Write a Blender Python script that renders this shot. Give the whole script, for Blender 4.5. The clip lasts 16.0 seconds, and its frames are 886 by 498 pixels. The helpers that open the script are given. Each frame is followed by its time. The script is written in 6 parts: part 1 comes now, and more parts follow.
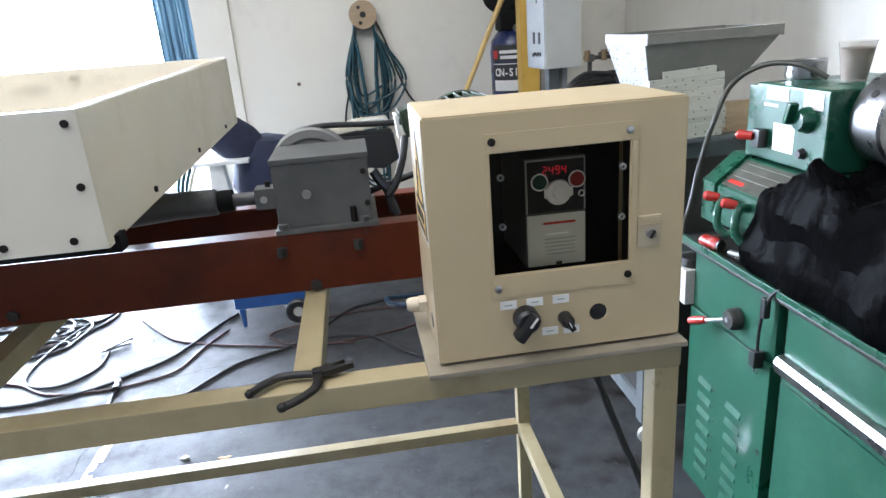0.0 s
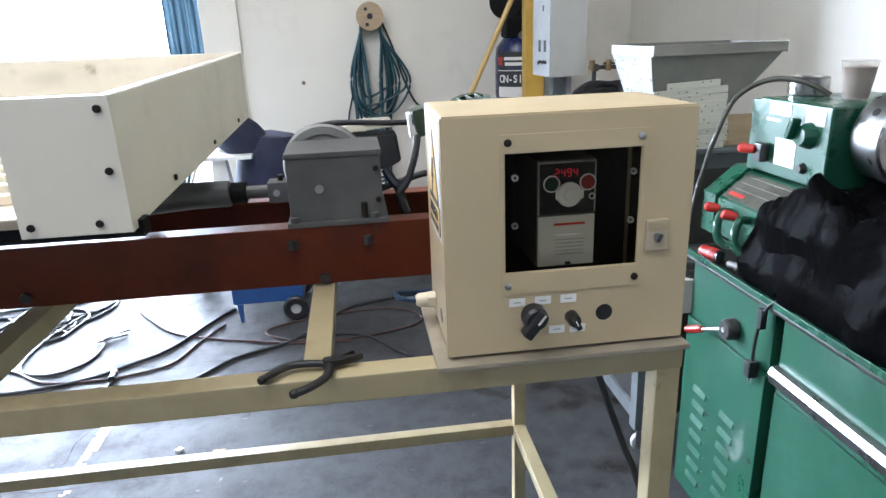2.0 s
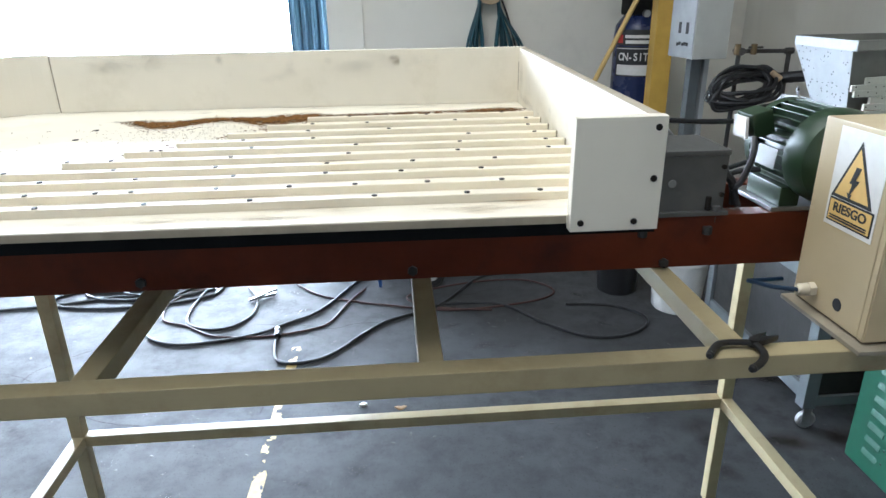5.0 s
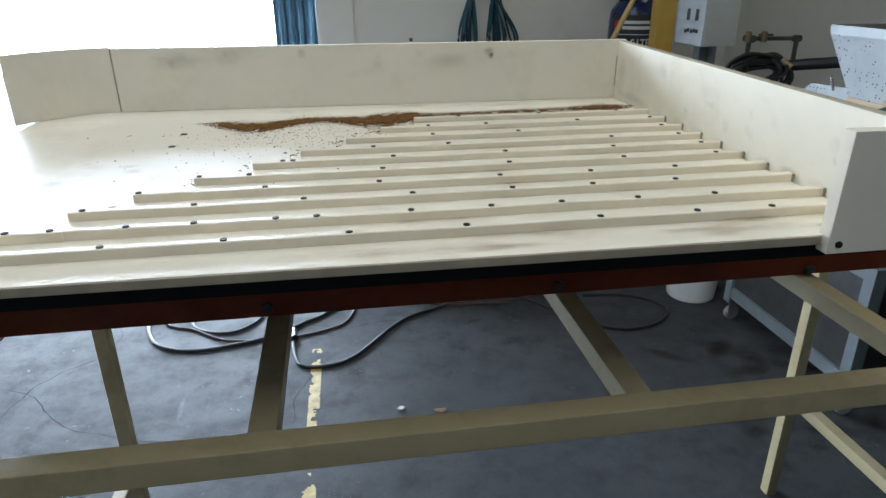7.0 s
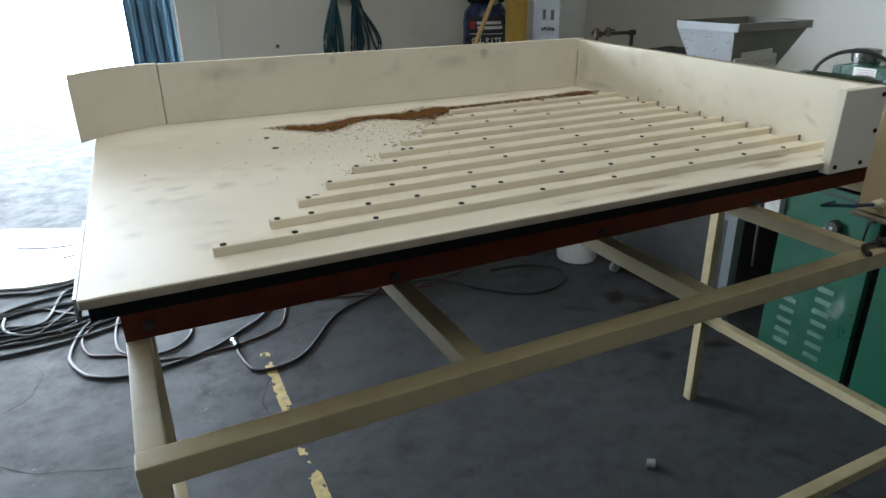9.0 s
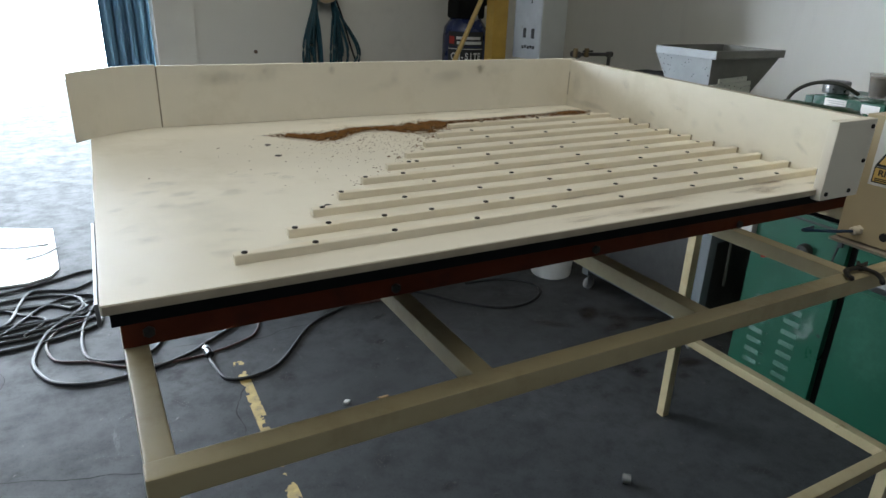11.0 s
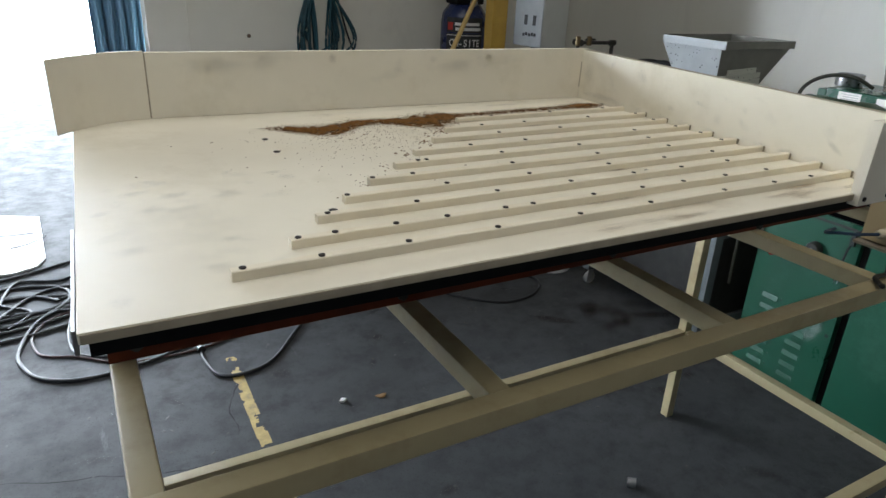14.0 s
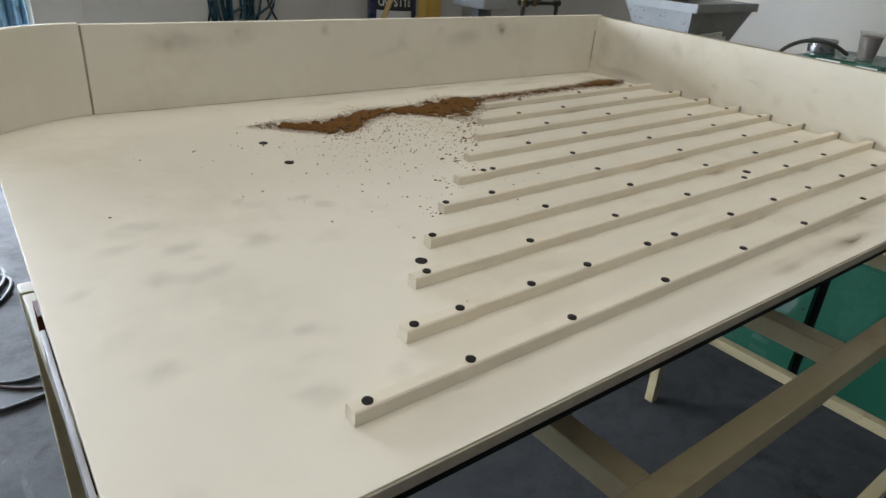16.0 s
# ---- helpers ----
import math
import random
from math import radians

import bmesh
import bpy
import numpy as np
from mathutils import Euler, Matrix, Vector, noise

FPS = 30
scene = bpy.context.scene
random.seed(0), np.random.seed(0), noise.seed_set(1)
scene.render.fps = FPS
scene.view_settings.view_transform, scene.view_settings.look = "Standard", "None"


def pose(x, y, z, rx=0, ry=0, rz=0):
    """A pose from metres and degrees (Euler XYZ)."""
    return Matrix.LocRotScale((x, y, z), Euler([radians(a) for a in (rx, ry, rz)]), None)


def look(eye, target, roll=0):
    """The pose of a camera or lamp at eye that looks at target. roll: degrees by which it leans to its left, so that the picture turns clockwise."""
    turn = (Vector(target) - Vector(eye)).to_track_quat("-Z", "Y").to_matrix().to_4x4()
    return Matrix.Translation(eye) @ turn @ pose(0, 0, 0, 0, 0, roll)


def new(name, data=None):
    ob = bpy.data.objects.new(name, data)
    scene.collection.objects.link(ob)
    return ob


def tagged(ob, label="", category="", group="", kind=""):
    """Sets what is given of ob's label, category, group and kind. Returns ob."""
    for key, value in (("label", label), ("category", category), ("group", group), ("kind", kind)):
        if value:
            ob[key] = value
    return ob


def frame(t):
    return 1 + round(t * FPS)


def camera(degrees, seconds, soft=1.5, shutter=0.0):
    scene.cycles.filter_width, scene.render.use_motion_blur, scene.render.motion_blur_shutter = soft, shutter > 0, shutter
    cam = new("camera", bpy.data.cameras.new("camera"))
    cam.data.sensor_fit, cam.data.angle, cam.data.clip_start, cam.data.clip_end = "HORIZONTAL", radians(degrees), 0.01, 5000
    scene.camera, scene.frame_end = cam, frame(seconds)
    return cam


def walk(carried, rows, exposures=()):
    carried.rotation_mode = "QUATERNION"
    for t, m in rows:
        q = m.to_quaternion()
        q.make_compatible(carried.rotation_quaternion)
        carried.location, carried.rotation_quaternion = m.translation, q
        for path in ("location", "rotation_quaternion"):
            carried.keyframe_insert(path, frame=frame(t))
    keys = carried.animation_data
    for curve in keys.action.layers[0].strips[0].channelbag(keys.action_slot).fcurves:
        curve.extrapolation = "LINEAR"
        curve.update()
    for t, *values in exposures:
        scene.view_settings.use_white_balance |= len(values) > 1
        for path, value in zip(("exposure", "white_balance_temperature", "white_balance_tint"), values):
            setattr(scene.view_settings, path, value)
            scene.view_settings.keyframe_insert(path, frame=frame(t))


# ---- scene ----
cam = camera(68.2, 16.0)
PATH = [
    (0, (-0.014, 0.02, 1.474), (0.205, 1.901, 0.831), -4.4),
    (0.5, (-0.012, 0.012, 1.468), (0.204, 1.898, 0.841), -3.0),
    (1, (-0.023, 0.004, 1.468), (0.191, 1.892, 0.842), -2.5),
    (1.5, (-0.028, 0.008, 1.467), (0.194, 1.893, 0.837), -2.2),
    (2, (-0.039, 0.0, 1.472), (0.196, 1.884, 0.841), -2.2),
    (2.5, (-0.103, -0.04, 1.495), (0.12, 1.84, 0.849), -2.8),
    (3, (-0.301, -0.086, 1.526), (-0.074, 1.785, 0.858), -2.8),
    (3.5, (-0.481, -0.057, 1.55), (-0.288, 1.789, 0.805), -2.7),
    (4, (-0.545, -0.048, 1.559), (-0.398, 1.826, 0.875), -1.4),
    (4.2, (-0.565, -0.06, 1.561), (-0.419, 1.811, 0.871), -1.2),
    (6.3, (-0.774, 0.028, 1.574), (-0.649, 1.875, 0.815), -0.5),
    (6.5, (-0.817, 0.054, 1.579), (-0.656, 1.896, 0.817), -0.3),
    (7, (-0.964, 0.094, 1.584), (-0.674, 1.916, 0.811), -0.3),
    (7.5, (-1.139, 0.108, 1.586), (-0.689, 1.888, 0.793), -1.5),
    (8, (-1.222, 0.066, 1.597), (-0.762, 1.855, 0.828), -0.7),
    (8.5, (-1.336, 0.018, 1.605), (-0.745, 1.763, 0.826), 0.6),
    (9, (-1.514, 0.011, 1.615), (-0.713, 1.673, 0.843), -0.9),
    (9.2, (-1.54, 0.013, 1.612), (-0.673, 1.66, 0.882), 1.3),
    (11.3, (-1.586, 0.057, 1.619), (-0.674, 1.674, 0.876), 2.3),
    (11.5, (-1.589, 0.069, 1.619), (-0.674, 1.677, 0.858), 2.7),
    (12, (-1.586, 0.069, 1.619), (-0.662, 1.677, 0.871), 2.8),
    (12.5, (-1.583, 0.071, 1.616), (-0.55, 1.616, 0.878), 3.0),
    (13, (-1.593, 0.074, 1.615), (-0.593, 1.644, 0.884), 3.0),
    (13.5, (-1.599, 0.084, 1.615), (-0.652, 1.682, 0.875), 2.8),
    (14, (-1.567, 0.138, 1.616), (-0.647, 1.736, 0.842), 2.8),
    (14.5, (-1.513, 0.238, 1.619), (-0.658, 1.867, 0.834), 2.7),
    (15, (-1.551, 0.37, 1.612), (-0.543, 1.897, 0.803), 2.8),
    (15.5, (-1.611, 0.475, 1.601), (-0.488, 1.894, 0.749), 3.4),
    (16, (-1.62, 0.506, 1.597), (-0.486, 1.907, 0.73), 4.0),
]
# the exposure follows the clip's automatic camera
walk(cam, [(t, look(eye, target, roll)) for t, eye, target, roll in PATH], [(0, 1.20, 5750, 13), (2, 1.22, 5750, 13), (3, 1.17, 5650, 11), (4.2, 1.10, 5650, 10), (6.3, -0.10, 5650, 7), (7, -0.18, 5650, 7), (8, -0.34, 5750, 6), (9, -0.56, 6000, 7), (11.5, -0.64, 6100, 7), (12.5, -0.62, 6250, 8), (14, -0.48, 6150, 9), (15, -0.44, 6250, 13), (16, -0.55, 6100, 11)])

# ---- world, sun, large lights ----
world = bpy.data.worlds.new("sky")
scene.world = world
world.use_nodes = True
wn = world.node_tree
sky = wn.nodes.new("ShaderNodeTexSky")
sky.sky_type = "NISHITA"
sky.sun_disc = False
sky.sun_elevation = radians(68)
sky.sun_rotation = radians(180)
wn.nodes["Background"].inputs["Strength"].default_value = 0.12
wn.links.new(sky.outputs["Color"], wn.nodes["Background"].inputs["Color"])


def lamp(name, kind, m, energy, color, size=(1, 1), angle=0.5):
    data = bpy.data.lights.new(name, kind)
    data.energy, data.color = energy, color
    if kind == "AREA":
        data.shape, data.size, data.size_y = "RECTANGLE", size[0], size[1]
    if kind == "SUN":
        data.angle = radians(angle)
    ob = new(name, data)
    ob.matrix_world = m
    return ob


lamp("sun", "SUN", look((0, -3.1, 8), (0, 0, 0)), 3.5, (1.0, 0.95, 0.87))
# fill lamps in openings added to the unseen side and front walls
lamp("side_fill_light", "AREA", look((-4.55, 0.6, 1.55), (0, 0.6, 1.2)), 7, (0.80, 0.91, 1.0), (3.4, 2.6))
lamp("front_fill_light", "AREA", look((-1.2, -3.35, 2.55), (-1.2, 2.0, 2.5)), 3.7, (1.0, 0.88, 0.72), (4.2, 1.3))

# unseen overhead lamp, added to light the deck from above
lamp("overhead_fill_light", "AREA", look((-1.4, 0.95, 3.80), (-1.4, 0.951, 0)), 84, (1.0, 0.955, 0.87), (3.2, 4.0))

# ---- materials ----
def nd(nt, kind, **kw):
    n = nt.nodes.new(kind)
    for k, v in kw.items():
        n.inputs[k].default_value = v
    return n


def material(name, color, rough=0.5, metal=0.0, var=0.12, scale=8.0, bump=0.05, bump_scale=60.0, stain=None, stain_amount=0.0,
             stain_scale=3.0, spec=0.5, island=0.0, coat=0.0, rough_var=0.1, stretch=None, distance=0.004):
    """A painted or bare surface: base colour, grain and stains at two scales, fine relief."""
    m = bpy.data.materials.new(name)
    m.use_nodes = True
    nt = m.node_tree
    b = nt.nodes["Principled BSDF"]
    b.inputs["Metallic"].default_value = metal
    b.inputs["Specular IOR Level"].default_value = spec
    b.inputs["Coat Weight"].default_value = coat
    tc = nt.nodes.new("ShaderNodeTexCoord")
    vec = tc.outputs["Object"]
    if stretch:
        mp = nt.nodes.new("ShaderNodeMapping")
        mp.inputs["Scale"].default_value = stretch
        nt.links.new(vec, mp.inputs["Vector"])
        vec = mp.outputs["Vector"]
    n1 = nd(nt, "ShaderNodeTexNoise", Scale=scale, Detail=6.0, Roughness=0.6)
    n2 = nd(nt, "ShaderNodeTexNoise", Scale=bump_scale, Detail=4.0)
    n3 = nd(nt, "ShaderNodeTexNoise", Scale=stain_scale, Detail=8.0, Roughness=0.68)
    for n in (n1, n2, n3):
        nt.links.new(vec, n.inputs["Vector"])
    ramp = nt.nodes.new("ShaderNodeMapRange")
    ramp.inputs["From Min"].default_value, ramp.inputs["From Max"].default_value = 0.3, 0.7
    ramp.inputs["To Min"].default_value, ramp.inputs["To Max"].default_value = 1 - var, 1 + var
    nt.links.new(n1.outputs["Fac"], ramp.inputs["Value"])
    mul = nt.nodes.new("ShaderNodeVectorMath")
    mul.operation = "SCALE"
    mul.inputs[0].default_value = color[:3]
    nt.links.new(ramp.outputs["Result"], mul.inputs["Scale"])
    out = mul.outputs["Vector"]
    if stain:
        sr = nt.nodes.new("ShaderNodeMapRange")
        sr.inputs["From Min"].default_value, sr.inputs["From Max"].default_value = 0.52, 0.72
        sr.inputs["To Min"].default_value, sr.inputs["To Max"].default_value = 0.0, stain_amount
        nt.links.new(n3.outputs["Fac"], sr.inputs["Value"])
        mix = nt.nodes.new("ShaderNodeMix")
        mix.data_type = "RGBA"
        mix.inputs["B"].default_value = (*stain, 1)
        nt.links.new(sr.outputs["Result"], mix.inputs["Factor"])
        nt.links.new(out, mix.inputs["A"])
        out = mix.outputs["Result"]
    if island:
        oi = nt.nodes.new("ShaderNodeObjectInfo")
        ir = nt.nodes.new("ShaderNodeMapRange")
        ir.inputs["To Min"].default_value, ir.inputs["To Max"].default_value = 1 - island, 1 + island
        nt.links.new(oi.outputs["Random"], ir.inputs["Value"])
        m2 = nt.nodes.new("ShaderNodeVectorMath")
        m2.operation = "SCALE"
        nt.links.new(out, m2.inputs[0])
        nt.links.new(ir.outputs["Result"], m2.inputs["Scale"])
        out = m2.outputs["Vector"]
    nt.links.new(out, b.inputs["Base Color"])
    rr = nt.nodes.new("ShaderNodeMapRange")
    rr.inputs["From Min"].default_value, rr.inputs["From Max"].default_value = 0.3, 0.7
    rr.inputs["To Min"].default_value = max(0.02, rough - rough_var)
    rr.inputs["To Max"].default_value = min(1.0, rough + rough_var)
    nt.links.new(n3.outputs["Fac"], rr.inputs["Value"])
    nt.links.new(rr.outputs["Result"], b.inputs["Roughness"])
    if bump:
        bp = nt.nodes.new("ShaderNodeBump")
        bp.inputs["Strength"].default_value, bp.inputs["Distance"].default_value = bump, distance
        nt.links.new(n2.outputs["Fac"], bp.inputs["Height"])
        nt.links.new(bp.outputs["Normal"], b.inputs["Normal"])
    return m


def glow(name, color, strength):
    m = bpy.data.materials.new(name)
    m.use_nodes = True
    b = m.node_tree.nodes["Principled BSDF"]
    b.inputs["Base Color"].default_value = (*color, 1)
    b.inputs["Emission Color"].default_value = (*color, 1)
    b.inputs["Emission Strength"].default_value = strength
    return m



def floor_material():
    """Old power-floated concrete: broad tone patches, mottling, dark oil marks, pale scuffs and fine grit."""
    m = bpy.data.materials.new("old_polished_concrete")
    m.use_nodes = True
    nt = m.node_tree
    b = nt.nodes["Principled BSDF"]
    b.inputs["Specular IOR Level"].default_value = 0.15
    tc = nt.nodes.new("ShaderNodeTexCoord")
    out = None

    def layer(scale, lo, hi, color, amount, prev, rough=0.62, detail=6.0, stretch=None):
        n = nd(nt, "ShaderNodeTexNoise", Scale=scale, Detail=detail, Roughness=rough)
        src = tc.outputs["Object"]
        if stretch:
            mp = nt.nodes.new("ShaderNodeMapping")
            mp.inputs["Scale"].default_value = stretch
            mp.inputs["Rotation"].default_value = (0, 0, 0.6)
            nt.links.new(src, mp.inputs["Vector"])
            src = mp.outputs["Vector"]
        nt.links.new(src, n.inputs["Vector"])
        r = nt.nodes.new("ShaderNodeMapRange")
        for k, v in (("From Min", lo), ("From Max", hi), ("To Min", 0.0), ("To Max", amount)):
            r.inputs[k].default_value = v
        nt.links.new(n.outputs["Fac"], r.inputs["Value"])
        x = nt.nodes.new("ShaderNodeMix")
        x.data_type = "RGBA"
        x.inputs["B"].default_value = (*color, 1)
        if prev is None:
            x.inputs["A"].default_value = (0.044, 0.0455, 0.047, 1)
        else:
            nt.links.new(prev, x.inputs["A"])
        nt.links.new(r.outputs["Result"], x.inputs["Factor"])
        return x.outputs["Result"], n

    out, n_big = layer(0.9, 0.40, 0.68, (0.074, 0.0765, 0.080), 0.8, out)
    out, n_mot = layer(7.0, 0.46, 0.74, (0.030, 0.031, 0.033), 0.80, out, 0.72)
    out, _ = layer(3.1, 0.57, 0.70, (0.018, 0.018, 0.018), 0.80, out, 0.70, 10.0)
    out, _ = layer(9.0, 0.63, 0.72, (0.13, 0.13, 0.13), 0.5, out, 0.75, 8.0, (1.0, 0.16, 1.0))
    out, n_grit = layer(160.0, 0.62, 0.70, (0.022, 0.021, 0.02), 0.8, out, 0.5, 2.0)
    nt.links.new(out, b.inputs["Base Color"])
    rr = nt.nodes.new("ShaderNodeMapRange")
    for k, v in (("From Min", 0.3), ("From Max", 0.7), ("To Min", 0.50), ("To Max", 0.78)):
        rr.inputs[k].default_value = v
    nt.links.new(n_mot.outputs["Fac"], rr.inputs["Value"])
    nt.links.new(rr.outputs["Result"], b.inputs["Roughness"])
    bp = nt.nodes.new("ShaderNodeBump")
    bp.inputs["Strength"].default_value, bp.inputs["Distance"].default_value = 0.12, 0.004
    nt.links.new(n_mot.outputs["Fac"], bp.inputs["Height"])
    nt.links.new(bp.outputs["Normal"], b.inputs["Normal"])
    return m


M_FLOOR = floor_material()
M_WALL = material("cream_wall_paint", (0.84, 0.80, 0.70), 0.45, var=0.03, scale=1.2, bump=0.05, bump_scale=40, stain=(0.48, 0.44, 0.37), stain_amount=0.35, stain_scale=1.1)
M_WALL2 = material("grey_white_wall_paint", (0.66, 0.63, 0.55), 0.34, var=0.03, scale=1.2, bump=0.35, bump_scale=5.0, distance=0.02, stretch=(1, 1, 0.15), stain=(0.42, 0.40, 0.36), stain_amount=0.4, stain_scale=1.3)
# unseen ceiling and walls, darkened to cut the light they bounce back
M_CEIL = material("ceiling_sheet", (0.17, 0.165, 0.155), 0.8, var=0.06)
M_DIM = material("dark_unseen_wall", (0.15, 0.145, 0.135), 0.7, var=0.05)
M_DECK = material("ivory_board_paint", (0.745, 0.69, 0.565), 0.48, var=0.04, scale=5, bump=0.03, bump_scale=120, stain=(0.56, 0.50, 0.36), stain_amount=0.5, stain_scale=5.5)
M_RIFFLE = material("ivory_riffle_paint", (0.72, 0.65, 0.505), 0.45, var=0.07, scale=14, bump=0.05, bump_scale=150, stain=(0.5, 0.4, 0.24), stain_amount=0.3, stain_scale=14)
M_EDGE = material("board_edge", (0.33, 0.28, 0.20), 0.6, var=0.14, scale=30, bump=0.1, bump_scale=200)
M_SEAM = material("joint_filler", (0.30, 0.26, 0.19), 0.8, var=0.3, scale=60)
M_BLACK = material("black_paint_and_gap_fill", (0.007, 0.007, 0.007), 0.65, var=0.3, scale=20, spec=0.1)
M_RED = material("red_oxide_primer", (0.096, 0.019, 0.006), 0.40, spec=0.22, var=0.18, scale=9, bump=0.05, bump_scale=90, stain=(0.032, 0.012, 0.010), stain_amount=0.5, stain_scale=6)
M_TUBE = material("beige_frame_paint", (0.365, 0.305, 0.175), 0.36, var=0.06, scale=10, bump=0.04, bump_scale=110, stain=(0.22, 0.155, 0.07), stain_amount=0.6, stain_scale=6)
M_BOX = material("ral_beige_powder_coat", (0.51, 0.41, 0.248), 0.38, var=0.03, scale=12, bump=0.06, bump_scale=420, stain=(0.46, 0.36, 0.22), stain_amount=0.3, stain_scale=6, distance=0.001)
M_STEEL = material("dull_steel", (0.42, 0.42, 0.42), 0.35, metal=0.9, var=0.15, scale=25, bump=0.05, bump_scale=120)
M_DARKSTEEL = material("oily_dark_steel", (0.05, 0.048, 0.045), 0.4, metal=0.6, var=0.3, scale=40)
M_SCREW = material("black_screw", (0.014, 0.011, 0.009), 0.6, var=0.3, scale=80, spec=0.2)


# ---- building helpers ----
BASE = {}
SITE = Vector((0, 0, 0))  # how far the group now being built stands off the plan it is written in


def thing(name, base, label, category, group="", kind=""):
    ob = new(name)
    ob.location = Vector(base) + SITE
    ob.empty_display_size = 0.05
    BASE[ob.name] = Vector(base)
    return tagged(ob, label, category, group, kind)


def to_mesh(name, bm, mats, smooth=None):
    me = bpy.data.meshes.new(name)
    if smooth is not None:
        for f in bm.faces:
            f.smooth = True
    bm.normal_update()
    bm.to_mesh(me)
    bm.free()
    for m in mats if isinstance(mats, (list, tuple)) else [mats]:
        me.materials.append(m)
    if smooth is not None:
        me.set_sharp_from_angle(angle=radians(smooth))
    return me


def even_normals(ob):
    """Flat faces stay flat between their rounded edges."""
    wn_ = ob.modifiers.new("even_normals", "WEIGHTED_NORMAL")
    wn_.keep_sharp = True
    wn_.weight = 60


def part(name, bm, mat, parent, label="", smooth=35):
    """One mesh object, built in world metres, under a thing or a part."""
    base = BASE[parent.name]
    bmesh.ops.translate(bm, verts=bm.verts, vec=-base)
    ob = new(name, to_mesh(name, bm, mat, smooth))
    ob.parent = parent
    BASE[ob.name] = base
    if smooth is not None:
        even_normals(ob)
    return tagged(ob, label)


def solid(name, bm, mat, label, category="", kind="", group="", base=(0, 0, 0), smooth=35):
    """A thing of a single mesh."""
    bmesh.ops.translate(bm, verts=bm.verts, vec=-Vector(base))
    ob = new(name, to_mesh(name, bm, mat, smooth))
    ob.location = Vector(base) + SITE
    BASE[ob.name] = Vector(base)
    if smooth is not None and kind != "stuff":
        even_normals(ob)
    return tagged(ob, label, category, group, kind)


def box(x0, x1, y0, y1, z0, z1, bevel=0.002, seg=2, bm=None, rot=None):
    t = bmesh.new()
    bmesh.ops.create_cube(t, size=1)
    m = Matrix.Translation(((x0 + x1) / 2, (y0 + y1) / 2, (z0 + z1) / 2)) @ (rot or Matrix()) @ Matrix.Diagonal((abs(x1 - x0), abs(y1 - y0), abs(z1 - z0), 1))
    bmesh.ops.transform(t, matrix=m, verts=t.verts)
    if bevel:
        bmesh.ops.bevel(t, geom=list(t.edges), offset=bevel, segments=seg, affect="EDGES", profile=0.6)
    return join(bm, t)


def join(bm, t):
    if bm is None:
        return t
    me = bpy.data.meshes.new("tmp")
    t.to_mesh(me)
    t.free()
    bm.from_mesh(me)
    bpy.data.meshes.remove(me)
    return bm


def cyl(p0, p1, r0, r1=None, seg=24, bevel=0.0, bm=None):
    p0, p1 = Vector(p0), Vector(p1)
    r1 = r0 if r1 is None else r1
    t = bmesh.new()
    bmesh.ops.create_cone(t, cap_ends=True, segments=seg, radius1=r0, radius2=r1, depth=(p1 - p0).length)
    if bevel:
        caps = [e for f in t.faces if len(f.verts) > 4 for e in f.edges]
        bmesh.ops.bevel(t, geom=list(set(caps)), offset=bevel, segments=2, affect="EDGES", profile=0.6)
    m = Matrix.Translation((p0 + p1) / 2) @ (p1 - p0).to_track_quat("Z", "Y").to_matrix().to_4x4()
    bmesh.ops.transform(t, matrix=m, verts=t.verts)
    return join(bm, t)


def spin(profile, origin, axis, seg=32, bm=None):
    """A turned body: (radius, along) pairs round an axis."""
    t = bmesh.new()
    q = Vector(axis).to_track_quat("Z", "Y").to_matrix()
    rings = []
    for r, h in profile:
        rings.append([t.verts.new(Vector(origin) + q @ Vector((r * math.cos(a), r * math.sin(a), h))) for a in (2 * math.pi * i / seg for i in range(seg))] if r > 1e-6
                     else [t.verts.new(Vector(origin) + q @ Vector((0, 0, h)))])
    for a, b in zip(rings, rings[1:]):
        for i in range(seg):
            j = (i + 1) % seg
            if len(a) == 1 and len(b) > 1:
                t.faces.new((a[0], b[i], b[j]))
            elif len(b) == 1 and len(a) > 1:
                t.faces.new((a[i], a[j], b[0]))
            elif len(a) > 1:
                t.faces.new((a[i], a[j], b[j], b[i]))
    bmesh.ops.recalc_face_normals(t, faces=t.faces)
    return join(bm, t)


def smooth_path(points, steps=8, closed=False):
    """A Catmull-Rom curve through the points."""
    p = [Vector(q) for q in points]
    n, out = len(p), []
    for i in range(n if closed else n - 1):
        if closed:
            a, b, c, d = p[i - 1], p[i], p[(i + 1) % n], p[(i + 2) % n]
        else:
            a, b, c, d = p[max(i - 1, 0)], p[i], p[i + 1], p[min(i + 2, n - 1)]
        for k in range(steps):
            u = k / steps
            out.append(0.5 * (2 * b + (c - a) * u + (2 * a - 5 * b + 4 * c - d) * u * u + (3 * b - a - 3 * c + d) * u ** 3))
    if not closed:
        out.append(p[-1])
    return out


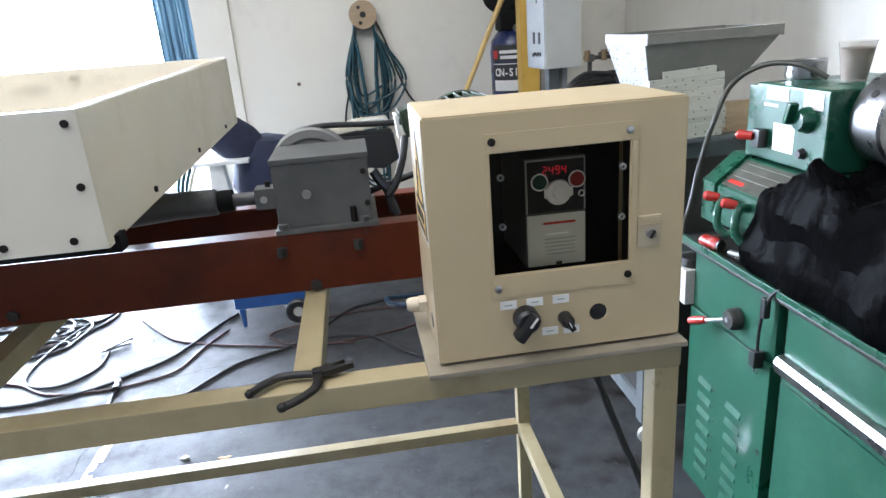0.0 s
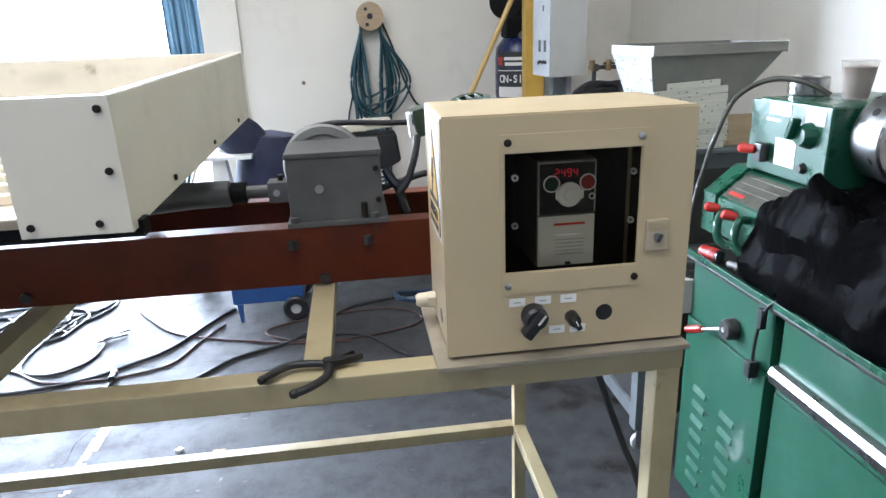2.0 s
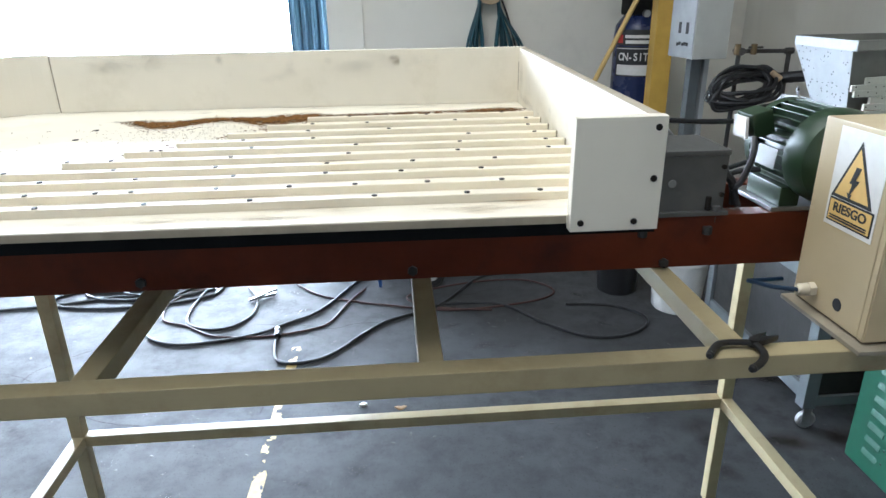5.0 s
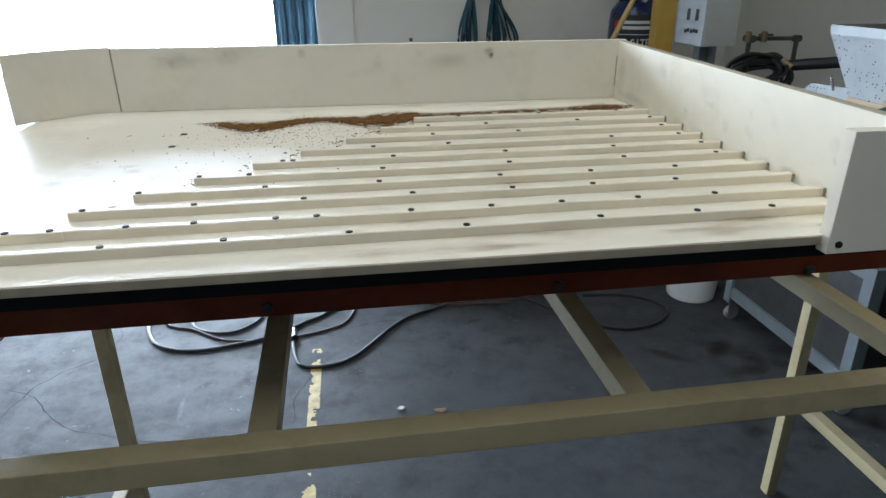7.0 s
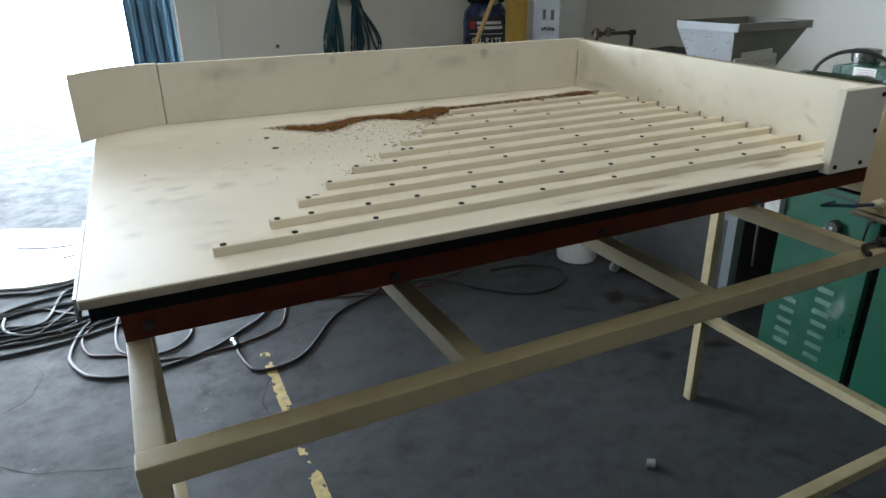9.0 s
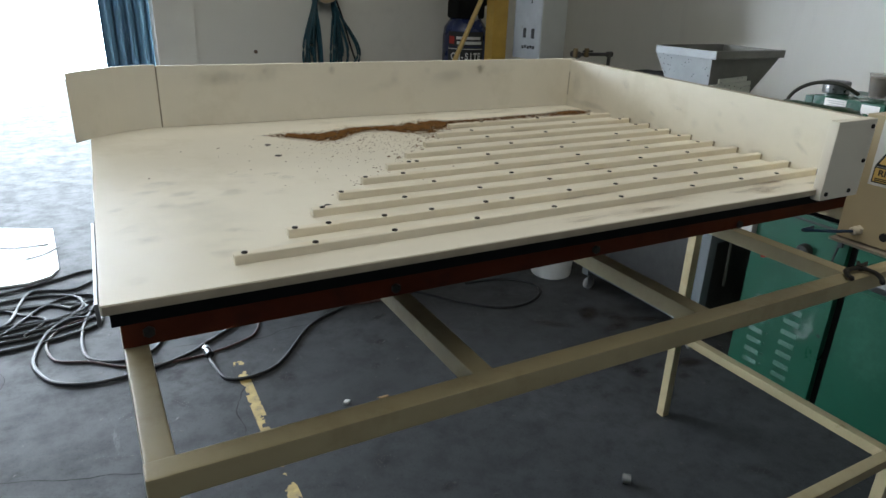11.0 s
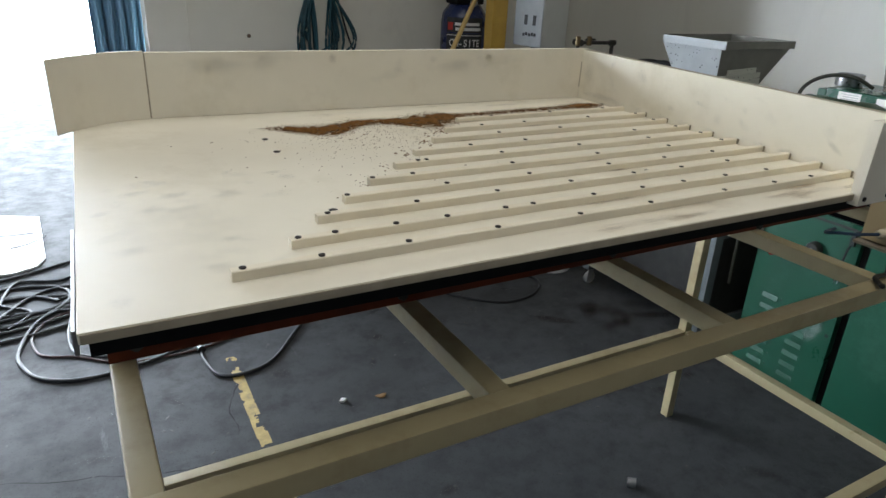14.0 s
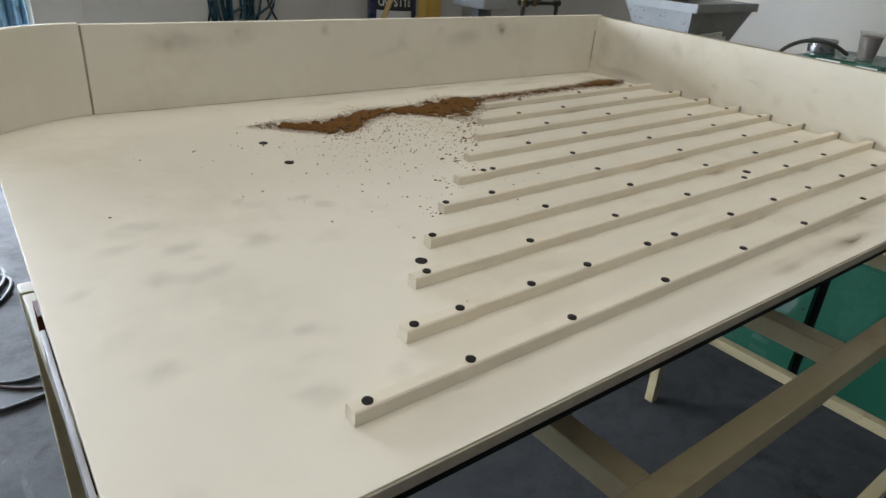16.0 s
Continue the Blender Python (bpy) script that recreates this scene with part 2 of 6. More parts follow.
def sweep(points, r, seg=8, steps=8, closed=False, bm=None, flat=1.0):
    """A round cable, hose or bar along a smooth curve."""
    t = bmesh.new()
    path = smooth_path(points, steps, closed)
    n, rings = len(path), []
    up = Vector((0, 0, 1))
    for i, c in enumerate(path):
        d = (path[(i + 1) % n] - path[i - 1]) if closed or 0 < i < n - 1 else (path[min(i + 1, n - 1)] - path[max(i - 1, 0)])
        d.normalize()
        s = d.cross(up)
        s = d.cross(Vector((1, 0, 0))) if s.length < 0.05 else s
        s.normalize()
        w = s.cross(d)
        rings.append([t.verts.new(c + r * (math.cos(a) * s + flat * math.sin(a) * w)) for a in (2 * math.pi * k / seg for k in range(seg))])
    for i in range(n if closed else n - 1):
        a, b = rings[i], rings[(i + 1) % n]
        for k in range(seg):
            t.faces.new((a[k], a[(k + 1) % seg], b[(k + 1) % seg], b[k]))
    if not closed:
        t.faces.new(rings[0][::-1])
        t.faces.new(rings[-1])
    bmesh.ops.recalc_face_normals(t, faces=t.faces)
    return join(bm, t)


def prism(poly, axis, a0, a1, bevel=0.0, bm=None):
    """A flat outline pushed along an axis; outline pairs are the other two axes in order."""
    t = bmesh.new()
    place = {"x": lambda u, v, a: (a, u, v), "y": lambda u, v, a: (u, a, v), "z": lambda u, v, a: (u, v, a)}[axis]
    lo = [t.verts.new(place(u, v, a0)) for u, v in poly]
    hi = [t.verts.new(place(u, v, a1)) for u, v in poly]
    n = len(poly)
    t.faces.new(lo)
    t.faces.new(hi)
    for i in range(n):
        t.faces.new((lo[i], lo[(i + 1) % n], hi[(i + 1) % n], hi[i]))
    bmesh.ops.recalc_face_normals(t, faces=t.faces)
    if bevel:
        bmesh.ops.bevel(t, geom=list(t.edges), offset=bevel, segments=2, affect="EDGES", profile=0.6)
    return join(bm, t)


def hexa(c, axis, r, h, bm=None):
    """A hexagon bolt head from c along the axis."""
    c = Vector(c)
    return cyl(c, c + Vector(axis) * h, r, seg=6, bevel=r * 0.12, bm=bm)


def lettering(name, text, size, m, mat, parent, depth=0.0003, align="CENTER", width=1.0):
    cu = bpy.data.curves.new(name, "FONT")
    cu.offset = size * 0.022
    cu.body, cu.size, cu.extrude, cu.align_x, cu.align_y = text, size, depth, align, "CENTER"
    tmp = bpy.data.objects.new("tmp_text", cu)
    scene.collection.objects.link(tmp)
    dg = bpy.context.evaluated_depsgraph_get()
    me = bpy.data.meshes.new_from_object(tmp.evaluated_get(dg))
    bpy.data.objects.remove(tmp)
    bm = bmesh.new()
    bm.from_mesh(me)
    bmesh.ops.transform(bm, matrix=m @ Matrix.Diagonal((width, 1, 1, 1)), verts=bm.verts)
    return part(name, bm, mat, parent, smooth=None)


# ---- the building ----
WALL_Y, WALL_X, LEFT_X, FRONT_Y, TOP = 5.10, 2.12, -4.8, -3.6, 3.7
ground = bmesh.new()
bmesh.ops.create_grid(ground, x_segments=1, y_segments=1, size=400)
solid("ground", ground, M_FLOOR, "worn grey polished concrete floor running out into the yard", "floor", "structure")
w = box(-1.07, WALL_X + 0.2, WALL_Y, WALL_Y + 0.2, 0, TOP, 0)
box(-4.6, -1.07, WALL_Y, WALL_Y + 0.2, 3.0, TOP, 0, bm=w)
box(LEFT_X - 0.2, -4.6, WALL_Y, WALL_Y + 0.2, 0, TOP, 0, bm=w)
solid("wall_back", w, M_WALL, "cream painted plaster wall beside a wide open gateway", "wall", "structure")
solid("wall_pilaster", box(-1.07, -0.81, WALL_Y - 0.035, WALL_Y - 0.002, 0, TOP - 0.01, 0.006), M_WALL, "shallow cream pilaster beside the gateway", "wall", "structure")
solid("wall_right", box(WALL_X, WALL_X + 0.2, FRONT_Y, WALL_Y - 0.002, 0, TOP, 0), M_WALL2, "off-white painted wall behind the lathe", "wall", "structure")
w = box(LEFT_X - 0.2, LEFT_X, FRONT_Y, -1.1, 0, TOP, 0)
box(LEFT_X - 0.2, LEFT_X, 2.3, WALL_Y - 0.002, 0, TOP, 0, bm=w)
box(LEFT_X - 0.2, LEFT_X, -1.1, 2.3, 3.0, TOP, 0, bm=w)
box(LEFT_X - 0.2, LEFT_X, -1.1, 2.3, 0, 0.25, 0, bm=w)
solid("wall_left", w, M_DIM, "unseen dark side wall added around an opening for fill light", "wall", "structure")
w = box(LEFT_X - 0.2, -3.3, FRONT_Y - 0.2, FRONT_Y, 0, TOP, 0)
box(0.9, WALL_X + 0.2, FRONT_Y - 0.2, FRONT_Y, 0, TOP, 0, bm=w)
box(-3.3, 0.9, FRONT_Y - 0.2, FRONT_Y, 3.1, TOP, 0, bm=w)
box(-3.3, 0.9, FRONT_Y - 0.2, FRONT_Y, 0, 2.0, 0, bm=w)
solid("wall_front", w, M_DIM, "unseen dark front wall added around an opening for fill light", "wall", "structure")
# unseen opening and opaque panel, added to house the overhead lamp
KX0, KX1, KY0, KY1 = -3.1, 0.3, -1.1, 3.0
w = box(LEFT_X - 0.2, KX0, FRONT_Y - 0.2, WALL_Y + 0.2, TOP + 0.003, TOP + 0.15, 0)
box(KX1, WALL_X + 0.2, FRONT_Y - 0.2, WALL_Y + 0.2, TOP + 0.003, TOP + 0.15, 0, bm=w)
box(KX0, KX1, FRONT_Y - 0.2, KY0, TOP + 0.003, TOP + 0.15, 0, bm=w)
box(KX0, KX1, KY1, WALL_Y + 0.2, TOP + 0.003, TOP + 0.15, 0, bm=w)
solid("ceiling", w, M_CEIL, "unseen dark ceiling with an opening for the added overhead lamp", "ceiling", "structure")
solid("skylight", box(KX0 - 0.05, KX1 + 0.05, KY0 - 0.05, KY1 + 0.05, TOP + 0.16, TOP + 0.17, 0), M_WALL, "unseen opaque panel closing the opening above the overhead lamp", "skylight", "structure")
# glowing sheet stands for the yard's daylight and lights the room
solid("backdrop", box(-16, 8, 13.0, 13.1, 0, 9, 0), glow("yard_daylight_glow", (0.86, 0.93, 1.0), 27.0), "glowing backdrop standing for overexposed white daylight in the yard outside", "backdrop", "structure")

# ---- the table frame: welded square tube ----
FX0, FX1, FY0, FY1, FZ, TB = -1.582, 0.379, 0.750, 1.611, 1.060, 0.038


def tube(x0, x1, y0, y1, z0, z1):
    return box(x0, x1, y0, y1, z0, z1, 0.004, 2)


frame_thing = thing("table_frame", ((FX0 + FX1) / 2, (FY0 + FY1) / 2, 0), "beige painted welded square-tube frame carrying the shaking table", "machine frame")
for x in (FX0, FX1 - TB):
    for y in (FY0, FY1 - TB):
        part("leg", tube(x + 0.0015, x + TB - 0.0015, y + 0.0015, y + TB - 0.0015, 0, FZ - TB + 0.002), M_TUBE, frame_thing)
for y in (FY0, FY1 - TB):
    part("top_rail", tube(FX0, FX1, y, y + TB, FZ - TB, FZ), M_TUBE, frame_thing)
for i, x in enumerate((FX0 + 0.002, -1.103, -0.603, -0.134, FX1 - TB - 0.002)):
    part("cross_member", tube(x, x + TB, FY0 + TB - 0.001, FY1 - TB + 0.001, FZ - TB + 0.001, FZ - 0.0015), M_TUBE, frame_thing)
SZ, ST = 0.402, 0.034
part("stretcher", tube(FX0 + TB, FX1 - TB, FY1 - 0.040, FY1 - 0.006, SZ - ST, SZ), M_TUBE, frame_thing)
part("stretcher", tube(FX1 - 0.040, FX1 - 0.006, FY0 + TB, FY1 - TB, SZ - ST, SZ), M_TUBE, frame_thing)
part("stretcher", tube(FX0 + 0.006, FX0 + 0.040, FY0 + TB, FY1 - TB, SZ - ST, SZ), M_TUBE, frame_thing)
part("stretcher", tube(FX0 + TB, FX1 - TB, FY0 + 0.006, FY0 + 0.040, SZ - ST, SZ), M_TUBE, frame_thing)


# ---- the two red channels ----
def channel(y, face):
    """A rolled channel with its web at y and its flanges to the back (face 1) or front (face -1)."""
    h, f, t = 0.104, 0.042, 0.006
    z0 = FZ + 0.0005
    pts = [(0, 0), (f, 0), (f, t * 0.8), (t, t * 1.3), (t, h - t * 1.3), (f, h - t * 0.8), (f, h), (0, h)]
    poly = [(y + face * u, z0 + v) for u, v in pts]
    return prism(poly, "x", -1.580, 0.366, 0.0012)


for y, face, lab in ((1.090, 1, "red oxide primed steel channel facing the operator"), (1.340, -1, "red oxide primed rear steel channel")):
    ch = thing("steel_channel", (-0.6, y, FZ), lab, "steel beam", "channels under the deck")
    part("web", channel(y, face), M_RED, ch)
    if face == 1:
        for x in (-0.160, -0.033):
            part("bolt", hexa((x, y - 0.0045, FZ + 0.084), (0, 0, -1), 0.009, 0.016), M_DARKSTEEL, ch)
        for x, z in ((-0.112, 0.006), (-1.54, 0.02), (-0.60, 0.013), (-1.10, 0.013)):
            part("bolt", hexa((x, y - 0.001, FZ + z + 0.006), (0, -1, 0), 0.010, 0.008), M_DARKSTEEL, ch)

# ---- the deck ----
ZD, DX0, DX1, DY0, DY1 = 1.297, -1.597, -0.285, 0.741, 1.600
deck = thing("shaking_deck", (-0.95, 1.18, 1.165), "ivory painted riffled deck of a mineral shaking table", "shaking table")
part("deck_plate", prism([(DX0, 0.750), (-0.309, 0.7355), (-0.309, DY1 + 0.012), (DX0 + 0.023, DY1 + 0.030)], "z", ZD - 0.012, ZD, 0.0012), M_DECK, deck)
part("front_edge", prism([(DX0 + 0.002, 0.7478), (-0.407, 0.7342), (-0.407, 0.7362), (DX0 + 0.002, 0.7498)], "z", ZD - 0.0115, ZD - 0.0012, 0.0006), M_EDGE, deck, "bare worn board edge")
part("rubber_edge", prism([(DX0 + 0.008, 0.758), (DX1 + 0.002, 0.744), (DX1 + 0.002, 0.768), (DX0 + 0.008, 0.782)], "z", ZD - 0.032, ZD - 0.0125, 0.001), M_BLACK, deck, "black painted angle under the front edge")
part("left_edge_angle", box(DX0 + 0.030, DX0 + 0.054, DY0 + 0.046, DY1, ZD - 0.032, ZD - 0.0125, 0.002), M_BLACK, deck, "black painted angle under the side")
for y in (0.92, 1.10, 1.28, 1.46):
    part("deck_bearer", box(DX0 + 0.06, -0.43, y - 0.02, y + 0.02, ZD - 0.036, ZD - 0.0125, 0.002), M_BLACK, deck)
for x in (-1.50, -0.46):
    part("bearer_crossbar", box(x - 0.02, x + 0.02, 1.08, 1.35, ZD - 0.092, ZD - 0.0365, 0.002), M_BLACK, deck)
    for y in (1.106, 1.318):
        part("rocker_foot", box(x - 0.025, x + 0.025, y - 0.016, y + 0.016, FZ + 0.1045, ZD - 0.0925, 0.002), M_DARKSTEEL, deck)

# back board: a straight length and a short bent end piece
part("back_board", prism([(-1.4285, DY1 + 0.020), (-0.289, DY1), (-0.289, DY1 + 0.012), (-1.4285, DY1 + 0.032)], "z", ZD + 0.0005, 1.431, 0.0015), M_DECK, deck)
bb = bmesh.new()
bow = [(-1.4315 - 0.0214 * i, DY1 + 0.020 - 0.0016 * i * i) for i in range(9)]
bb = prism([(x, y) for x, y in bow] + [(x, y + 0.012) for x, y in reversed(bow)], "z", ZD + 0.0005, 1.433, 0.001)
part("back_board_end", bb, M_DECK, deck)
part("board_joint", box(-1.4315, -1.4285, DY1 + 0.021, DY1 + 0.031, ZD + 0.001, 1.430, 0), M_SEAM, deck, "dark open joint between two boards")

part("corner_joint", box(-0.3098, -0.3083, DY1 - 0.0012, DY1 + 0.002, ZD + 0.030, 1.395, 0), M_EDGE, deck, "brown dirt in the corner between two boards")
# thick end board at the drive end, with a short board across its front
EX_IN, EX_CAP, EX_OUT, EY0, EZ0, EZ1 = -0.308, -0.404, -0.289, 0.734, 1.277, 1.423
RISE = 0.005  # the end board is a little higher at the back board
part("end_board", prism([(EY0 + 0.011, EZ0), (DY1 + 0.030, EZ0 + RISE), (DY1 + 0.030, EZ1 + RISE), (EY0 + 0.011, EZ1 - 0.001)], "x", EX_IN, EX_OUT, 0.0012), M_DECK, deck)
part("board_top_edge", prism([(EY0 + 0.012, EZ1 - 0.0012), (DY1 + 0.029, EZ1 + RISE - 0.0002), (DY1 + 0.029, EZ1 + RISE + 0.0008), (EY0 + 0.012, EZ1 - 0.0002)], "x", EX_IN + 0.0022, EX_OUT - 0.0015), M_EDGE, deck, "bare grey-brown top edge of the end board")
front_panel = part("end_front_panel", box(EX_CAP, EX_OUT + 0.001, EY0 - 0.0085, EY0 + 0.0105, EZ0 - 0.001, EZ1 + 0.0005, 0.0015), M_DECK, deck)
for x, z in ((-0.3005, 1.410), (-0.3005, 1.345), (-0.321, 1.2885), (-0.391, 1.2885)):
    part("screw", cyl((x, EY0 - 0.0085, z), (x, EY0 - 0.0115, z), 0.0042, seg=14, bevel=0.0008), M_SCREW, front_panel)
for y, z in ((0.92, 1.294), (1.20, 1.295), (1.47, 1.296)):
    part("screw", cyl((EX_OUT, y, z), (EX_OUT + 0.0035, y, z), 0.0042, seg=14, bevel=0.0008), M_SCREW, deck)

# riffles: ten tapered strips, each shorter than the one in front of it
RIF_Y = [0.807, 0.868, 0.936, 0.997, 1.062, 1.129, 1.196, 1.267, 1.338, 1.415]
RIF_X = [-1.446, -1.362, -1.306, -1.244, -1.177, -1.101, -1.030, -0.953, -0.886, -0.812]
SCREWS = {0: (-1.433, -1.343, -1.231, -1.100, -0.960, -0.822, -0.655, -0.528, -0.426), 1: (-1.352, -1.304, -1.220, -1.143, -1.047, -0.998, -0.881, -0.778, -0.684, -0.579, -0.47),
          2: (-1.290, -1.155, -1.016, -0.871, -0.732, -0.616, -0.491), 3: (-1.238, -1.071, -0.912, -0.735, -0.596, -0.460),
          4: (-1.170, -1.099, -0.902, -0.704, -0.515, -0.355), 5: (-1.055, -1.039, -0.880, -0.694, -0.505, -0.345), 6: (-0.908, -0.778, -0.481, -0.352),
          7: (-0.795, -0.634, -0.350), 8: (-0.794, -0.680, -0.493, -0.34), 9: (-0.72, -0.55, -0.38)}
rnd = random.Random(4)


screw_bm = cyl((0, 0, 0), (0, 0, 0.0016), 0.0042, seg=12, bevel=0.0005)
screw_mesh = to_mesh("riffle_screw", screw_bm, M_SCREW, 40)
for k, (y, x0) in enumerate(zip(RIF_Y, RIF_X)):
    h, wd = 0.0128 - 0.0003 * k, 0.0125
    x1 = EX_IN - 0.001
    cuts = [x0, x1] if k not in (1, 4, 5) else [x0, x0 + {1: 0.072, 4: 0.46, 5: 0.062}[k], x1]
    first = None
    for a, b in zip(cuts, cuts[1:]):
        n = max(2, int((b - a) / 0.06))
        bm = bmesh.new()
        rows = []
        for i in range(n + 1):
            u = a + (b - a) * i / n + (0.0006 if i == n and b < x1 else 0)
            wob = 0.0012 * noise.noise((u * 5, k * 7.3, 0)) + (0.0015 if a > x0 else 0)
            dz = 0.0008 * noise.noise((u * 8, k * 3.1, 4))
            rows.append([bm.verts.new(v) for v in ((u, y - wd / 2 + wob, ZD), (u, y - wd / 2 + wob, ZD + h - 0.0012 + dz), (u, y - wd / 2 + 0.0012 + wob, ZD + h + dz),
                                                    (u, y + wd / 2 - 0.0012 + wob, ZD + h + dz), (u, y + wd / 2 + wob, ZD + h - 0.0012 + dz), (u, y + wd / 2 + wob, ZD))])
        for p, q in zip(rows, rows[1:]):
            for i in range(5):
                bm.faces.new((p[i], p[i + 1], q[i + 1], q[i]))
        bm.faces.new(rows[0])
        bm.faces.new(rows[-1])
        bmesh.ops.recalc_face_normals(bm, faces=bm.faces)
        ob = part("riffle", bm, M_RIFFLE, deck)
        first = first or ob
    xs = SCREWS[k]
    for u in xs:
        s = new("screw", screw_mesh)
        s.parent = first
        s.location = Vector((u, y + rnd.uniform(-0.001, 0.001), ZD + h - 0.0002)) - BASE[first.name]
for x, y, r in ((-1.255, 1.388, 0.0062), (-1.258, 1.296, 0.0064), (-1.268, 0.974, 0.0064), (-0.665, 0.968, 0.006)):
    part("deck_screw", cyl((x, y, ZD - 0.0005), (x, y, ZD + 0.0008), r, seg=16), M_SCREW, deck)

part("side_strip", prism([(DX0 - 0.0048, 0.762), (DX0 - 0.0008, 0.762), (DX0 + 0.0062, 1.03), (DX0 + 0.0022, 1.03)], "z", ZD - 0.030, ZD - 0.003, 0.0008), M_STEEL, deck, "bright bare steel strip on the free side")
for y in RIF_Y[:9]:
    x = EX_IN
    part("filler_dab", box(x - 0.0028, x - 0.0006, y - 0.009, y - 0.004, ZD + 0.0005, ZD + 0.0125, 0.0008), M_SEAM, deck, "brown filler at a riffle end")

# soft stains: elliptical films that fade out to their rims
def film_material(name, color, amount, scale, lo=0.36, hi=0.62):
    m = bpy.data.materials.new(name)
    m.use_nodes = True
    nt = m.node_tree
    pb = nt.nodes["Principled BSDF"]
    pb.inputs["Base Color"].default_value, pb.inputs["Roughness"].default_value = (*color, 1), 0.6
    tc = nt.nodes.new("ShaderNodeTexCoord")
    n = nd(nt, "ShaderNodeTexNoise", Scale=scale, Detail=5.0, Roughness=0.6)
    nt.links.new(tc.outputs["Object"], n.inputs["Vector"])
    r = nt.nodes.new("ShaderNodeMapRange")
    for key_, val_ in (("From Min", lo), ("From Max", hi), ("To Min", 0.0), ("To Max", amount)):
        r.inputs[key_].default_value = val_
    nt.links.new(n.outputs["Fac"], r.inputs["Value"])
    uv = nt.nodes.new("ShaderNodeUVMap")
    uv.uv_map = "film"
    sx = nt.nodes.new("ShaderNodeSeparateXYZ")
    nt.links.new(uv.outputs["UV"], sx.inputs["Vector"])
    mm = nt.nodes.new("ShaderNodeMath")
    mm.operation = "MULTIPLY"
    nt.links.new(r.outputs["Result"], mm.inputs[0])
    nt.links.new(sx.outputs["X"], mm.inputs[1])
    nt.links.new(mm.outputs["Value"], pb.inputs["Alpha"])
    return m


def films(spots, place):
    """Ellipses (u, v, half width, half height, turn, weight) laid on a plane by place(u, v, i)."""
    bm = bmesh.new()
    lay = bm.loops.layers.uv.new("film")
    for i, (u, v, hw, hh, turn, weight) in enumerate(spots):
        rows = []
        for f, wgt in ((0.0, 1.0), (0.35, 0.85), (0.7, 0.35), (1.0, 0.0)):
            ring = []
            for k in range(18):
                an = 2 * math.pi * k / 18
                e = 1 + 0.22 * noise.noise((math.cos(an) * 1.3 + u * 9, math.sin(an) * 1.3 + v * 9, 2))
                du, dv = hw * f * e * math.cos(an), hh * f * e * math.sin(an)
                ring.append(bm.verts.new(place(u + du * math.cos(turn) - dv * math.sin(turn), v + du * math.sin(turn) + dv * math.cos(turn), i)))
            rows.append((ring, wgt * weight))
        for (r0, w0), (r1, w1) in zip(rows, rows[1:]):
            for k in range(18):
                q = (r0[k], r1[k], r1[(k + 1) % 18], r0[(k + 1) % 18])
                face = bm.faces.new(q)
                for lp, wv in zip(face.loops, (w0, w1, w1, w0)):
                    lp[lay].uv = (wv, 0)
    return bm


M_SMUDGE = film_material("grey_rubbed_dirt", (0.42, 0.40, 0.31), 0.23, 16)
M_RUSTY = film_material("brown_washed_dirt", (0.42, 0.28, 0.14), 0.40, 12)
rnd = random.Random(5)
on_deck = lambda u, v, i: (u, v, ZD + 0.0005 + 0.00002 * i)
spots = [(rnd.uniform(-1.56, -1.28), rnd.uniform(0.78, 1.20), rnd.uniform(0.012, 0.035), rnd.uniform(0.007, 0.02), rnd.uniform(-0.5, 0.8), rnd.uniform(0.25, 0.9)) for _ in range(34)]
spots += [(-1.46, 0.98, 0.10, 0.16, 0.2, 0.45), (-1.36, 0.80, 0.16, 0.03, 0.1, 0.5)]
tagged(part("rubbed_dirt", films(spots, on_deck), M_SMUDGE, deck, "faint grey hand marks rubbed into the paint"), "faint grey hand marks rubbed into the paint", kind="stuff")
spots = [(rnd.uniform(-1.05, -0.45), rnd.uniform(0.755, 0.79), rnd.uniform(0.03, 0.09), rnd.uniform(0.006, 0.014), 0, rnd.uniform(0.2, 0.55)) for _ in range(14)]
spots += [(rnd.uniform(-1.2, -0.35), rnd.uniform(1.53, 1.585), rnd.uniform(0.03, 0.10), rnd.uniform(0.008, 0.018), 0, rnd.uniform(0.2, 0.5)) for _ in range(16)]
spots += [(-0.90 + 0.1 * rnd.gauss(0, 1), rnd.uniform(0.85, 1.45), rnd.uniform(0.03, 0.10), rnd.uniform(0.006, 0.012), 0, rnd.uniform(0.15, 0.4)) for _ in range(18)]
spots += [(rnd.uniform(-0.55, -0.34), rnd.uniform(0.755, 0.80), rnd.uniform(0.02, 0.06), rnd.uniform(0.008, 0.018), 0.1, rnd.uniform(0.3, 0.8)) for _ in range(9)]
spots += [(rnd.uniform(-0.9, -0.34), y - 0.012, rnd.uniform(0.03, 0.12), rnd.uniform(0.004, 0.009), 0, rnd.uniform(0.3, 0.8)) for y in RIF_Y for _ in range(4)]
tagged(part("washed_dirt", films(spots, lambda u, v, i: (u, v, ZD + 0.0012 + 0.00002 * i)), M_RUSTY, deck, "faint brown dust washed along the deck"), "faint brown dust washed along the deck", kind="stuff")
spots = [(rnd.uniform(-1.4, -0.40), rnd.uniform(1.365, 1.42), rnd.uniform(0.03, 0.10), rnd.uniform(0.012, 0.03), rnd.uniform(-0.2, 0.2), rnd.uniform(0.15, 0.5)) for _ in range(13)]
tagged(part("rubbed_dirt", films(spots, lambda u, v, i: (u, DY1 - 0.0006 - 0.00002 * i + 0.020 * (-0.289 - u) / 1.14, v)), M_SMUDGE, deck, "faint grey marks on the back board"), "faint grey marks on the back board", kind="stuff")

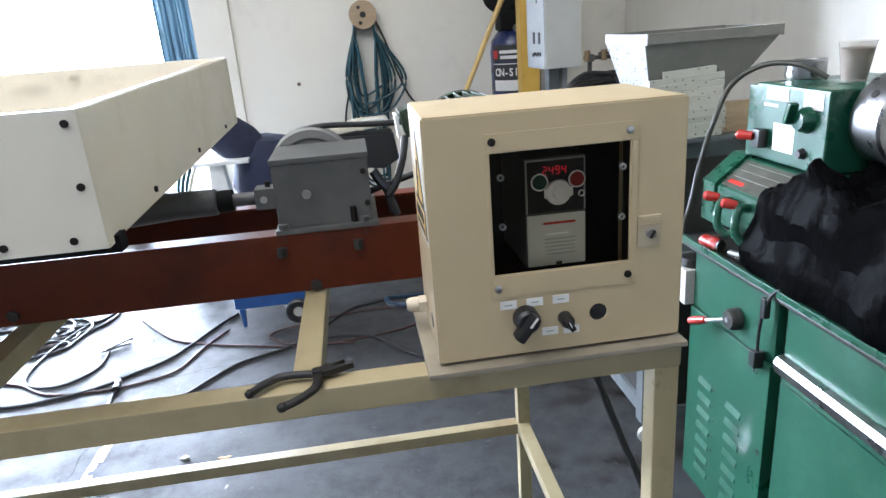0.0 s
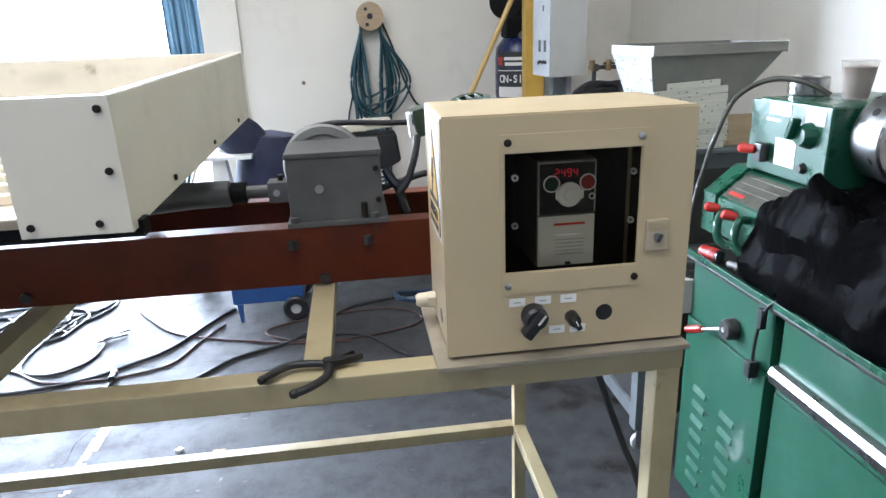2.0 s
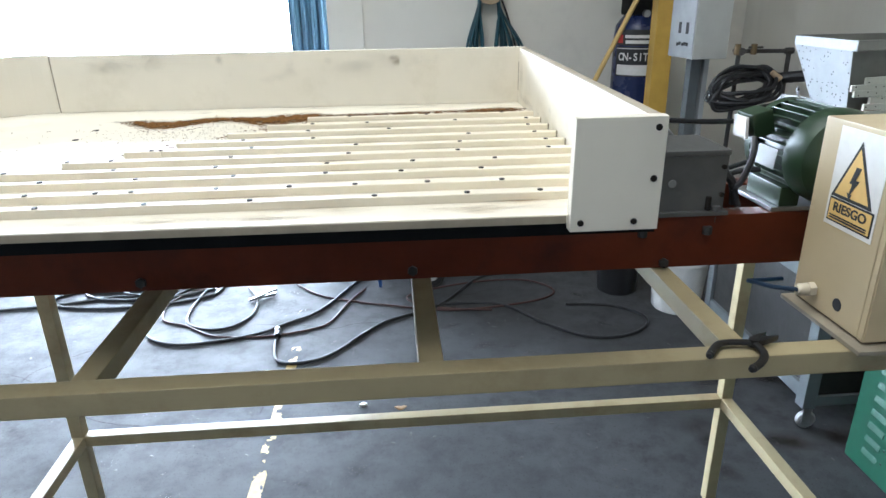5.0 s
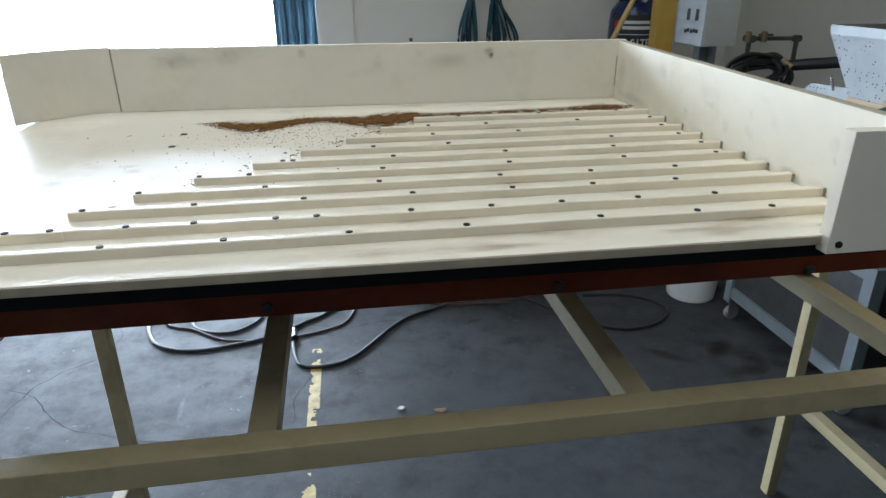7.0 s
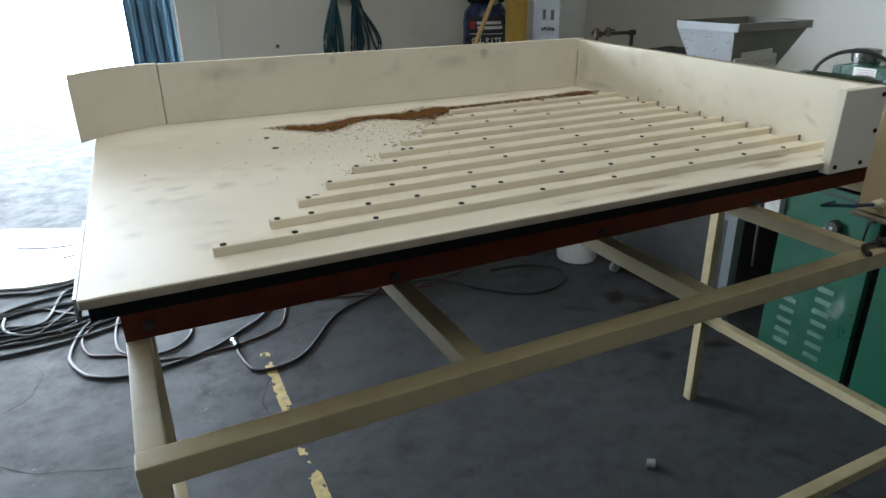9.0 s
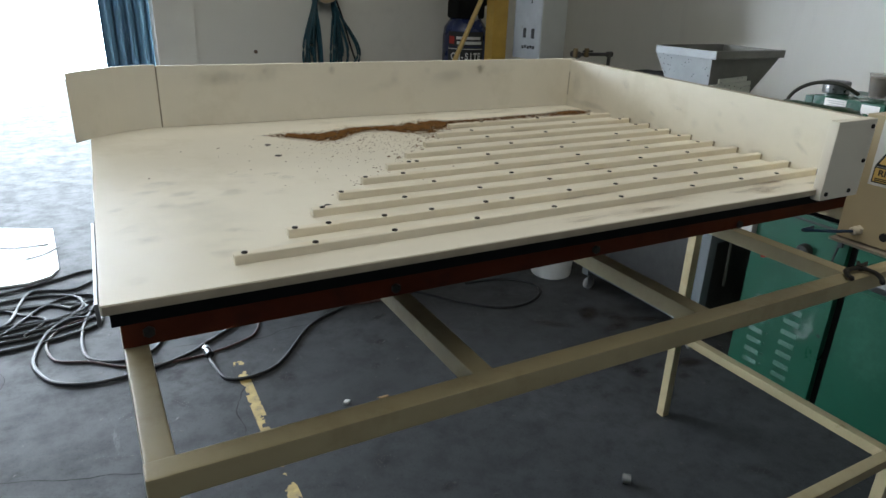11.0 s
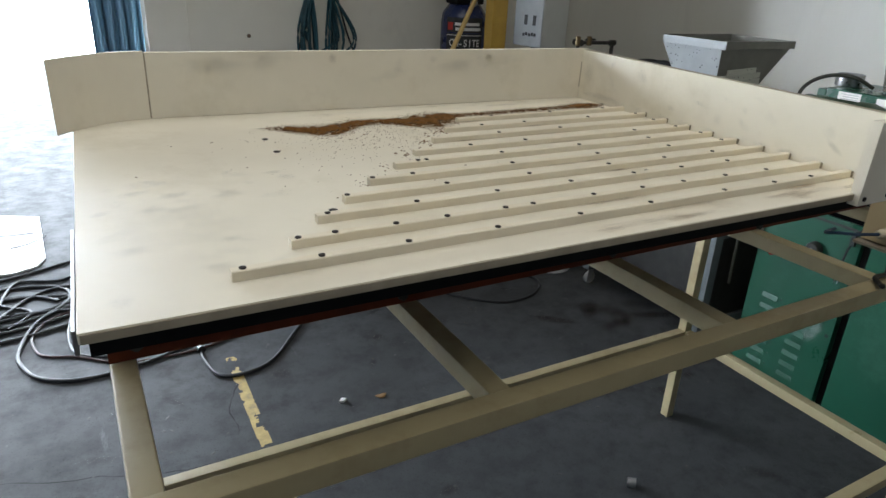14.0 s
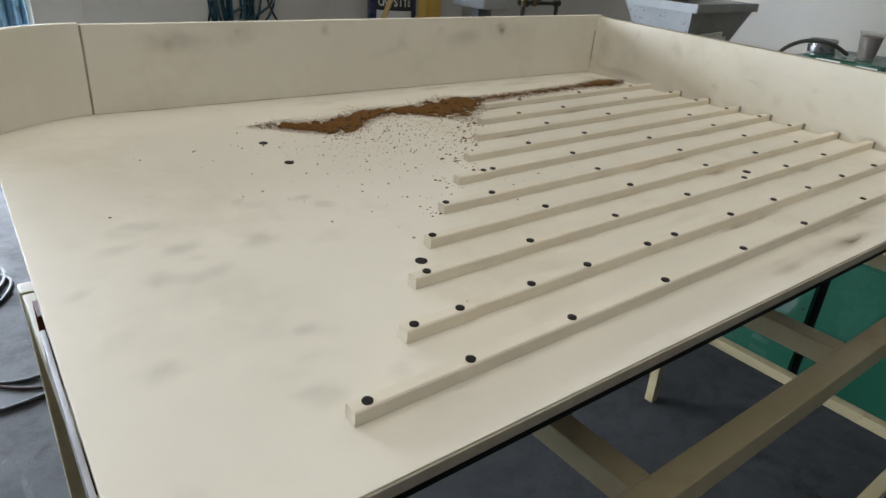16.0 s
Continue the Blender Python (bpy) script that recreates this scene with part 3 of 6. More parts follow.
spots = [(x + rnd.uniform(-0.02, 0.02), rnd.uniform(1.385, 1.425), rnd.uniform(0.006, 0.02), rnd.uniform(0.008, 0.022), rnd.uniform(-0.2, 0.2), rnd.uniform(0.3, 0.7)) for x in (-1.30, -1.20, -1.05, -0.86, -0.76, -0.62)]
tagged(part("washed_dirt", films(spots, lambda u, v, i: (u, DY1 - 0.0014 - 0.0001 * i + 0.020 * (-0.289 - u) / 1.14, v)), M_RUSTY, deck, "brown rubs near the top of the back board"), "brown rubs near the top of the back board", kind="stuff")
end_face = lambda u, v, i: (EX_IN - 0.0006 - 0.00002 * i, u, v)
spots = [(rnd.uniform(0.78, 1.5), rnd.uniform(1.33, 1.41), rnd.uniform(0.008, 0.035), rnd.uniform(0.006, 0.018), rnd.uniform(-0.3, 0.9), rnd.uniform(0.3, 0.9)) for _ in range(16)]
tagged(part("rubbed_dirt", films(spots, end_face), M_SMUDGE, deck, "faint grey finger marks on the end board"), "faint grey finger marks on the end board", kind="stuff")
spots = [(1.565, 1.36, 0.03, 0.05, 0, 0.5), (1.50, 1.315, 0.09, 0.012, 0, 0.5)] + [(y + rnd.uniform(-0.02, 0.02), 1.308, 0.025, 0.010, 0, rnd.uniform(0.25, 0.6)) for y in RIF_Y]
tagged(part("washed_dirt", films(spots, end_face), M_RUSTY, deck, "brown water marks along the foot of the end board"), "brown water marks along the foot of the end board", kind="stuff")

# the deck hangs one degree down towards the operator, about its front edge
DECK_TURN = Matrix.Translation((0, 0.74, ZD)) @ Matrix.Rotation(radians(0.85), 4, "X") @ Matrix.Translation((0, -0.74, -ZD))


def lie_on_deck(ob):
    ob.matrix_world = DECK_TURN @ Matrix.Translation(ob.location)


lie_on_deck(deck)

# ---- brown sand left on the deck ----
M_SAND = material("brown_mineral_sand", (0.142, 0.068, 0.019), 0.95, var=0.22, scale=160, bump=0.3, bump_scale=700, stain=(0.085, 0.042, 0.014), stain_amount=0.6, stain_scale=26, spec=0.1)


def sand_mid(x):
    return 1.476 - 0.055 * math.exp(-((x + 1.125) / 0.07) ** 2) - 0.035 * math.exp(-((x + 0.90) / 0.07) ** 2) + 0.018 * max(0, (x + 0.72)) / 0.4


def sand_half(x):
    w = 0.0112 + 0.030 * math.exp(-((x + 0.87) / 0.075) ** 2) + 0.016 * math.exp(-((x + 1.12) / 0.09) ** 2) + 0.015 * math.exp(-((x + 0.38) / 0.055) ** 2)
    if x > -0.79:
        w *= 0.72
    return w * min(1, max(0.0, (x + 1.235) / 0.05)) * min(1, max(0, (-0.305 - x) / 0.04))


bm = bmesh.new()
NX, NY = 420, 26
grid = {}
for i in range(NX + 1):
    x = -1.235 + 0.93 * i / NX
    m_, hw = sand_mid(x), sand_half(x)
    for j in range(NY + 1):
        v = j / NY * 2 - 1
        y = m_ + hw * v * 1.5 + 0.006 * noise.noise((x * 30, v * 2, 1))
        rag = noise.fractal((x * 55, y * 55, 2.0), 0.7, 2.0, 5)
        z = (0.0062 * (1 - abs(v) ** 1.7) * min(1, hw / 0.02) + 0.0042 * rag - 0.0020) if hw > 0.0005 else -0.002
        grid[i, j] = bm.verts.new((x, min(y, DY1 - 0.002), ZD + z))
for i in range(NX):
    for j in range(NY):
        q = (grid[i, j], grid[i + 1, j], grid[i + 1, j + 1], grid[i, j + 1])
        if max(v.co.z for v in q) > ZD:
            bm.faces.new(q)
loose = [v for v in bm.verts if not v.link_faces]
bmesh.ops.delete(bm, geom=loose, context="VERTS")
lie_on_deck(solid("sand_streak", bm, M_SAND, "streak of brown mineral sand along the back of the deck", "sand", "stuff", base=(-0.8, 1.49, ZD)))
M_DUST = film_material("brown_sand_dust", (0.17, 0.085, 0.026), 1.0, 110, 0.34, 0.60)
spots = []
for k in range(64):
    x = -1.245 + 0.95 * k / 63
    hw = sand_half(x)
    spots.append((x, sand_mid(x) - 0.004, 0.024, 0.007 + hw * 2.0, 0, 0.55 if hw > 0.001 else 0.3))
lie_on_deck(solid("sand_dust", films(spots, lambda u, v, i: (u, v, ZD + 0.0020 + 0.00002 * i)), M_DUST, "fine brown dust spread round the sand streak", "sand", "stuff", base=(-0.8, 1.49, ZD)))
rnd = random.Random(11)
vs, fs = [], []
for i in range(6000):
    u = rnd.random()
    if i > 900:
        u = 2.0
    if u > 1.5:
        x = rnd.uniform(-1.24, -0.31)
        hw = sand_half(x)
        y = sand_mid(x) + rnd.choice((-1, 1)) * (hw * 1.15 + abs(rnd.gauss(0, 0.006 + 0.42 * hw)))
        if hw < 0.0015 and rnd.random() < 0.8:
            continue
    elif u < 0.55:
        x, y = rnd.gauss(-1.07, 0.085), rnd.gauss(1.36, 0.07)
    elif u < 0.8:
        x = rnd.uniform(-1.06, -0.86)
        y = 1.13 + (x + 1.06) / 0.2 * 0.25 + abs(rnd.gauss(0, 0.035))
    else:
        x, y = rnd.gauss(-1.14, 0.12), rnd.gauss(1.25, 0.12)
    near = min((abs(y - ry) for ry, rx in zip(RIF_Y, RIF_X) if x > rx - 0.004), default=1)
    if near < 0.008 or y > 1.55 or x < -1.56 or y < 0.8:
        continue
    r = rnd.choice((0.0005, 0.0006, 0.0008, 0.0010, 0.0016)) if u < 1.5 else rnd.choice((0.0005, 0.0006, 0.0008, 0.0010))
    if u > 0.6 and u < 0.68:
        r *= 1.8
    n0 = len(vs)
    a0 = rnd.uniform(0, 6)
    e = rnd.uniform(0.5, 1.6)
    for a in range(5):
        an = a0 + a * 2 * math.pi / 5
        vs.append((x + r * e * math.cos(an), y + r * math.sin(an), ZD))
    vs.append((x, y, ZD + r * 0.8))
    fs += [(n0 + a, n0 + (a + 1) % 5, n0 + 5) for a in range(5)]
# small heaps of grains washed against the riffle ends
for ry, rx in zip(RIF_Y, RIF_X):
    if ry < 1.05:
        continue
    for k in range(26 if ry > 1.2 else 9):
        x, y, r = rx - abs(rnd.gauss(0.004, 0.012)), ry + rnd.gauss(0.006, 0.012), rnd.choice((0.0006, 0.0009, 0.0013, 0.0020))
        n0, a0 = len(vs), rnd.uniform(0, 6)
        for a in range(5):
            an = a0 + a * 2 * math.pi / 5
            vs.append((x + r * 1.4 * math.cos(an), y + r * math.sin(an), ZD))
        vs.append((x, y, ZD + r * 0.8))
        fs += [(n0 + a, n0 + (a + 1) % 5, n0 + 5) for a in range(5)]
me = bpy.data.meshes.new("grains")
me.from_pydata(vs, [], fs)
me.materials.append(M_SAND)
grains = tagged(new("sand_grains", me), "loose brown sand grains scattered on the ivory deck", "sand", kind="stuff")
lie_on_deck(grains)

# ---- control cabinet ----
BX0, BX1, BY0, BY1, BZ0, BZ1 = 0.056, 0.373, 0.750, 0.932, 1.0715, 1.379
# pane tinted to darken the cabinet interior behind it
M_GLASS = bpy.data.materials.new("tinted_acrylic")
M_GLASS.use_nodes = True
g = M_GLASS.node_tree.nodes["Principled BSDF"]
g.inputs["Base Color"].default_value = (0.66, 0.64, 0.57, 1)
g.inputs["Roughness"].default_value = 0.06
g.inputs["Transmission Weight"].default_value = 1.0
g.inputs["IOR"].default_value = 1.12
M_WHITE = material("white_plastic", (0.75, 0.75, 0.72), 0.45, var=0.04, scale=40)
M_INK = material("black_ink", (0.02, 0.02, 0.02), 0.6, var=0.1)
M_GREYPL = material("grey_plastic", (0.34, 0.34, 0.325), 0.42, var=0.05, scale=40, bump=0.05, bump_scale=400)
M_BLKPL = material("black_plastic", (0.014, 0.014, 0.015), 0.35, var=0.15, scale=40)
M_REDPL = material("red_plastic", (0.42, 0.02, 0.012), 0.35, var=0.1, scale=40)
M_YELLOW = material("sign_yellow", (0.72, 0.47, 0.14), 0.4, var=0.06, scale=30)
M_PAPER = material("label_white", (0.72, 0.70, 0.66), 0.5, var=0.05, scale=40)

mount = solid("mounting_plate", box(0.040, 0.377, 0.732, 0.938, FZ + 0.0005, BZ0 - 0.0035, 0.0015), material("scuffed_beige_plate", (0.27, 0.235, 0.175), 0.45, var=0.12, scale=14, stain=(0.12, 0.10, 0.08), stain_amount=0.5, stain_scale=12), "scuffed beige mounting plate on the frame rail", "plate", base=(0.21, 0.83, FZ))
cab = thing("control_cabinet", (0.217, 0.83, BZ0 - 0.0035), "beige steel electrical control cabinet with a windowed door", "control box")
body = box(BX0 + 0.002, BX1 - 0.002, BY0 + 0.016, BY1, BZ0, BZ1, 0.003)
# hollow: remove the front and give the shell a thickness
front_faces = [f for f in body.faces if f.normal.y < -0.9 and f.calc_area() > 0.01]
bmesh.ops.delete(body, geom=front_faces, context="FACES")
bmesh.ops.recalc_face_normals(body, faces=body.faces)
body_ob = part("body", body, M_BOX, cab)
sol = body_ob.modifiers.new("thickness", "SOLIDIFY")
sol.thickness, sol.offset = 0.0015, -1
for x in (BX0 + 0.04, BX1 - 0.04, 0.217):
    for y in (BY0 + 0.03, BY1 - 0.03):
        part("foot", box(x - 0.012, x + 0.012, y - 0.012, y + 0.012, BZ0 - 0.0037, BZ0 + 0.0005, 0.001), M_BLKPL, cab)
WX0, WX1, WZ0, WZ1 = 0.132, 0.302, 1.182, 1.332
door_bm = bmesh.new()
OUT = [(BX0, BZ0), (BX1, BZ0), (BX1, BZ1), (BX0, BZ1)]
INN = [(WX0, WZ0), (WX1, WZ0), (WX1, WZ1), (WX0, WZ1)]
ring = {}
for tag_, y in (("f", BY0), ("b", BY0 + 0.0145)):
    ring[tag_] = ([door_bm.verts.new((x, y, z)) for x, z in OUT], [door_bm.verts.new((x, min(y, BY0 + 0.003), z)) for x, z in INN])
for tag_ in ("f", "b"):
    o, i_ = ring[tag_]
    for k in range(4):
        door_bm.faces.new((o[k], o[(k + 1) % 4], i_[(k + 1) % 4], i_[k]))
for idx in (0, 1):
    a, b = ring["f"][idx], ring["b"][idx]
    for k in range(4):
        door_bm.faces.new((a[k], a[(k + 1) % 4], b[(k + 1) % 4], b[k]))
bmesh.ops.recalc_face_normals(door_bm, faces=door_bm.faces)
bmesh.ops.bevel(door_bm, geom=[e for e in door_bm.edges if len(e.link_faces) == 2 and e.calc_face_angle() > 0.5 and abs(e.verts[0].co.x - 0.217) > 0.1], offset=0.0022, segments=2, affect="EDGES")
door = part("door", door_bm, M_BOX, cab)
# dark liner added in place of the shade on the inner wall
part("shade_liner", box(BX1 - 0.0075, BX1 - 0.0050, BY0 + 0.018, BY1 - 0.008, BZ0 + 0.010, BZ1 - 0.010, 0), M_BLKPL, cab, "added dark liner standing for the shade inside the cabinet")
part("door_gasket", box(BX0 + 0.005, BX1 - 0.005, BY0 + 0.0147, BY0 + 0.0158, BZ0 + 0.004, BZ0 + 0.008, 0), M_BLKPL, cab)
# raised acrylic window plate over the opening
PX0, PX1, PZ0, PZ1 = 0.1265, 0.311, 1.153, 1.355
win = part("window_frame", box(PX0, PX1, BY0 - 0.0022, BY0 - 0.0002, WZ1 + 0.001, PZ1, 0.0006), M_BOX, door)
fr = box(PX0, PX1, BY0 - 0.0022, BY0 - 0.0002, PZ0, WZ0 - 0.001, 0.0006)
box(PX0, WX0 - 0.001, BY0 - 0.0022, BY0 - 0.0002, WZ0 - 0.0009, WZ1 + 0.0009, 0.0006, bm=fr)
box(WX1 + 0.001, PX1, BY0 - 0.0022, BY0 - 0.0002, WZ0 - 0.0009, WZ1 + 0.0009, 0.0006, bm=fr)
part("window_frame", fr, M_BOX, door)
pane = part("window_pane", box(WX0 - 0.0005, WX1 + 0.0005, BY0 + 0.001, BY0 + 0.003, WZ0 - 0.0005, WZ1 + 0.0005, 0), M_GLASS, door, "tinted acrylic window")
pane.visible_shadow = False
for x, z, m in ((0.135, 1.3455, M_SCREW), (0.300, 1.345, M_STEEL), (0.300, 1.165, M_SCREW), (0.135, 1.165, M_STEEL)):
    part("screw", spin([(0, -0.003), (0.0028, -0.003), (0.0046, -0.0018), (0.0048, 0.0002)], (x, BY0 - 0.0023, z), (0, 1, 0), 16), m, door)
for x, z in ((0.145, 1.302), (0.145, 1.242), (0.294, 1.301), (0.2935, 1.239)):
    rg = spin([(0.0022, -0.002), (0.0042, -0.002), (0.0042, 0.003), (0.0022, 0.003), (0.0022, -0.002)], (x, BY0 + 0.004, z), (0, 1, 0), 18)
    part("standoff", rg, M_STEEL, door)
# latch plate, knobs, labels
latch = part("latch", box(0.312, 0.341, BY0 - 0.006, BY0 - 0.0002, 1.199, 1.239, 0.0015), material("latch_beige", (0.46, 0.39, 0.27), 0.45, var=0.05), door)
for i in range(4):
    part("latch_rib", box(0.314, 0.339, BY0 - 0.0070, BY0 - 0.0058, 1.2280 + 0.0025 * i, 1.2293 + 0.0025 * i, 0.0003), M_BOX, latch)
part("latch_lock", cyl((0.3265, BY0 - 0.006, 1.217), (0.3265, BY0 - 0.012, 1.217), 0.0062, seg=20, bevel=0.001), M_STEEL, latch)
part("latch_key", box(0.3247, 0.3283, BY0 - 0.0145, BY0 - 0.0118, 1.2115, 1.2225, 0.001, rot=Matrix.Rotation(0.5, 4, "Y")), M_DARKSTEEL, latch)


def selector(x, z, r, ang, length):
    k = part("selector_knob", spin([(0, -0.020), (r * 0.80, -0.020), (r, -0.016), (r * 1.05, 0)], (x, BY0 - 0.0002, z), (0, 1, 0), 24), M_BLKPL, door, "black rotary switch knob")
    m = Matrix.Translation((x, 0, z)) @ Matrix.Rotation(ang, 4, "Y") @ Matrix.Translation((-x, 0, -z))
    b = box(x - r * 0.42, x + r * 0.42, BY0 - 0.030, BY0 - 0.010, z - length, z + r * 0.9, r * 0.22)
    bmesh.ops.transform(b, matrix=m, verts=b.verts)
    part("grip", b, M_BLKPL, k)
    b = box(x - r * 0.09, x + r * 0.09, BY0 - 0.0308, BY0 - 0.0298, z - r * 0.1, z + r * 0.85, 0.0002)
    bmesh.ops.transform(b, matrix=m, verts=b.verts)
    part("pointer", b, M_PAPER, k)


selector(0.168, 1.1225, 0.0158, radians(38), 0.025)
selector(0.2185, 1.1155, 0.0085, radians(-28), 0.0075)
hole = part("button_hole", spin([(0.0112, -0.0004), (0.0125, -0.0008), (0.0125, 0.0002)], (0.2625, BY0 - 0.0001, 1.1175), (0, 1, 0), 28), M_BOX, door)
part("hole_plug", spin([(0, 0.0), (0.0112, -0.0003), (0.0112, 0.001)], (0.2625, BY0 - 0.0003, 1.1175), (0, 1, 0), 28), M_BLKPL, door, "dark empty push-button hole")
for x, z in ((0.147, 1.1415), (0.1805, 1.1418), (0.2140, 1.1415), (0.1995, 1.0995), (0.2275, 1.0985)):
    lb = part("label", box(x - 0.0105, x + 0.0105, BY0 - 0.0008, BY0 - 0.0001, z - 0.0054, z + 0.0054, 0), M_WHITE, door, "small white label")
    part("label_line", box(x - 0.0050, x + 0.0045, BY0 - 0.0012, BY0 - 0.0009, z - 0.0008, z + 0.0007, 0), M_GREYPL, lb)

# frequency inverter behind the window
inv_y = BY0 + 0.045
VX0, VX1, VZ0, VZ1 = 0.181, 0.260, 1.190, 1.333
SITE = Vector((0.0025, 0.0, -0.0205))
inv = thing("frequency_inverter", (0.223, BY1 - 0.004, VZ0), "grey frequency inverter with a red digital display inside the cabinet", "inverter")
part("housing", box(VX0, VX1, inv_y, BY1 - 0.006, VZ0, VZ1, 0.003), material("dark_grey_case", (0.10, 0.10, 0.095), 0.5, var=0.1, scale=30), inv)
kp = part("keypad", box(VX0 + 0.003, VX1 - 0.003, inv_y - 0.003, inv_y - 0.0002, 1.263, VZ1 - 0.004, 0.001), M_BLKPL, inv, "black keypad panel")
for a, b, c, d in ((VX0 + 0.0015, VX1 - 0.0015, VZ1 - 0.0038, VZ1 - 0.0022), (VX0 + 0.0012, VX0 + 0.0028, 1.263, VZ1 - 0.0038), (VX1 - 0.0028, VX1 - 0.0012, 1.263, VZ1 - 0.0038)):
    part("keypad_rim", box(a, b, inv_y - 0.0034, inv_y - 0.0002, c, d, 0.0003), M_GREYPL, kp)
part("face_cover", box(VX0 + 0.0015, VX1 - 0.0015, inv_y - 0.004, inv_y - 0.0002, VZ0 + 0.002, 1.260, 0.0015), material("inverter_face", (0.50, 0.50, 0.46), 0.45, var=0.04), inv)
M_LED = glow("red_led", (1.0, 0.03, 0.06), 0.07)
SEGMENTS = {"2": "abged", "4": "fgbc", "9": "abcdfg"}
led = bmesh.new()
for n, ch in enumerate("2494"):
    cx, cz, w_, h_ = 0.2065 + n * 0.0082, 1.3165, 0.0046, 0.0096
    spots = {"a": (0, h_ / 2, 1), "g": (0, 0, 1), "d": (0, -h_ / 2, 1), "f": (-w_ / 2, h_ / 4, 0), "b": (w_ / 2, h_ / 4, 0), "e": (-w_ / 2, -h_ / 4, 0), "c": (w_ / 2, -h_ / 4, 0)}
    for s in SEGMENTS[ch]:
        dx, dz, flat = spots[s]
        lx, lz = (w_ * 0.42, 0.0006) if flat else (0.0006, h_ * 0.21)
        box(cx + dx - lx, cx + dx + lx, inv_y - 0.0038, inv_y - 0.0031, cz + dz - lz, cz + dz + lz, 0, bm=led)
part("display_digits", led, M_LED, kp, "glowing red digits 2494")
for x, m in ((0.1995, material("green_key", (0.012, 0.05, 0.032), 0.4)), (0.2475, material("red_key", (0.22, 0.012, 0.01), 0.4))):
    b = part("key", spin([(0, -0.003), (0.0088, -0.003), (0.0095, 0)], (x, inv_y - 0.0031, 1.303), (0, 1, 0), 24), m, kp)
    part("key_ring", spin([(0.0095, -0.002), (0.0110, -0.002), (0.0110, 0), (0.0095, 0), (0.0095, -0.002)], (x, inv_y - 0.0031, 1.303), (0, 1, 0), 24), M_PAPER, kp)
part("key_ring", spin([(0.0030, -0.002), (0.0042, -0.002), (0.0042, 0), (0.0030, 0), (0.003, -0.002)], (0.2535, inv_y - 0.0031, 1.284), (0, 1, 0), 18), M_PAPER, kp)
part("speed_dial", spin([(0, -0.006), (0.0075, -0.0062), (0.0085, -0.004), (0.0155, -0.0035), (0.0165, 0)], (0.2235, inv_y - 0.0031, 1.288), (0, 1, 0), 28), M_PAPER, kp)
for s in (-1, 1):
    part("dial_ear", box(0.2235 + s * 0.0165 - 0.002, 0.2235 + s * 0.0165 + 0.002, inv_y - 0.006, inv_y - 0.0032, 1.282, 1.294, 0.0008), M_PAPER, kp)
part("label_stripe", box(0.203, 0.245, inv_y - 0.0046, inv_y - 0.0041, 1.2475, 1.2505, 0), M_REDPL, inv)
for z, a, b, m in ((1.2345, 0.206, 0.236, M_WHITE), (1.228, 0.203, 0.246, M_GREYPL), (1.223, 0.205, 0.244, M_GREYPL), (1.218, 0.205, 0.244, M_GREYPL), (1.213, 0.205, 0.244, M_GREYPL),
                   (1.208, 0.205, 0.244, M_GREYPL), (1.2235, 0.2035, 0.2043, M_GREYPL)):
    part("label_line", box(a, b, inv_y - 0.0046, inv_y - 0.0041, z - 0.0009, z + 0.0009, 0), m, inv)
part("brand_mark", box(0.219, 0.227, inv_y - 0.0046, inv_y - 0.0041, 1.193, 1.197, 0), M_INK, inv)
SITE = Vector((0, 0, 0))
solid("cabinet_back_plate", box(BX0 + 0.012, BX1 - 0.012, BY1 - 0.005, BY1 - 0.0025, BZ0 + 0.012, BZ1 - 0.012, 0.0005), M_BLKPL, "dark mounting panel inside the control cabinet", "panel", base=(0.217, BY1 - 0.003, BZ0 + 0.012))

# warning sign on the cabinet's side
SX = BX0 + 0.0019
sign = thing("warning_sign", (SX, 0.835, 1.2), "white sticker with a yellow electric shock warning triangle", "sign")
part("backing", box(SX - 0.0009, SX - 0.0001, 0.781, 0.890, 1.217, 1.371, 0.0002), M_PAPER, sign)


def tri(grow, y_c, z_c, x):
    r = 0.0475 * grow
    return prism([(y_c + 1.02 * r * math.sin(a), z_c + 1.18 * r * math.cos(a)) for a in (0, 2 * math.pi / 3, 4 * math.pi / 3)], "x", x - 0.0006, x)


part("triangle_border", tri(1.10, 0.838, 1.294, SX - 0.0010), M_INK, sign)
part("triangle", tri(0.90, 0.838, 1.294, SX - 0.0017), M_YELLOW, sign)
bolt = [(0.0, 0.036), (0.013, 0.036), (0.004, 0.012), (0.014, 0.012), (-0.004, -0.018), (0.001, -0.016), (-0.005, -0.030), (-0.013, -0.015), (-0.008, -0.017), (-0.003, 0.003), (-0.011, 0.003)]
part("lightning_mark", prism([(0.838 - u * 0.80, 1.289 + v * 0.80) for u, v in bolt], "x", SX - 0.0030, SX - 0.0024), M_INK, sign)
part("caption_border", box(SX - 0.0016, SX - 0.0010, 0.785, 0.884, 1.224, 1.262, 0), M_INK, sign)
part("caption_plate", box(SX - 0.0023, SX - 0.0017, 0.788, 0.881, 1.227, 1.259, 0), M_YELLOW, sign)
lettering("caption", "RIESGO", 0.020, Matrix.Translation((SX - 0.0027, 0.8345, 1.2480)) @ Matrix(((0, 0, -1), (-1, 0, 0), (0, 1, 0))).to_4x4(), M_INK, sign, width=1.12)
for z in (1.2345, 1.2305):
    part("caption_line", box(SX - 0.0029, SX - 0.0024, 0.793, 0.877, z - 0.0012, z + 0.0012, 0), M_INK, sign)

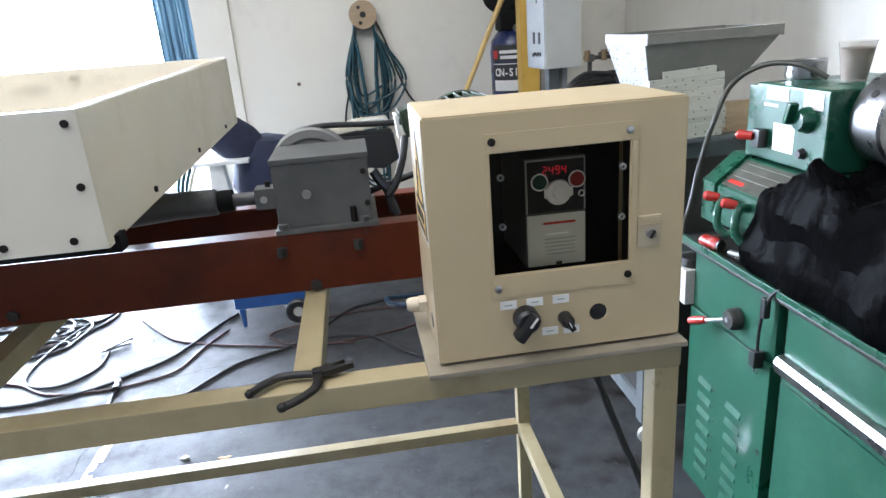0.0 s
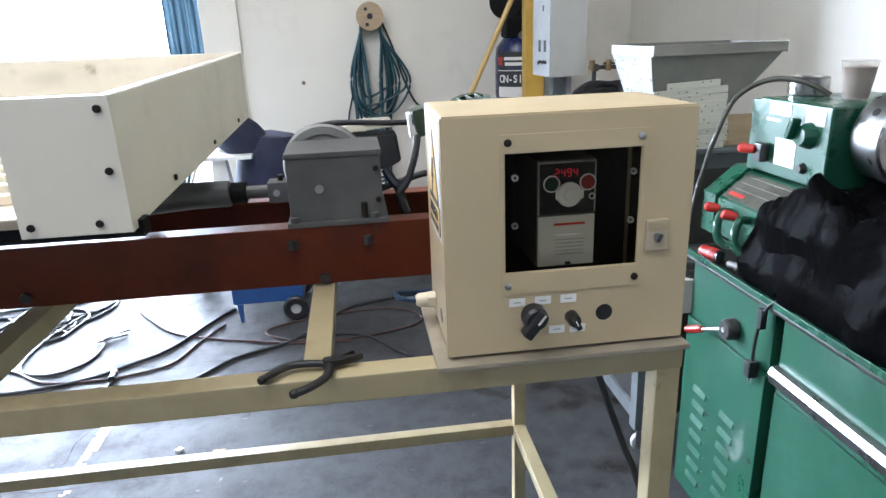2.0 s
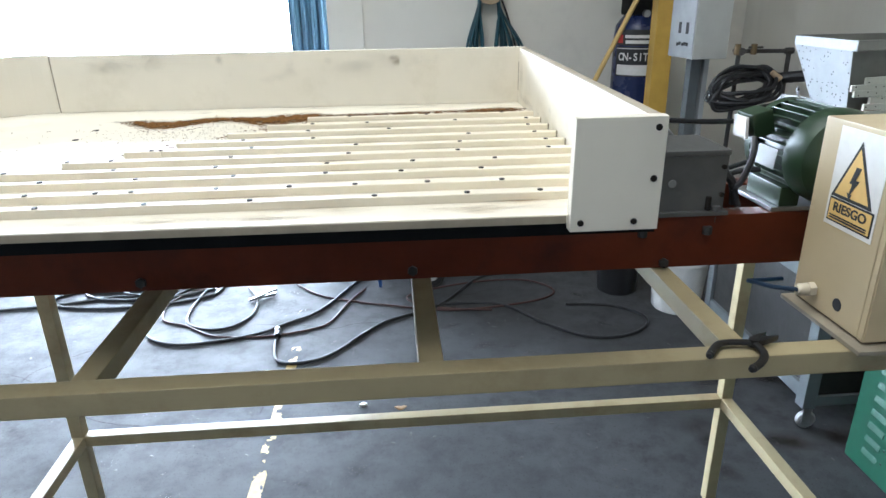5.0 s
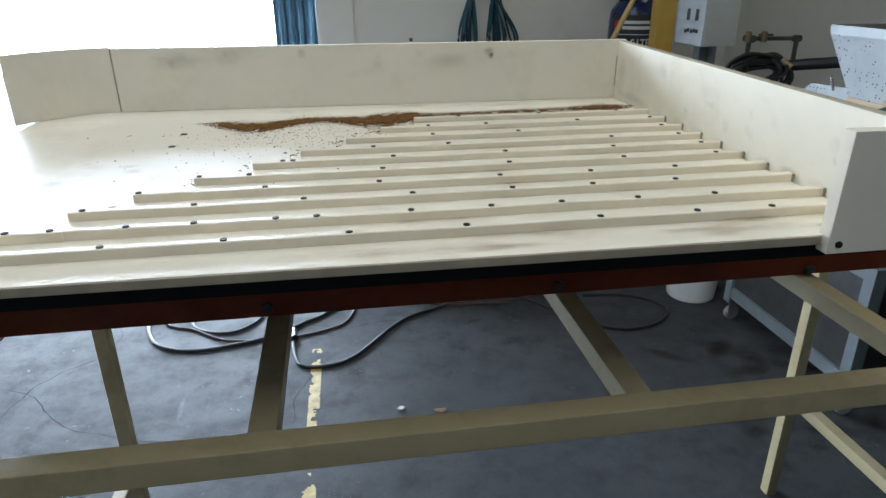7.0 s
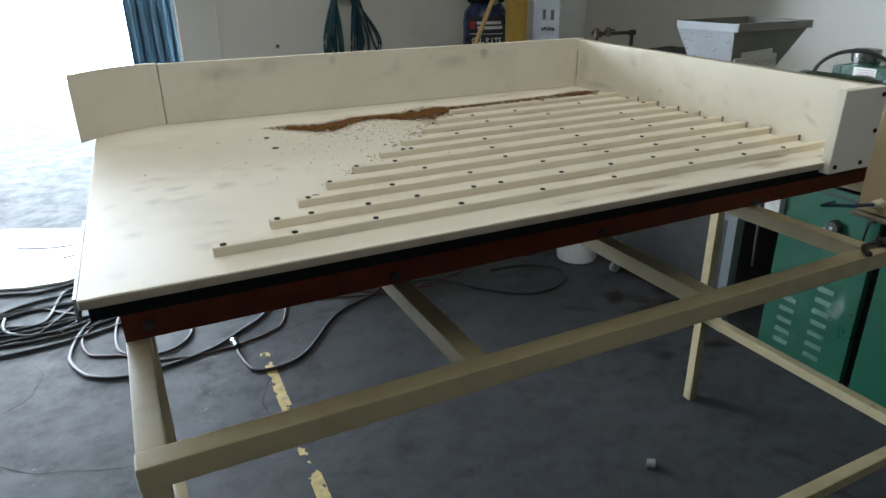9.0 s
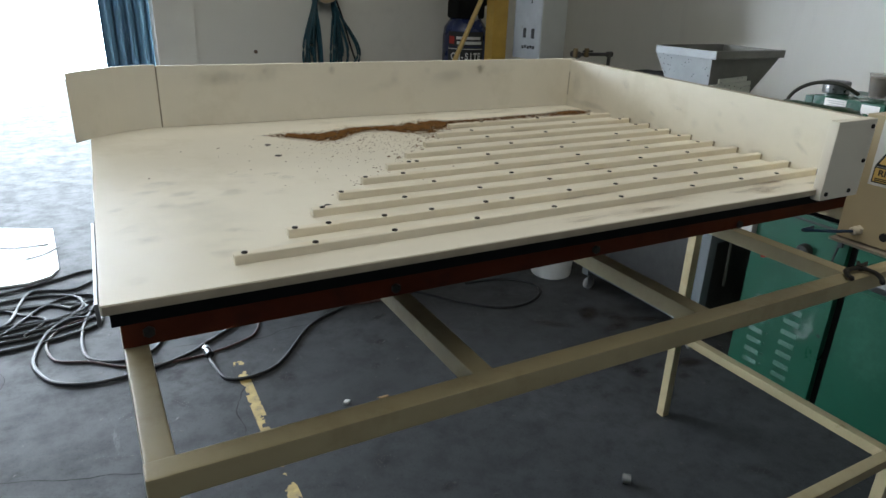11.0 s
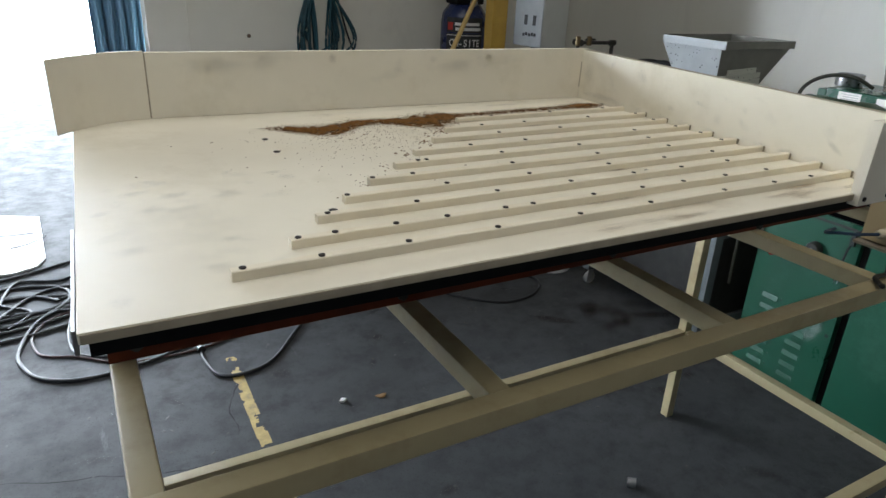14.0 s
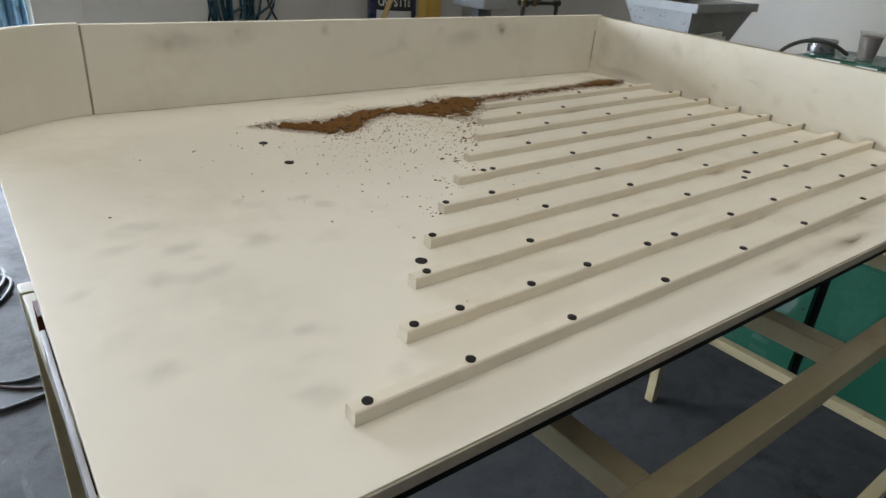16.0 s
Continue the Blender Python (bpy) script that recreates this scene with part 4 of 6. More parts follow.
# gland, side hole and the blue lead
M_GLAND = material("yellowed_plastic", (0.58, 0.51, 0.38), 0.45, var=0.05, scale=40)
gland = part("cable_gland", hexa((BX0 + 0.001, 0.880, 1.102), (-1, 0, 0), 0.0125, 0.012), M_GLAND, cab, "yellowed plastic cable gland")
part("gland_cap", spin([(0.0105, 0), (0.0105, 0.012), (0.007, 0.017), (0.004, 0.017)], (BX0 - 0.011, 0.880, 1.102), (-1, 0, 0), 20), M_GLAND, gland)
part("side_hole", spin([(0, 0.0006), (0.0098, 0.0004), (0.0108, -0.0004)], (BX0 + 0.0018, 0.821, 1.101), (-1, 0, 0), 24), M_BLKPL, cab)
M_BLUE = material("blue_cable", (0.010, 0.028, 0.060), 0.45, var=0.1, scale=30)
M_CABLE = material("black_rubber_cable", (0.016, 0.016, 0.017), 0.5, var=0.25, scale=30)
solid("power_lead", sweep([(BX0 - 0.026, 0.880, 1.102), (BX0 - 0.040, 0.886, 1.102), (BX0 - 0.050, 0.915, 1.093), (BX0 - 0.054, 0.955, 1.083), (BX0 - 0.050, 0.985, 1.073), (BX0 - 0.020, 1.00, 1.066), (BX0 + 0.03, 1.01, 1.062)], 0.0040, 8), M_BLUE,
      "dark blue power lead bending back from the cable gland", "cable", base=(BX0, 0.9, 1.117))
solid("supply_cable", sweep([(0.262, 0.83, 1.072), (0.268, 0.812, 1.03), (0.2875, 0.805, 0.973), (0.322, 0.802, 0.875), (0.358, 0.80, 0.775), (0.435, 0.78, 0.48), (0.52, 0.72, 0.14), (0.62, 0.64, 0.012), (0.9, 0.5, 0.008)], 0.0056, 8), M_CABLE,
      "thick black supply cable hanging from the control cabinet", "cable", base=(0.262, 0.83, 1.05))

# ---- pliers on the front rail ----
M_PLIER = material("worn_black_pliers", (0.012, 0.011, 0.010), 0.5, metal=0.3, var=0.3, scale=60)
pl = thing("pliers", (-0.0985, 0.7734, FZ), "black combination pliers lying open across the frame rail", "pliers")
PZ = FZ + 0.009
part("handle", sweep([(-0.0985, 0.7734, PZ), (-0.116, 0.7775, PZ), (-0.136, 0.7790, PZ), (-0.1509, 0.7756, PZ), (-0.167, 0.7610, PZ), (-0.1779, 0.7471, PZ)], 0.0060, 10, flat=0.8), M_PLIER, pl)
part("handle_tip", spin([(0, -0.007), (0.0045, -0.005), (0.0062, 0), (0.0045, 0.005), (0, 0.007)], (-0.1785, 0.7465, PZ), (-0.65, -0.76, 0), 12), M_PLIER, pl)
part("handle", sweep([(-0.0985, 0.7734, PZ), (-0.0968, 0.758, PZ), (-0.0985, 0.744, PZ), (-0.1043, 0.7319, PZ), (-0.119, 0.716, PZ), (-0.1355, 0.7047, PZ)], 0.0060, 10, flat=0.8), M_PLIER, pl)
part("handle_tip", spin([(0, -0.007), (0.0045, -0.005), (0.0062, 0), (0.0045, 0.005), (0, 0.007)], (-0.136, 0.7043, PZ), (-0.82, -0.57, 0), 12), M_PLIER, pl)
part("jaw", prism([(-0.104, 0.780), (-0.097, 0.768), (-0.080, 0.7715), (-0.0519, 0.7846), (-0.070, 0.784), (-0.088, 0.783)], "z", PZ - 0.004, PZ + 0.005, 0.0012), M_PLIER, pl)
part("jaw", prism([(-0.106, 0.775), (-0.094, 0.777), (-0.080, 0.786), (-0.0637, 0.7985), (-0.080, 0.795), (-0.098, 0.786)], "z", PZ - 0.005, PZ + 0.004, 0.0012), M_PLIER, pl)
part("pivot", cyl((-0.0985, 0.7745, PZ - 0.006), (-0.0985, 0.7745, PZ + 0.0065), 0.0070, seg=18, bevel=0.001), M_PLIER, pl)
# ---- drive: crank box, flywheel, rod, motor ----
M_GREYPAINT = material("grey_hammer_paint", (0.072, 0.072, 0.069), 0.45, var=0.2, scale=12, bump=0.08, bump_scale=120, stain=(0.13, 0.12, 0.105), stain_amount=0.4, stain_scale=7)
M_LIGHTGREY = material("pale_cast_grey", (0.20, 0.20, 0.19), 0.5, var=0.12, scale=20)
GX0, GX1, GY0, GY1, GZ0, GZ1 = -0.160, -0.003, 1.096, 1.238, 1.173, 1.280
gb = thing("crank_box", (-0.083, 1.15, 1.1645), "grey painted steel crank box bolted on the red channels", "gearbox")
part("base_plate", box(GX0 - 0.006, GX1 + 0.008, GY0 - 0.010, 1.345, 1.1645, GZ0, 0.0015), M_GREYPAINT, gb)
part("front_plate", box(GX0, GX1, GY0, GY0 + 0.008, GZ0, GZ1, 0.0012), M_GREYPAINT, gb)
part("back_plate", box(GX0, GX1, GY1 - 0.008, GY1, GZ0, GZ1, 0.0012), M_GREYPAINT, gb)
part("end_plate", box(GX1 - 0.008, GX1 - 0.0005, GY0 + 0.0085, GY1 - 0.0085, GZ0, GZ1, 0.0012), M_GREYPAINT, gb)
part("top_plate", box(GX0 - 0.002, GX1 + 0.002, GY0 - 0.002, GY1 + 0.002, GZ1 + 0.0003, GZ1 + 0.0095, 0.0015), M_GREYPAINT, gb, "dusty grey lid")
part("shaft_end", cyl((-0.108, GY0 - 0.003, 1.228), (-0.108, GY0 + 0.002, 1.228), 0.0075, seg=20, bevel=0.001), M_LIGHTGREY, gb)
for x, z in ((-0.012, 1.258), (-0.010, 1.204)):
    part("screw", cyl((x, GY0 - 0.005, z), (x, GY0 + 0.001, z), 0.0048, seg=14, bevel=0.0008), M_SCREW, gb)
for x in (-0.152, -0.018):
    part("bolt", hexa((x, GY0 - 0.002, GZ0), (0, 0, 1), 0.009, 0.009), M_GREYPAINT, gb)
    part("nut", hexa((x, 1.100, 1.1490), (0, 0, 1), 0.0105, 0.012), M_DARKSTEEL, gb)
part("oil_plug", cyl((-0.035, GY0 - 0.004, GZ0 + 0.002), (-0.035, GY0 - 0.004, GZ0 + 0.028), 0.0055, seg=14, bevel=0.001), M_SCREW, gb)
fw = part("flywheel", spin([(0.018, -0.018), (0.055, -0.016), (0.060, -0.020), (0.074, -0.020), (0.078, -0.012), (0.073, 0.0), (0.078, 0.012), (0.074, 0.020), (0.060, 0.020), (0.055, 0.014), (0.018, 0.018), (0.018, -0.018)],
                           (-0.104, 1.272, 1.238), (0, 1, 0), 48), M_LIGHTGREY, gb, "pale grey grooved flywheel pulley")
part("crankshaft", cyl((-0.104, 1.16, 1.238), (-0.104, 1.305, 1.238), 0.016, seg=20), M_STEEL, gb)
rod = thing("drive_rod", (-0.28, 1.15, 1.20), "dark steel drive rod linking the crank box to the deck", "drive rod")
part("sleeve", spin([(0, 0), (0.030, 0), (0.031, 0.02), (0.0235, 0.14), (0.0225, 0.205), (0.019, 0.208), (0, 0.208)], (-0.470, 1.152, 1.218), (1, 0, 0), 28), M_GREYPAINT, rod, "tapered dark sleeve")
part("collar", cyl((-0.262, 1.152, 1.218), (-0.236, 1.152, 1.218), 0.019, seg=20, bevel=0.002), M_BLACK, rod)
part("spindle", cyl((-0.236, 1.152, 1.218), (-0.190, 1.152, 1.218), 0.0115, seg=18), M_GREYPAINT, rod)
part("clevis", box(-0.198, -0.140, 1.132, 1.172, 1.200, 1.236, 0.002), M_GREYPAINT, rod)
part("clevis_pin", cyl((-0.183, 1.128, 1.218), (-0.183, 1.133, 1.218), 0.006, seg=16, bevel=0.001), M_STEEL, rod)
part("lock_screw", hexa((-0.176, 1.150, 1.236), (0, 0, 1), 0.005, 0.010), M_SCREW, rod)

M_MOTOR = material("dark_green_motor_enamel", (0.017, 0.036, 0.015), 0.34, var=0.12, scale=18, bump=0.03, bump_scale=200)
MC = Vector((0.182, 1.14, 1.276))
mo = thing("electric_motor", (MC.x, MC.y, 1.165), "dark green finned electric motor behind the control cabinet", "electric motor")
part("stator", cyl(MC + Vector((0, -0.055, 0)), MC + Vector((0, 0.075, 0)), 0.066, seg=40), M_MOTOR, mo)
for i in range(32):
    a = math.pi * (i / 32) * 2
    if -2.2 < math.atan2(math.sin(a), math.cos(a)) < -0.95:
        continue
    r0, r1 = 0.064, 0.086
    f_ = box(-0.0013, 0.0013, MC.y - 0.053, MC.y + 0.073, r0, r1, 0.0005, 1)
    bmesh.ops.transform(f_, matrix=Matrix.Translation((MC.x, 0, MC.z)) @ Matrix.Rotation(math.pi / 2 - a, 4, "Y"), verts=f_.verts)
    part("cooling_fin", f_, M_MOTOR, mo)
part("fan_cover", spin([(0.088, 0.0), (0.089, 0.028), (0.082, 0.052), (0.062, 0.068), (0.03, 0.076), (0, 0.078)], MC + Vector((0, -0.052, 0)), (0, -1, 0), 44), M_MOTOR, mo, "domed green fan cover")
part("end_shield", spin([(0.084, 0.0), (0.086, 0.016), (0.06, 0.030), (0.03, 0.036), (0.0, 0.036)], MC + Vector((0, 0.074, 0)), (0, 1, 0), 40), M_MOTOR, mo)
part("shaft", cyl(MC + Vector((0, 0.10, 0)), MC + Vector((0, 0.17, 0)), 0.012, seg=18), M_STEEL, mo)
part("motor_pulley", spin([(0.012, -0.016), (0.036, -0.016), (0.029, 0), (0.036, 0.016), (0.012, 0.016), (0.012, -0.016)], MC + Vector((0, 0.132, 0)), (0, 1, 0), 28), M_DARKSTEEL, mo)
tb = part("terminal_box", box(MC.x - 0.118, MC.x - 0.076, MC.y + 0.010, MC.y + 0.070, MC.z + 0.024, MC.z + 0.072, 0.004, rot=Matrix.Rotation(-0.25, 4, "Y")), M_MOTOR, mo)
part("tape_patch", box(MC.x - 0.128, MC.x - 0.122, MC.y + 0.018, MC.y + 0.066, MC.z + 0.018, MC.z + 0.060, 0.001, rot=Matrix.Rotation(-0.1, 4, "Y")), M_PAPER, tb, "white paper tag")
part("rating_plate", box(MC.x - 0.0905, MC.x - 0.0885, MC.y - 0.035, MC.y + 0.03, MC.z - 0.030, MC.z + 0.008, 0.0003, rot=Matrix.Rotation(0.12, 4, "Y")), M_LIGHTGREY, mo)
part("foot_plate", box(MC.x - 0.09, MC.x + 0.09, MC.y - 0.047, MC.y + 0.11, 1.1655, 1.174, 0.0015), M_STEEL, mo)
for s in (-1, 1):
    part("mounting_foot", box(MC.x + s * 0.055 - 0.02, MC.x + s * 0.055 + 0.02, MC.y - 0.045, MC.y + 0.075, 1.1745, 1.213, 0.003), M_MOTOR, mo)
belt = bmesh.new()
belt = sweep([(-0.100, 1.272, 1.3125), (0.03, 1.272, 1.309), (0.190, 1.272, 1.3035), (0.221, 1.272, 1.272), (0.190, 1.272, 1.2405), (0.03, 1.272, 1.19), (-0.100, 1.272, 1.163), (-0.165, 1.272, 1.2), (-0.165, 1.272, 1.276)],
             0.0055, 8, closed=True, flat=1.0)
solid("drive_belt", belt, M_BLKPL, "black rubber belt from the motor to the flywheel", "belt", base=(0.0, 1.272, 1.24))
solid("motor_lead", sweep([(0.066, 1.145, 1.300), (0.060, 1.128, 1.275), (0.050, 1.122, 1.245), (0.040, 1.12, 1.222), (0.028, 1.12, 1.206), (0.034, 1.12, 1.186), (0.040, 1.12, 1.1715)], 0.0065, 8), M_CABLE, "black cable drooping from the motor terminal box", "cable", base=(0.04, 1.13, 1.17))
solid("taped_splice", sweep([(0.006, 1.135, 1.248), (0.016, 1.130, 1.230), (0.028, 1.126, 1.212), (0.036, 1.13, 1.1735)], 0.0085, 8), M_BLKPL, "black taped cable splice hanging by the crank box", "cable", base=(0.02, 1.13, 1.21))
solid("motor_lead", sweep([(-0.03, 1.20, 1.190), (0.02, 1.195, 1.206), (0.07, 1.19, 1.222), (0.105, 1.17, 1.230)], 0.006, 8), M_CABLE, "black cable running past the crank box", "cable", base=(0.04, 1.2, 1.2))

# ---- lathe beside the table ----
M_GREEN = material("green_machine_enamel", (0.011, 0.070, 0.040), 0.36, var=0.07, scale=6, bump=0.04, bump_scale=70, stain=(0.07, 0.19, 0.13), stain_amount=0.35, stain_scale=3.5)
M_GREEN2 = material("green_headstock_enamel", (0.010, 0.066, 0.037), 0.30, var=0.10, scale=9, bump=0.05, bump_scale=90, stain=(0.012, 0.05, 0.03), stain_amount=0.45, stain_scale=6)
M_CHROME = material("scuffed_chrome", (0.36, 0.36, 0.355), 0.32, metal=1.0, var=0.12, scale=25, stain=(0.16, 0.13, 0.10), stain_amount=0.6, stain_scale=18)
M_GRIME_FILL = material("oily_black_grime_and_fill", (0.02, 0.019, 0.017), 0.45, var=0.4, scale=15, bump=0.2, bump_scale=50)
LX = 0.955
SITE = Vector((-0.010, 0.030, -0.030))
la = thing("lathe", (1.2, 1.2, 0), "green gap-bed metal lathe on two green sheet-steel cabinets", "lathe")
ped = part("cabinet", box(LX - 0.006, 1.42, 1.322, 1.722, 0.042, 0.640, 0.004), M_GREEN, la, "louvred green end cabinet")
part("plinth", box(LX + 0.02, 1.40, 0.30, 1.70, 0.030, 0.0425, 0), M_BLACK, la)
part("cabinet_head", box(LX + 0.002, 1.42, 1.322, 1.722, 0.6415, 0.820, 0.003), M_GREEN, la)
# black body put in the gap, its colour standing for the shade there
part("gap_filler", box(LX + 0.025, 1.41, 1.286, 1.3215, 0.042, 0.815, 0), M_BLACK, la, "black filler for the shade in the gap between the cabinets")
ped2 = part("cabinet", box(LX, 1.42, 0.20, 1.285, 0.042, 0.820, 0.004), M_GREEN, la, "plain green front cabinet")
part("pull_bar", prism([(LX - 0.026, 0.674), (LX - 0.018, 0.690), (LX - 0.001, 0.694), (LX - 0.001, 0.640), (LX - 0.020, 0.650)], "y", 0.24, 1.288, 0.002), M_CHROME, ped2, "scuffed chrome pull bar")
part("door", box(LX - 0.0065, LX - 0.0003, 0.22, 1.278, 0.060, 0.622, 0.0025), M_GREEN, ped2, "proud green sheet door")
for y in (1.612, 1.462):
    for i in range(7):
        z = 0.430 - i * 0.052
        lv = prism([(LX - 0.0112, z - 0.012), (LX - 0.0062, z + 0.009), (LX - 0.0062, z - 0.014)], "y", y - 0.036, y + 0.036, 0.001)
        part("louvre", lv, M_GREEN, ped)
        if y > 1.5:
            part("rivet", cyl((LX - 0.008, y - 0.052, z + 0.004), (LX + 0.001, y - 0.052, z + 0.004), 0.0038, seg=8), M_GRIME_FILL, ped)
part("key_hole", cyl((LX - 0.0072, 1.341, 0.375), (LX + 0.001, 1.341, 0.375), 0.0085, seg=16), M_INK, ped)
hub = part("brake_hub", spin([(0, 0.030), (0.024, 0.030), (0.030, 0.022), (0.031, 0)], (LX - 0.0002, 1.484, 0.700), (-1, 0, 0), 28), M_DARKSTEEL, la, "greasy speed lever hub")
part("hub_centre", cyl((LX - 0.030, 1.484, 0.700), (LX - 0.034, 1.484, 0.700), 0.007, seg=14), M_STEEL, hub)
part("scuff", films([(1.405, 0.36, 0.05, 0.06, 0.5, 0.8), (1.395, 0.40, 0.03, 0.10, 0.2, 0.6)], lambda u, v, i: (LX - 0.0064 - 0.0001 * i, u, v)), film_material("pale_scuff", (0.42, 0.50, 0.46), 0.5, 30), ped, "pale rubbed patch")
part("lever", cyl((LX - 0.022, 1.500, 0.694), (LX - 0.040, 1.585, 0.655), 0.0055, seg=12), M_STEEL, hub)
part("grip", spin([(0, 0), (0.009, 0.002), (0.0115, 0.02), (0.0125, 0.05), (0.0115, 0.068), (0, 0.072)], (LX - 0.038, 1.575, 0.660), (-0.20, 0.90, -0.40), 18), M_REDPL, hub, "red plastic lever grip")
# chip tray and bed under the plastic
part("chip_tray", box(LX - 0.012, 1.50, 0.18, 1.80, 0.8205, 0.832, 0.003), M_GRIME_FILL, la)
part("tray_lip", box(LX - 0.014, LX - 0.004, 0.18, 1.80, 0.8325, 0.850, 0.002), M_GREEN2, la)
part("bed", box(1.16, 1.36, 0.20, 1.72, 0.835, 0.985, 0.008), M_GREEN2, la)
HX = 1.09
hs = part("headstock", box(HX, 1.42, 1.400, 1.692, 1.095, 1.298, 0.008, 3), M_GREEN2, la)
part("headstock_side", box(HX + 0.004, 1.41, 1.6935, 1.730, 1.05, 1.290, 0.004), M_GREEN2, la)
part("headstock_neck", box(HX + 0.05, 1.38, 1.38, 1.70, 0.985, 1.095, 0.004), M_GREEN2, la)
for y0, y1, z0, z1 in ((1.550, 1.640, 1.258, 1.292), (1.515, 1.600, 1.128, 1.200), (1.590, 1.650, 1.240, 1.248)):
    pl_ = part("data_plate", box(HX - 0.0016, HX - 0.0003, y0, y1, z0, z1, 0.0003), M_PAPER, hs, "white data plate")
    for i in range(3):
        z = z0 + (z1 - z0) * (0.25 + 0.25 * i)
        if z1 - z0 > 0.02:
            part("plate_line", box(HX - 0.0022, HX - 0.0017, y0 + 0.008, y1 - 0.012 - 0.008 * (i % 2), z - 0.0012, z + 0.0012, 0), M_GREYPL, pl_)
sel = part("speed_selector", spin([(0, 0.030), (0.022, 0.028), (0.028, 0.018), (0.034, 0)], (HX - 0.0003, 1.472, 1.222), (-1, 0, 0), 28), M_GREEN2, hs)
b = box(HX - 0.050, HX - 0.024, 1.478, 1.494, 1.212, 1.268, 0.006, rot=Matrix.Rotation(0.35, 4, 'X'))
part("selector_wing", b, M_GREEN2, sel)
# plate whose white also carries the glare painted beside the selector
part("selector_glare_plate", box(HX - 0.0012, HX - 0.0002, 1.420, 1.490, 1.248, 1.288, 0.0002), M_PAPER, hs)
part("push_button", spin([(0, 0.014), (0.010, 0.014), (0.013, 0.004), (0.015, 0)], (HX - 0.0003, 1.478, 1.137), (-1, 0, 0), 20), M_BLKPL, hs)
part("lever_boss", box(HX - 0.030, HX - 0.0003, 1.620, 1.658, 1.128, 1.180, 0.008), M_BLKPL, hs)
part("red_knob", spin([(0, 0), (0.011, 0.003), (0.013, 0.025), (0.014, 0.040), (0.009, 0.048), (0, 0.050)], (HX - 0.028, 1.642, 1.160), (-0.55, 0.8, 0.05), 18), M_REDPL, hs, "red plastic knob")
# feed gearbox with two green handles
FXB = 1.000
fb = part("feed_box", prism([(FXB, 0.908), (FXB, 1.016), (1.087, 1.088), (1.20, 1.088), (1.20, 0.908)], "y", 1.375, 1.704, 0.005), M_GREEN2, la)
part("feed_side", prism([(FXB - 0.008, 0.903), (FXB - 0.008, 1.022), (1.085, 1.096), (1.20, 1.096), (1.20, 0.903)], "y", 1.7045, 1.772, 0.004), M_GREEN2, la)
slope = Matrix.Rotation(math.atan2(0.070, 0.087), 4, "Y").inverted()
ch = part("feed_chart", box(-0.048, 0.048, -0.145, 0.145, 0.001, 0.0025, 0.0003), material("worn_olive_plate", (0.055, 0.055, 0.042), 0.4, var=0.3, scale=30, stain=(0.14, 0.13, 0.11), stain_amount=0.5, stain_scale=20), la, "worn metal feed chart")
ch_m = Matrix.Translation(Vector((1.0435, 1.545, 1.0520)) - BASE[la.name]) @ slope
ch.data.transform(Matrix.Translation(BASE[la.name]))
ch.data.transform(ch_m)
for i in range(4):
    ln = part("chart_line", box(-0.036 + 0.024 * i, (-0.0350 if i != 0 else -0.024) + 0.024 * i, -0.13 if i else 0.06, 0.13, 0.0028, 0.0032, 0), M_GREYPL if i else M_REDPL, ch)
    ln.data.transform(Matrix.Translation(BASE[la.name]))
    ln.data.transform(ch_m)
for y in (1.628, 1.540):
    hdl = part("feed_handle", sweep([(FXB - 0.003, y, 0.990), (FXB - 0.030, y - 0.004, 0.992), (FXB - 0.045, y - 0.010, 0.960), (FXB - 0.045, y - 0.018, 0.925), (FXB - 0.028, y - 0.035, 0.905), (FXB - 0.012, y - 0.055, 0.915)], 0.0115, 10), M_GREEN2, la)
    part("red_knob", spin([(0, 0), (0.011, 0.003), (0.0135, 0.022), (0.0145, 0.036), (0.009, 0.044), (0, 0.045)], (FXB - 0.030, y + 0.004, 0.999), (-0.75, 0.6, 0.12), 18), M_REDPL, hdl, "red plastic knob")
chuck = part("chuck", spin([(0.03, 0.05), (0.055, 0.045), (0.06, 0.012), (0.106, 0.010), (0.112, 0.0), (0.112, -0.080), (0.107, -0.087), (0.032, -0.084), (0.028, -0.060), (0.0, -0.060)], (1.240, 1.378, 1.227), (0, 1, 0), 48), M_CHROME, la, "large bright lathe chuck")
for i in range(3):
    a = radians(100 + 120 * i)
    j = box(-0.014, 0.014, 1.262, 1.302, 0.035, 0.092, 0.003)
    bmesh.ops.transform(j, matrix=Matrix.Translation((1.240, 0, 1.227)) @ Matrix.Rotation(a, 4, "Y"), verts=j.verts)
    part("jaw", j, M_STEEL, chuck)
for i in range(3):
    a = radians(215 + 120 * i)
    p = Vector((1.240 + 0.112 * math.cos(a), 1.335, 1.227 - 0.112 * math.sin(a)))
    d = Vector((math.cos(a), 0, -math.sin(a)))
    part("key_socket", cyl(p - d * 0.004, p + d * 0.0012, 0.010, seg=14), M_DARKSTEEL, chuck)

# things on and about the lathe
M_BAG = material("black_bin_bag", (0.003, 0.003, 0.0033), 0.30, var=0.3, scale=8, rough_var=0.08, bump=0.4, bump_scale=34, distance=0.008, spec=0.005)
bm = bmesh.new()
N, K = 150, 76
gv = {}


def crumple(x, y, turn, scale, seed):
    """Flat facets that meet in sharp creases."""
    c, d = math.cos(turn), math.sin(turn)
    u, v = (x * c - y * d) * scale, (x * d + y * c) * scale
    return noise.voronoi((u + 0.35 * noise.noise((v, u, seed)), v, seed), distance_metric="CHEBYCHEV")[0][0]


